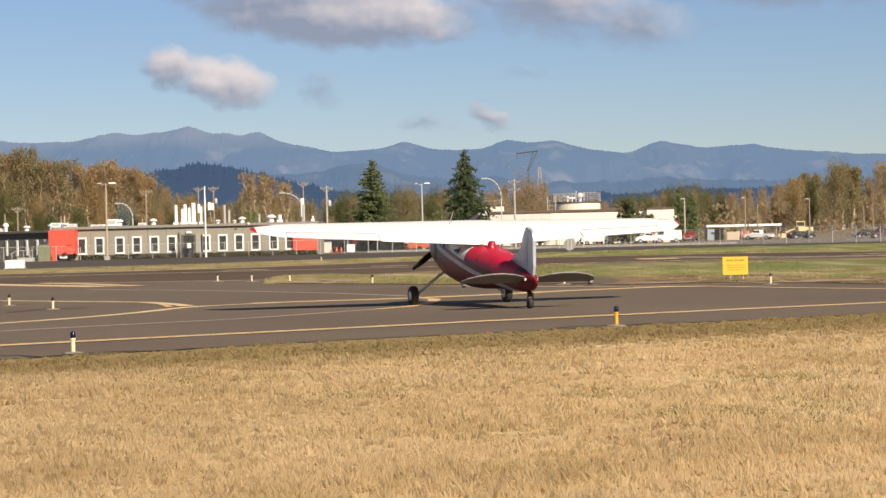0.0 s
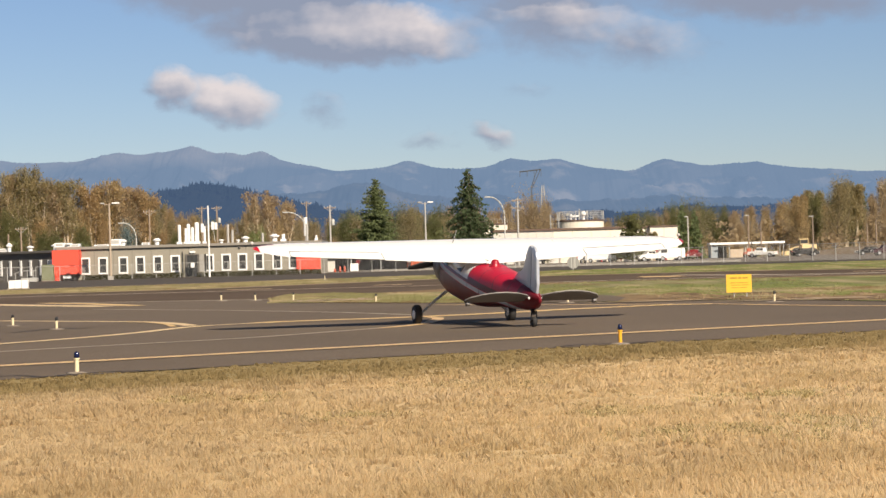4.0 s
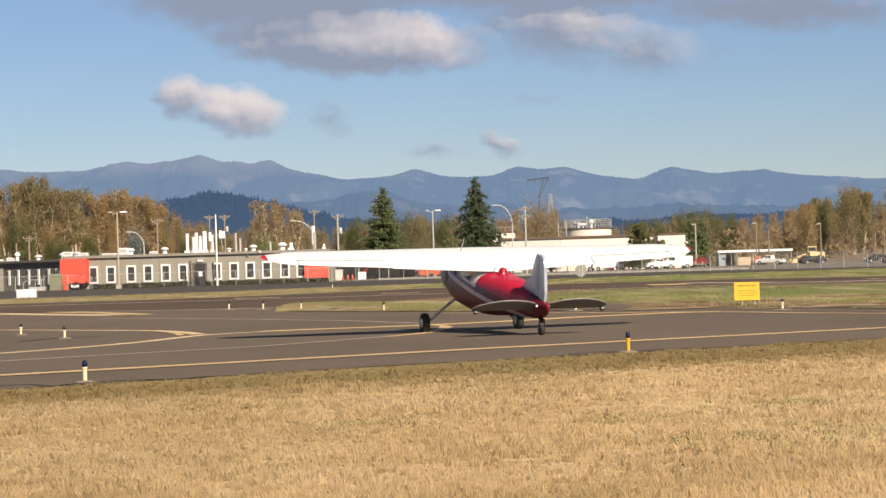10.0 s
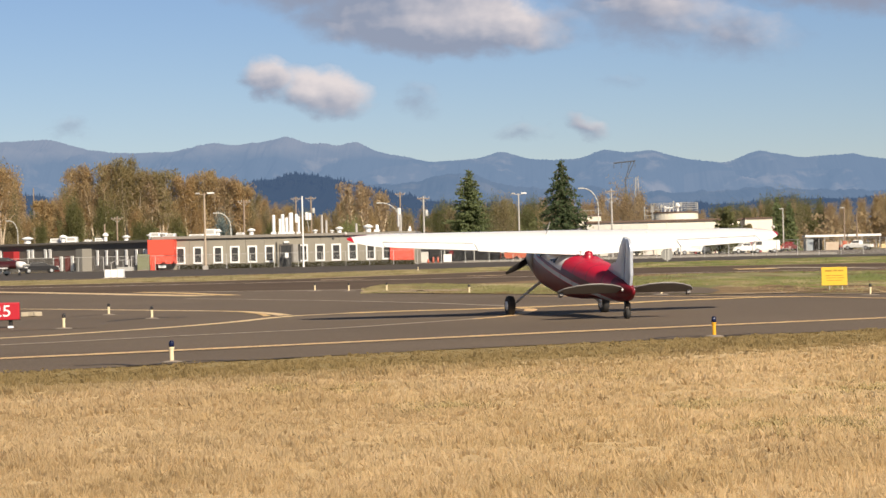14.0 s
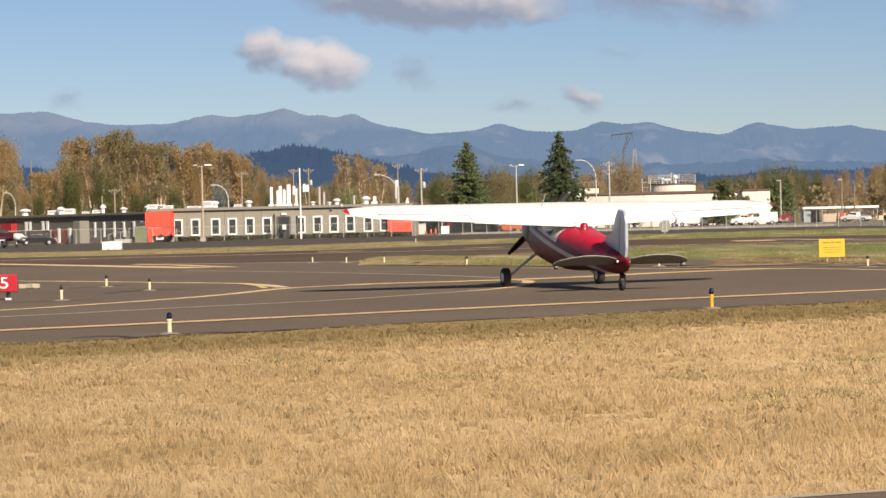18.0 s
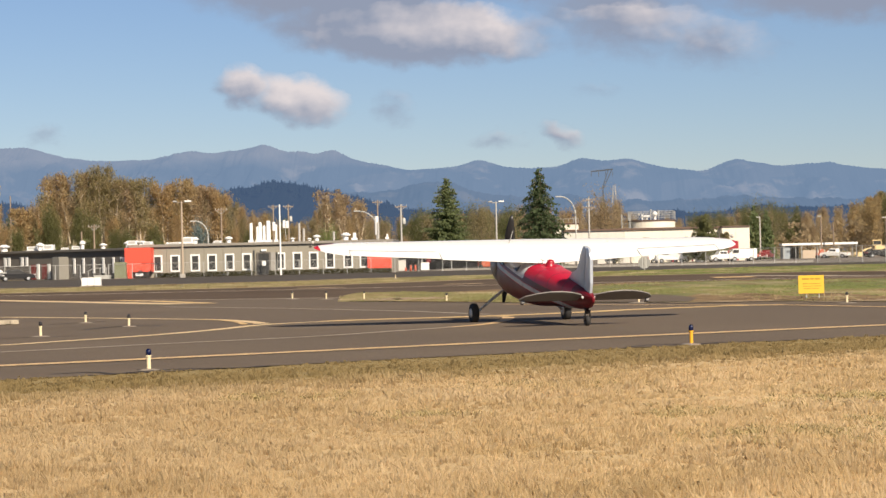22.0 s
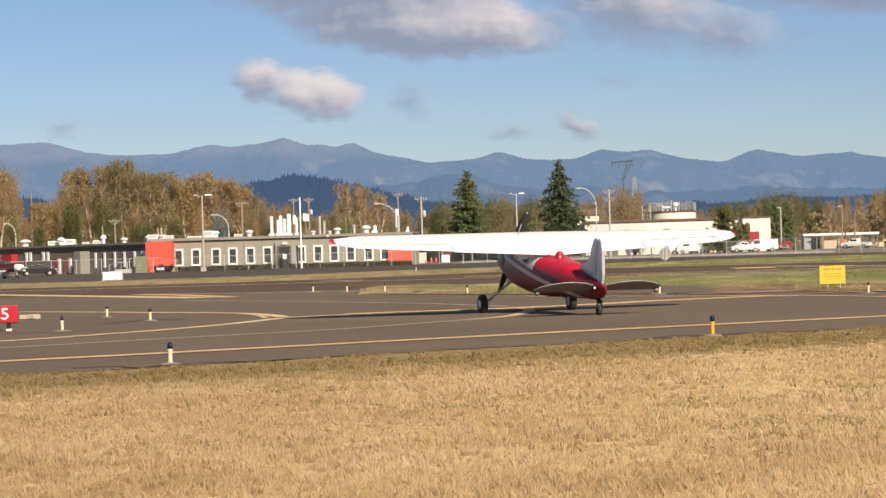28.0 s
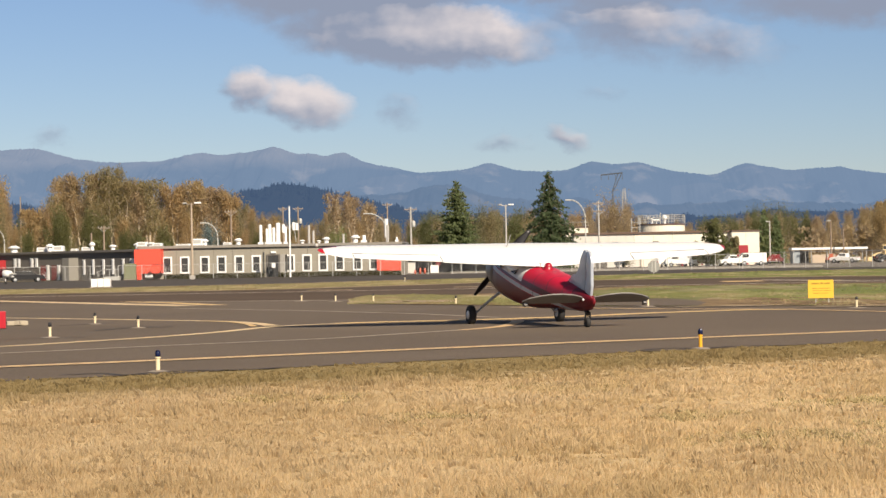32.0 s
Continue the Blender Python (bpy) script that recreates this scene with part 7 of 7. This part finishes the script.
LENS_DARK = material("dark lamp glass", (0.012, 0.010, 0.012), 0.35, amount=0.2)
edge_light(-5.86, 34.7, STEM_WHITE, 0.355)
edge_light(3.12, 40.05, STEM_YELLOW, 0.375)
for x, y, h, b in ((-11.5, 52.7, 0.38, 0.22), (-10.6, 59.7, 0.35, 0.2), (-12.75, 64.6, 0.35, 0.2), (-10.0, 97.5, 0.38, 0.3), (-8.3, 95.3, 0.38, 0.3), (-6.5, 93.1, 0.38, 0.3), (-2.72, 84.1, 0.36, 0.25), (4.1, 75.1, 0.36, 0.35), (10.1, 68.1, 0.36, 0.3), (-10.4, 188, 0.5, 0.3)):
    edge_light(x, y, STEM_WHITE, h, b, "taxiway edge light on a pale stem and round base", LENS_DARK)
# tar-sealed trench curls beside the nearest lights
TAR = material("black tar seal", (0.02, 0.018, 0.017), 0.7, amount=0.4)
for pts, w in (([(-7.3, 34.1), (-6.7, 34.5), (-6.2, 33.6), (-5.9, 34.4), (-5.2, 35.0), (-4.5, 34.7), (-4.0, 35.3)], 0.11), ([(-11.4, 57.6), (-11.0, 59.6), (-10.6, 60.5), (-10.0, 59.6), (-9.8, 60.4)], 0.16), ([(-13.2, 51.2), (-12.4, 51.9), (-11.5, 52.2), (-10.6, 52.5)], 0.12),
               ([(-13.6, 63.4), (-13.0, 64.6), (-12.4, 65.8)], 0.16), ([(1.9, 39.4), (2.5, 40.5), (3.1, 39.9), (3.9, 41.0), (4.7, 40.6)], 0.10)):
    stripe("tar_seam", eased_line(pts), w, TAR, 0.0182, "black tar seam in the asphalt")
# fittings beside the orange corner
x, y = site(-180.8, 279.5)
t = empty("green_cabinet", pose(x, y, 0), "olive green electrical cabinet", "cabinet")
boxed("casing", -0.75, 0.75, -0.4, 0.4, 0.12, 2.1, material("olive cabinet paint", (0.20, 0.21, 0.12), 0.6), t, 0.03)
boxed("plinth", -0.8, 0.8, -0.45, 0.45, 0, 0.118, CONCRETE, t)
x, y = site(-187, 279)
t = empty("entrance_ramp", pose(x, y, 0), "grey steel entrance ramp with handrails", "ramp")
bm = bmesh.new(); box(bm, -1.6, 0.4, -0.6, 0.6, 0.0, 0.5, 0.02); box(bm, -2.4, -1.6, -0.6, 0.6, 0.0, 0.28, 0.02); part("deck", bm, GALV, t)
for px in (-2.3, -1.6, -0.8, 0.0):
    rodded("baluster", (px, -0.58, 0.3), (px, -0.58, 1.4 if px > -2 else 1.0), 0.04, GALV, t, n=5)
rodded("handrail", (-1.6, -0.58, 1.4), (0.4, -0.58, 1.4), 0.045, GALV, t, n=5)
rodded("handrail", (-2.5, -0.58, 1.0), (-1.6, -0.58, 1.4), 0.045, GALV, t, n=5)
# brown bank behind the right-hand fence
bk = bmesh.new()
prof = [(0, 0.0), (6, 0.9), (14, 1.5), (40, 1.7), (60, 0.0)]
rows_ = []
for k in range(25):
    px = 70 + 4.2 * k
    rows_.append([bk.verts.new((px, 440 + py, pz * min(1, k / 5) * (1 + 0.12 * noise.noise(Vector((k * 0.4, py, 0)))))) for py, pz in prof])
for ra, rb in zip(rows_, rows_[1:]):
    for i in range(4):
        bk.faces.new((ra[i], rb[i], rb[i + 1], ra[i + 1]))
tagged(part("earth_bank", bk, material("brown dry bank", (0.20, 0.145, 0.09), 0.95, second=(0.13, 0.10, 0.06), scale=0.4, amount=0.8), None, smooth=True), "low brown earth bank behind the fence", "bank", kind="structure")

# ---------------------------------------------------------------- small airplane parked on the ramp
x, y = site(-246, 240)
pk = empty("parked_airplane", pose(x, y, 0, 0, 0, -12), "small red and white low-wing airplane parked on the ramp", "airplane")
part("fuselage", loft(eased([(2.6, 1.15, 0.30, 0.30), (1.8, 1.18, 0.48, 0.42), (0.6, 1.25, 0.55, 0.50), (-0.8, 1.25, 0.50, 0.45), (-2.4, 1.30, 0.28, 0.28), (-4.2, 1.40, 0.10, 0.14)], 0.3), 16), material("dark red trim paint", (0.055, 0.010, 0.012), 0.3, coat=0.4), pk, smooth=True)
part("nose_cowl", loft([(2.75, 1.15, 0.26, 0.26), (2.6, 1.15, 0.36, 0.35), (1.85, 1.18, 0.50, 0.44)], 16), WHITE_PAINT, pk, "white engine cowl", smooth=True)
part("canopy", loft([(1.2, 1.65, 0.30, 0.06), (0.6, 1.72, 0.46, 0.30), (-0.5, 1.72, 0.44, 0.30), (-1.2, 1.6, 0.25, 0.1)], 16), GLASS_DARK, pk, smooth=True)
for s in (1, -1):
    boxed("wing", -0.7, 0.9, 0.5, 4.6, 0.78, 0.92, WHITE_PAINT, pk, 0.05, m=Matrix.Diagonal((1, s, 1, 1)))
    boxed("stabilizer", -4.3, -3.5, 0.05, 1.6, 1.42, 1.50, WHITE_PAINT, pk, 0.03, m=Matrix.Diagonal((1, s, 1, 1)))
    bm = bmesh.new(); lathe(bm, [(0.1, -0.07), (0.2, -0.07), (0.21, 0), (0.2, 0.07), (0.1, 0.07)], 14, Euler((radians(90), 0, 0)).to_matrix().to_4x4()); part("wheel", bm, TYRE, pk, m=pose(-0.1, s * 1.2, 0.21))
    rodded("gear_leg", (-0.05, s * 1.12, 0.25), (0.0, s * 1.05, 0.8), 0.05, WHITE_PAINT, pk)
    boxed("wheel_fairing", -0.5, 0.35, s * 1.2 - 0.12, s * 1.2 + 0.12, 0.24, 0.5, WHITE_PAINT, pk, 0.08)
part("fin", plate([(-3.4, 1.45), (-4.1, 2.6), (-4.6, 2.6), (-4.5, 1.4)], 0.1), WHITE_PAINT, pk)
rodded("nose_leg", (2.0, 0, 0.2), (1.95, 0, 0.9), 0.05, WHITE_PAINT, pk)
bm = bmesh.new(); lathe(bm, [(0.08, -0.06), (0.17, -0.06), (0.18, 0), (0.17, 0.06), (0.08, 0.06)], 14, Euler((radians(90), 0, 0)).to_matrix().to_4x4()); part("nose_wheel", bm, TYRE, pk, m=pose(2.02, 0, 0.18))
bm = bmesh.new(); box(bm, 2.82, 2.86, -0.95, 0.95, 1.08, 1.22, 0.015); lathe(bm, [(0.14, 2.75), (0.1, 2.95), (0.01, 3.05)], 10, Matrix.Translation((0, 0, 1.15)) @ Euler((0, radians(90), 0)).to_matrix().to_4x4()); part("propeller", bm, GALV, pk)

# ---------------------------------------------------------------- standing dry grass nearest the camera
def straw_material():
    m = bpy.data.materials.new("dry straw grass"); m.use_nodes = True
    nt = m.node_tree; N, L = nt.nodes, nt.links
    p = N["Principled BSDF"]; p.inputs["Roughness"].default_value = 0.8; p.inputs["Specular IOR Level"].default_value = 0.15
    g = N.new("ShaderNodeNewGeometry")
    r = N.new("ShaderNodeValToRGB"); els = r.color_ramp.elements
    els[0].color = (0.58, 0.44, 0.25, 1); els[1].color = (0.74, 0.585, 0.37, 1)
    e = els.new(0.35); e.color = (0.63, 0.48, 0.272, 1)
    e = els.new(0.7); e.color = (0.68, 0.52, 0.30, 1)
    L.new(g.outputs["Random Per Island"], r.inputs["Fac"])
    n = N.new("ShaderNodeTexNoise"); n.inputs["Scale"].default_value = 0.5; n.inputs["Detail"].default_value = 6
    L.new(g.outputs["Position"], n.inputs["Vector"])
    mr = N.new("ShaderNodeMapRange"); mr.inputs["From Min"].default_value = 0.45; mr.inputs["From Max"].default_value = 0.68; mr.inputs["To Max"].default_value = 0.65
    L.new(n.outputs["Fac"], mr.inputs["Value"])
    x = N.new("ShaderNodeMix"); x.data_type = "RGBA"; x.inputs["B"].default_value = (0.46, 0.34, 0.17, 1)
    L.new(mr.outputs[0], x.inputs["Factor"]); L.new(r.outputs["Color"], x.inputs["A"])
    # the greener mown verge beside the asphalt
    sx = N.new("ShaderNodeSeparateXYZ"); L.new(g.outputs["Position"], sx.inputs[0])
    k = N.new("ShaderNodeMath"); k.operation = "MULTIPLY_ADD"; k.inputs[1].default_value = -0.633; L.new(sx.outputs["X"], k.inputs[0]); L.new(sx.outputs["Y"], k.inputs[2])
    v = N.new("ShaderNodeMapRange"); v.inputs["From Min"].default_value = 30.2; v.inputs["From Max"].default_value = 33.2; v.inputs["To Max"].default_value = 0.92
    wob = N.new("ShaderNodeMath"); wob.operation = "MULTIPLY_ADD"; wob.inputs[1].default_value = 4.0; L.new(n.outputs["Fac"], wob.inputs[0]); L.new(k.outputs[0], wob.inputs[2])
    off = N.new("ShaderNodeMath"); off.operation = "SUBTRACT"; off.inputs[1].default_value = 2.0; L.new(wob.outputs[0], off.inputs[0]); L.new(off.outputs[0], v.inputs["Value"])
    y = N.new("ShaderNodeMix"); y.data_type = "RGBA"; y.inputs["B"].default_value = (0.33, 0.25, 0.115, 1)
    # broad drifts of browner and of bleached straw
    big = N.new("ShaderNodeTexNoise"); big.inputs["Scale"].default_value = 0.16; big.inputs["Detail"].default_value = 4; big.inputs["Roughness"].default_value = 0.6
    L.new(g.outputs["Position"], big.inputs["Vector"])
    last = x.outputs["Result"]
    for lo, hi, top_, c in ((0.50, 0.66, 0.60, (0.47, 0.35, 0.205, 1)), (0.50, 0.36, 0.45, (0.76, 0.62, 0.42, 1))):
        br = N.new("ShaderNodeMapRange"); br.inputs["From Min"].default_value = lo; br.inputs["From Max"].default_value = hi; br.inputs["To Max"].default_value = top_
        L.new(big.outputs["Fac"], br.inputs["Value"])
        bx_ = N.new("ShaderNodeMix"); bx_.data_type = "RGBA"; bx_.inputs["B"].default_value = c
        L.new(br.outputs[0], bx_.inputs["Factor"]); L.new(last, bx_.inputs["A"]); last = bx_.outputs["Result"]
    lx = N.new("ShaderNodeMath"); lx.operation = "MULTIPLY_ADD"; lx.inputs[1].default_value = 9.0; L.new(big.outputs["Fac"], lx.inputs[0]); L.new(sx.outputs["X"], lx.inputs[2])
    lr = N.new("ShaderNodeMapRange"); lr.inputs["From Min"].default_value = 5.5; lr.inputs["From Max"].default_value = 0.5; lr.inputs["To Max"].default_value = 0.42
    L.new(lx.outputs[0], lr.inputs["Value"])
    lm = N.new("ShaderNodeMix"); lm.data_type = "RGBA"; lm.inputs["B"].default_value = (0.475, 0.36, 0.215, 1)
    L.new(lr.outputs[0], lm.inputs["Factor"]); L.new(last, lm.inputs["A"]); last = lm.outputs["Result"]
    L.new(v.outputs[0], y.inputs["Factor"]); L.new(last, y.inputs["A"])
    L.new(y.outputs["Result"], p.inputs["Base Color"])
    t = N.new("ShaderNodeBsdfTranslucent"); L.new(y.outputs["Result"], t.inputs["Color"])
    s = N.new("ShaderNodeMixShader"); s.inputs[0].default_value = 0.58
    L.new(p.outputs[0], s.inputs[1]); L.new(t.outputs[0], s.inputs[2]); L.new(s.outputs[0], N["Material Output"].inputs["Surface"])
    return m


def blades(name, b, h, w, l, r, mat, label):
    """One mesh of bent blades."""
    n = len(b)
    a = r.uniform(-0.6, 0.6, n)
    side = np.stack([np.cos(a), np.sin(a)], 1) * w[:, None]
    co = np.zeros((n, 4, 3), np.float32)
    co[:, 0, :2] = b - side; co[:, 1, :2] = b + side
    co[:, 2, :2] = b + l * h[:, None] * 0.9 + side * 0.45; co[:, 3, :2] = b + l * h[:, None] * 0.9 - side * 0.45
    up = h / np.sqrt(1 + 0.6 * (l ** 2).sum(1))
    co[:, 2, 2] = up; co[:, 3, 2] = up * 0.97
    co[:, :2, 2] = -0.005
    me = bpy.data.meshes.new(name)
    me.vertices.add(n * 4); me.vertices.foreach_set("co", co.ravel())
    me.loops.add(n * 4); me.loops.foreach_set("vertex_index", np.arange(n * 4, dtype=np.int32))
    me.polygons.add(n); me.polygons.foreach_set("loop_start", np.arange(0, n * 4, 4, dtype=np.int32))
    me.update(calc_edges=True)
    me.materials.append(mat)
    tagged(new(name, me), label, "grass", kind="stuff")


def meadow():
    """Tufts of dry blades over the strip of field between the camera and the taxiway."""
    r = np.random.default_rng(7)
    bases, heights, widths, leans = [], [], [], []
    for y0, y1, tufts, per, w in ((2.0, 11.5, 40, 12, 0.004), (11.5, 17.0, 130, 14, 0.0045), (17.0, 23.0, 95, 12, 0.006), (23.0, 31.0, 60, 11, 0.009), (31.0, 45.5, 36, 10, 0.013)):
        area = 0.5 * (y1 ** 2 - y0 ** 2) * 0.50
        n = int(area * tufts)
        y = np.sqrt(r.uniform(y0 ** 2, y1 ** 2, n)); x = y * r.uniform(-0.27, 0.23, n)
        keep = y - 0.633 * x < 37.72 + 0.22 * np.sin(x * 2.1) + 0.12 * np.sin(x * 5.3) + r.normal(0, 0.26, n)
        keep &= y > 13.12 + 0.37 * (x - 1.5) + r.normal(0, 0.05, n)
        x, y = x[keep], y[keep]; n = len(x)
        patch = np.array([noise.noise(Vector((a * 0.8, b * 0.5, 0.3))) for a, b in zip(x, y)])
        low = np.clip((y - 0.633 * x - 34.5) / 2.0, 0, 1)
        th = (0.034 + 0.050 * r.random(n) ** 2.5) * (1 + 0.6 * patch) * (1 - 0.45 * low)
        td = r.uniform(0, math.tau, n); tl = r.uniform(0.15, 1.0, n)
        ti = np.repeat(np.arange(n), per)
        m = len(ti)
        rad = np.abs(r.normal(0, 0.045, m)); ang = r.uniform(0, math.tau, m)
        bases.append(np.stack([x[ti] + rad * np.cos(ang), y[ti] + rad * np.sin(ang)], 1))
        heights.append(th[ti] * r.uniform(0.45, 1.25, m)); widths.append(np.full(m, w) * r.uniform(0.6, 1.4, m))
        leans.append(np.stack([np.cos(ang) * rad * 7 + np.cos(td[ti]) * tl[ti] * 0.8, np.sin(ang) * rad * 7 + np.sin(td[ti]) * tl[ti] * 0.8], 1))
    b, h, w, l = np.concatenate(bases), np.concatenate(heights), np.concatenate(widths), np.concatenate(leans)
    blades("dry_grass", b, h, w, l, r, straw_material(), "dry straw-coloured grass with greener tufts")


meadow()


def island_turf():
    """Short green and tan tufts on the nearer part of the grass island."""
    r = np.random.default_rng(12)
    edge = [(-6.5, 88.5), (-1.8, 82), (-0.1, 79.2), (5.6, 73.6), (8.8, 72), (11.4, 68.6), (13.6, 63.0), (18, 57), (20, 58)]
    ex, ey = np.array(edge).T
    n = 15000
    x = r.uniform(-8, 19.5, n); d = r.random(n) ** 1.5 * 22
    y = np.interp(x, ex, ey) + np.where((x > 4) & (r.random(n) < 0.96), 12.0 + 4.0 * np.sin(x * 2.3), 0.4) + d
    keep = (x / y > -0.08) & (x / y < 0.23) & ~((x > 1.4) & (x < 7.4) & (y < 89))
    x, y = x[keep], y[keep]; n = len(x); per = 6
    patch = np.array([noise.noise(Vector((a * 0.5, b * 0.35, 2.3))) for a, b in zip(x, y)])
    th = (0.035 + 0.035 * r.random(n)) * (1 + 0.6 * patch)
    ti = np.repeat(np.arange(n), per); m = len(ti)
    rad = np.abs(r.normal(0, 0.09, m)); ang = r.uniform(0, math.tau, m)
    b = np.stack([x[ti] + rad * np.cos(ang), y[ti] + rad * np.sin(ang)], 1)
    l = np.stack([np.cos(ang), np.sin(ang)], 1) * r.uniform(0.1, 1.0, m)[:, None]
    blades("island_turf", b, th[ti] * r.uniform(0.5, 1.2, m), r.uniform(0.015, 0.035, m), l, r, GRASS, "short green and tan turf on the island")


island_turf()


def far_turf():
    """Tufts along the strips of grass beyond the taxiway."""
    r = np.random.default_rng(21)
    xs, ys = [], []
    for n, x0, x1, line0, line1 in ((5200, -48, -2, [(-60, 143.6), (-22, 144), (-16, 146), (-9, 156), (-1, 168), (30, 168)], [(-60, 176), (-35, 178), (-20, 186), (-11, 200), (-4, 209)]),
                                    (6500, -2, 52, [(-2, 168), (9, 168), (22, 165), (31, 154), (60, 152)], [(-4, 210), (30, 234), (60, 239)]),
                                    (4200, 0, 42, [(0, 92), (10, 96), (60, 100)], [(-2, 107), (7.2, 127), (16.5, 124), (24, 121), (60, 118.4)])):
        x = r.uniform(x0, x1, n); e0 = np.interp(x, *np.array(line0).T); e1 = np.interp(x, *np.array(line1).T)
        f = r.random(n); f = np.where(r.random(n) < 0.35, f ** 4, f)
        xs.append(x); ys.append(e0 + (e1 - e0) * f)
    x, y = np.concatenate(xs), np.concatenate(ys)
    n = len(x); per = 5
    patch = np.array([noise.noise(Vector((a * 0.22, b * 0.06, 6.3))) for a, b in zip(x, y)])
    th = (0.04 + 0.07 * r.random(n) ** 2) * np.clip(1 + 1.2 * patch, 0.2, 2.5) * 0.6
    ti = np.repeat(np.arange(n), per); m = len(ti)
    b = np.stack([x[ti] + r.normal(0, 0.16, m), y[ti] + r.normal(0, 0.2, m)], 1)
    l = np.stack([r.normal(0, 0.5, m), r.normal(0, 0.5, m)], 1)
    blades("far_turf", b, th[ti] * r.uniform(0.5, 1.2, m), r.uniform(0.03, 0.07, m), l, r, GRASS, "tufts of green and tan grass along the runway")


def dry_tufts():
    """Withered tufts on the bare soil behind the taxiway."""
    r = np.random.default_rng(33)
    n = 620
    x = r.uniform(5.0, 22, n)
    y = np.interp(x, [4.6, 5.7, 8.9, 11.6, 13.9, 18.2, 24], [75.2, 74.4, 72.8, 69.4, 64.0, 58.2, 61.5]) + r.random(n) ** 1.3 * 19
    keep = ~((x < 7.4) & (y < 89) & (y > 74)) & (x / y < 0.24) & ~((x > 9.2) & (x < 10.7) & (y < 76.5))
    x, y = x[keep], y[keep]; n = len(x); per = 6
    ti = np.repeat(np.arange(n), per); m = len(ti)
    b = np.stack([x[ti] + r.normal(0, 0.10, m), y[ti] + r.normal(0, 0.12, m)], 1)
    l = np.stack([r.normal(0, 0.5, m), r.normal(0, 0.5, m)], 1)
    th = 0.03 + 0.06 * r.random(n) ** 2
    blades("dry_tufts", b, th[ti] * r.uniform(0.5, 1.2, m), r.uniform(0.015, 0.04, m), l, r, material("withered turf", (0.33, 0.25, 0.145), 0.9, second=(0.27, 0.19, 0.10), scale=0.8, amount=0.9), "withered tan tufts on bare soil")


far_turf()
dry_tufts()


def weeds():
    """Low olive-green weeds in uneven patches among the dry grass."""
    r = np.random.default_rng(44)
    xs, ys = [], []
    for cx, cy, rx, ry, n in ((2.8, 19.9, 1.0, 0.9, 300), (3.5, 21.2, 0.8, 0.9, 190), (1.8, 22.9, 0.7, 0.8, 110), (-1.1, 23.4, 0.6, 0.7, 90), (3.9, 25.2, 0.9, 1.2, 160), (-3.0, 27.0, 0.8, 1.0, 110), (0.6, 28.5, 1.0, 1.0, 130)):
        xs.append(r.normal(cx, rx * 0.6, n)); ys.append(r.normal(cy, ry * 0.6, n))
    x, y = np.concatenate(xs), np.concatenate(ys)
    keep = np.array([noise.noise(Vector((a * 1.6, b * 1.1, 4.4))) > -0.05 for a, b in zip(x, y)])
    x, y = x[keep], y[keep]; n = len(x); per = 9
    ti = np.repeat(np.arange(n), per); m = len(ti)
    ang = r.uniform(0, math.tau, m); rad = np.abs(r.normal(0, 0.06, m))
    b = np.stack([x[ti] + rad * np.cos(ang), y[ti] + rad * np.sin(ang)], 1)
    l = np.stack([np.cos(ang), np.sin(ang)], 1) * r.uniform(0.3, 1.5, m)[:, None]
    blades("green_weeds", b, r.uniform(0.025, 0.06, m), r.uniform(0.006, 0.012, m), l, r, material("olive weeds", (0.26, 0.205, 0.085), 0.8, second=(0.36, 0.28, 0.13), scale=3, amount=0.8), "olive-green weeds among the dry grass")


weeds()


motions()
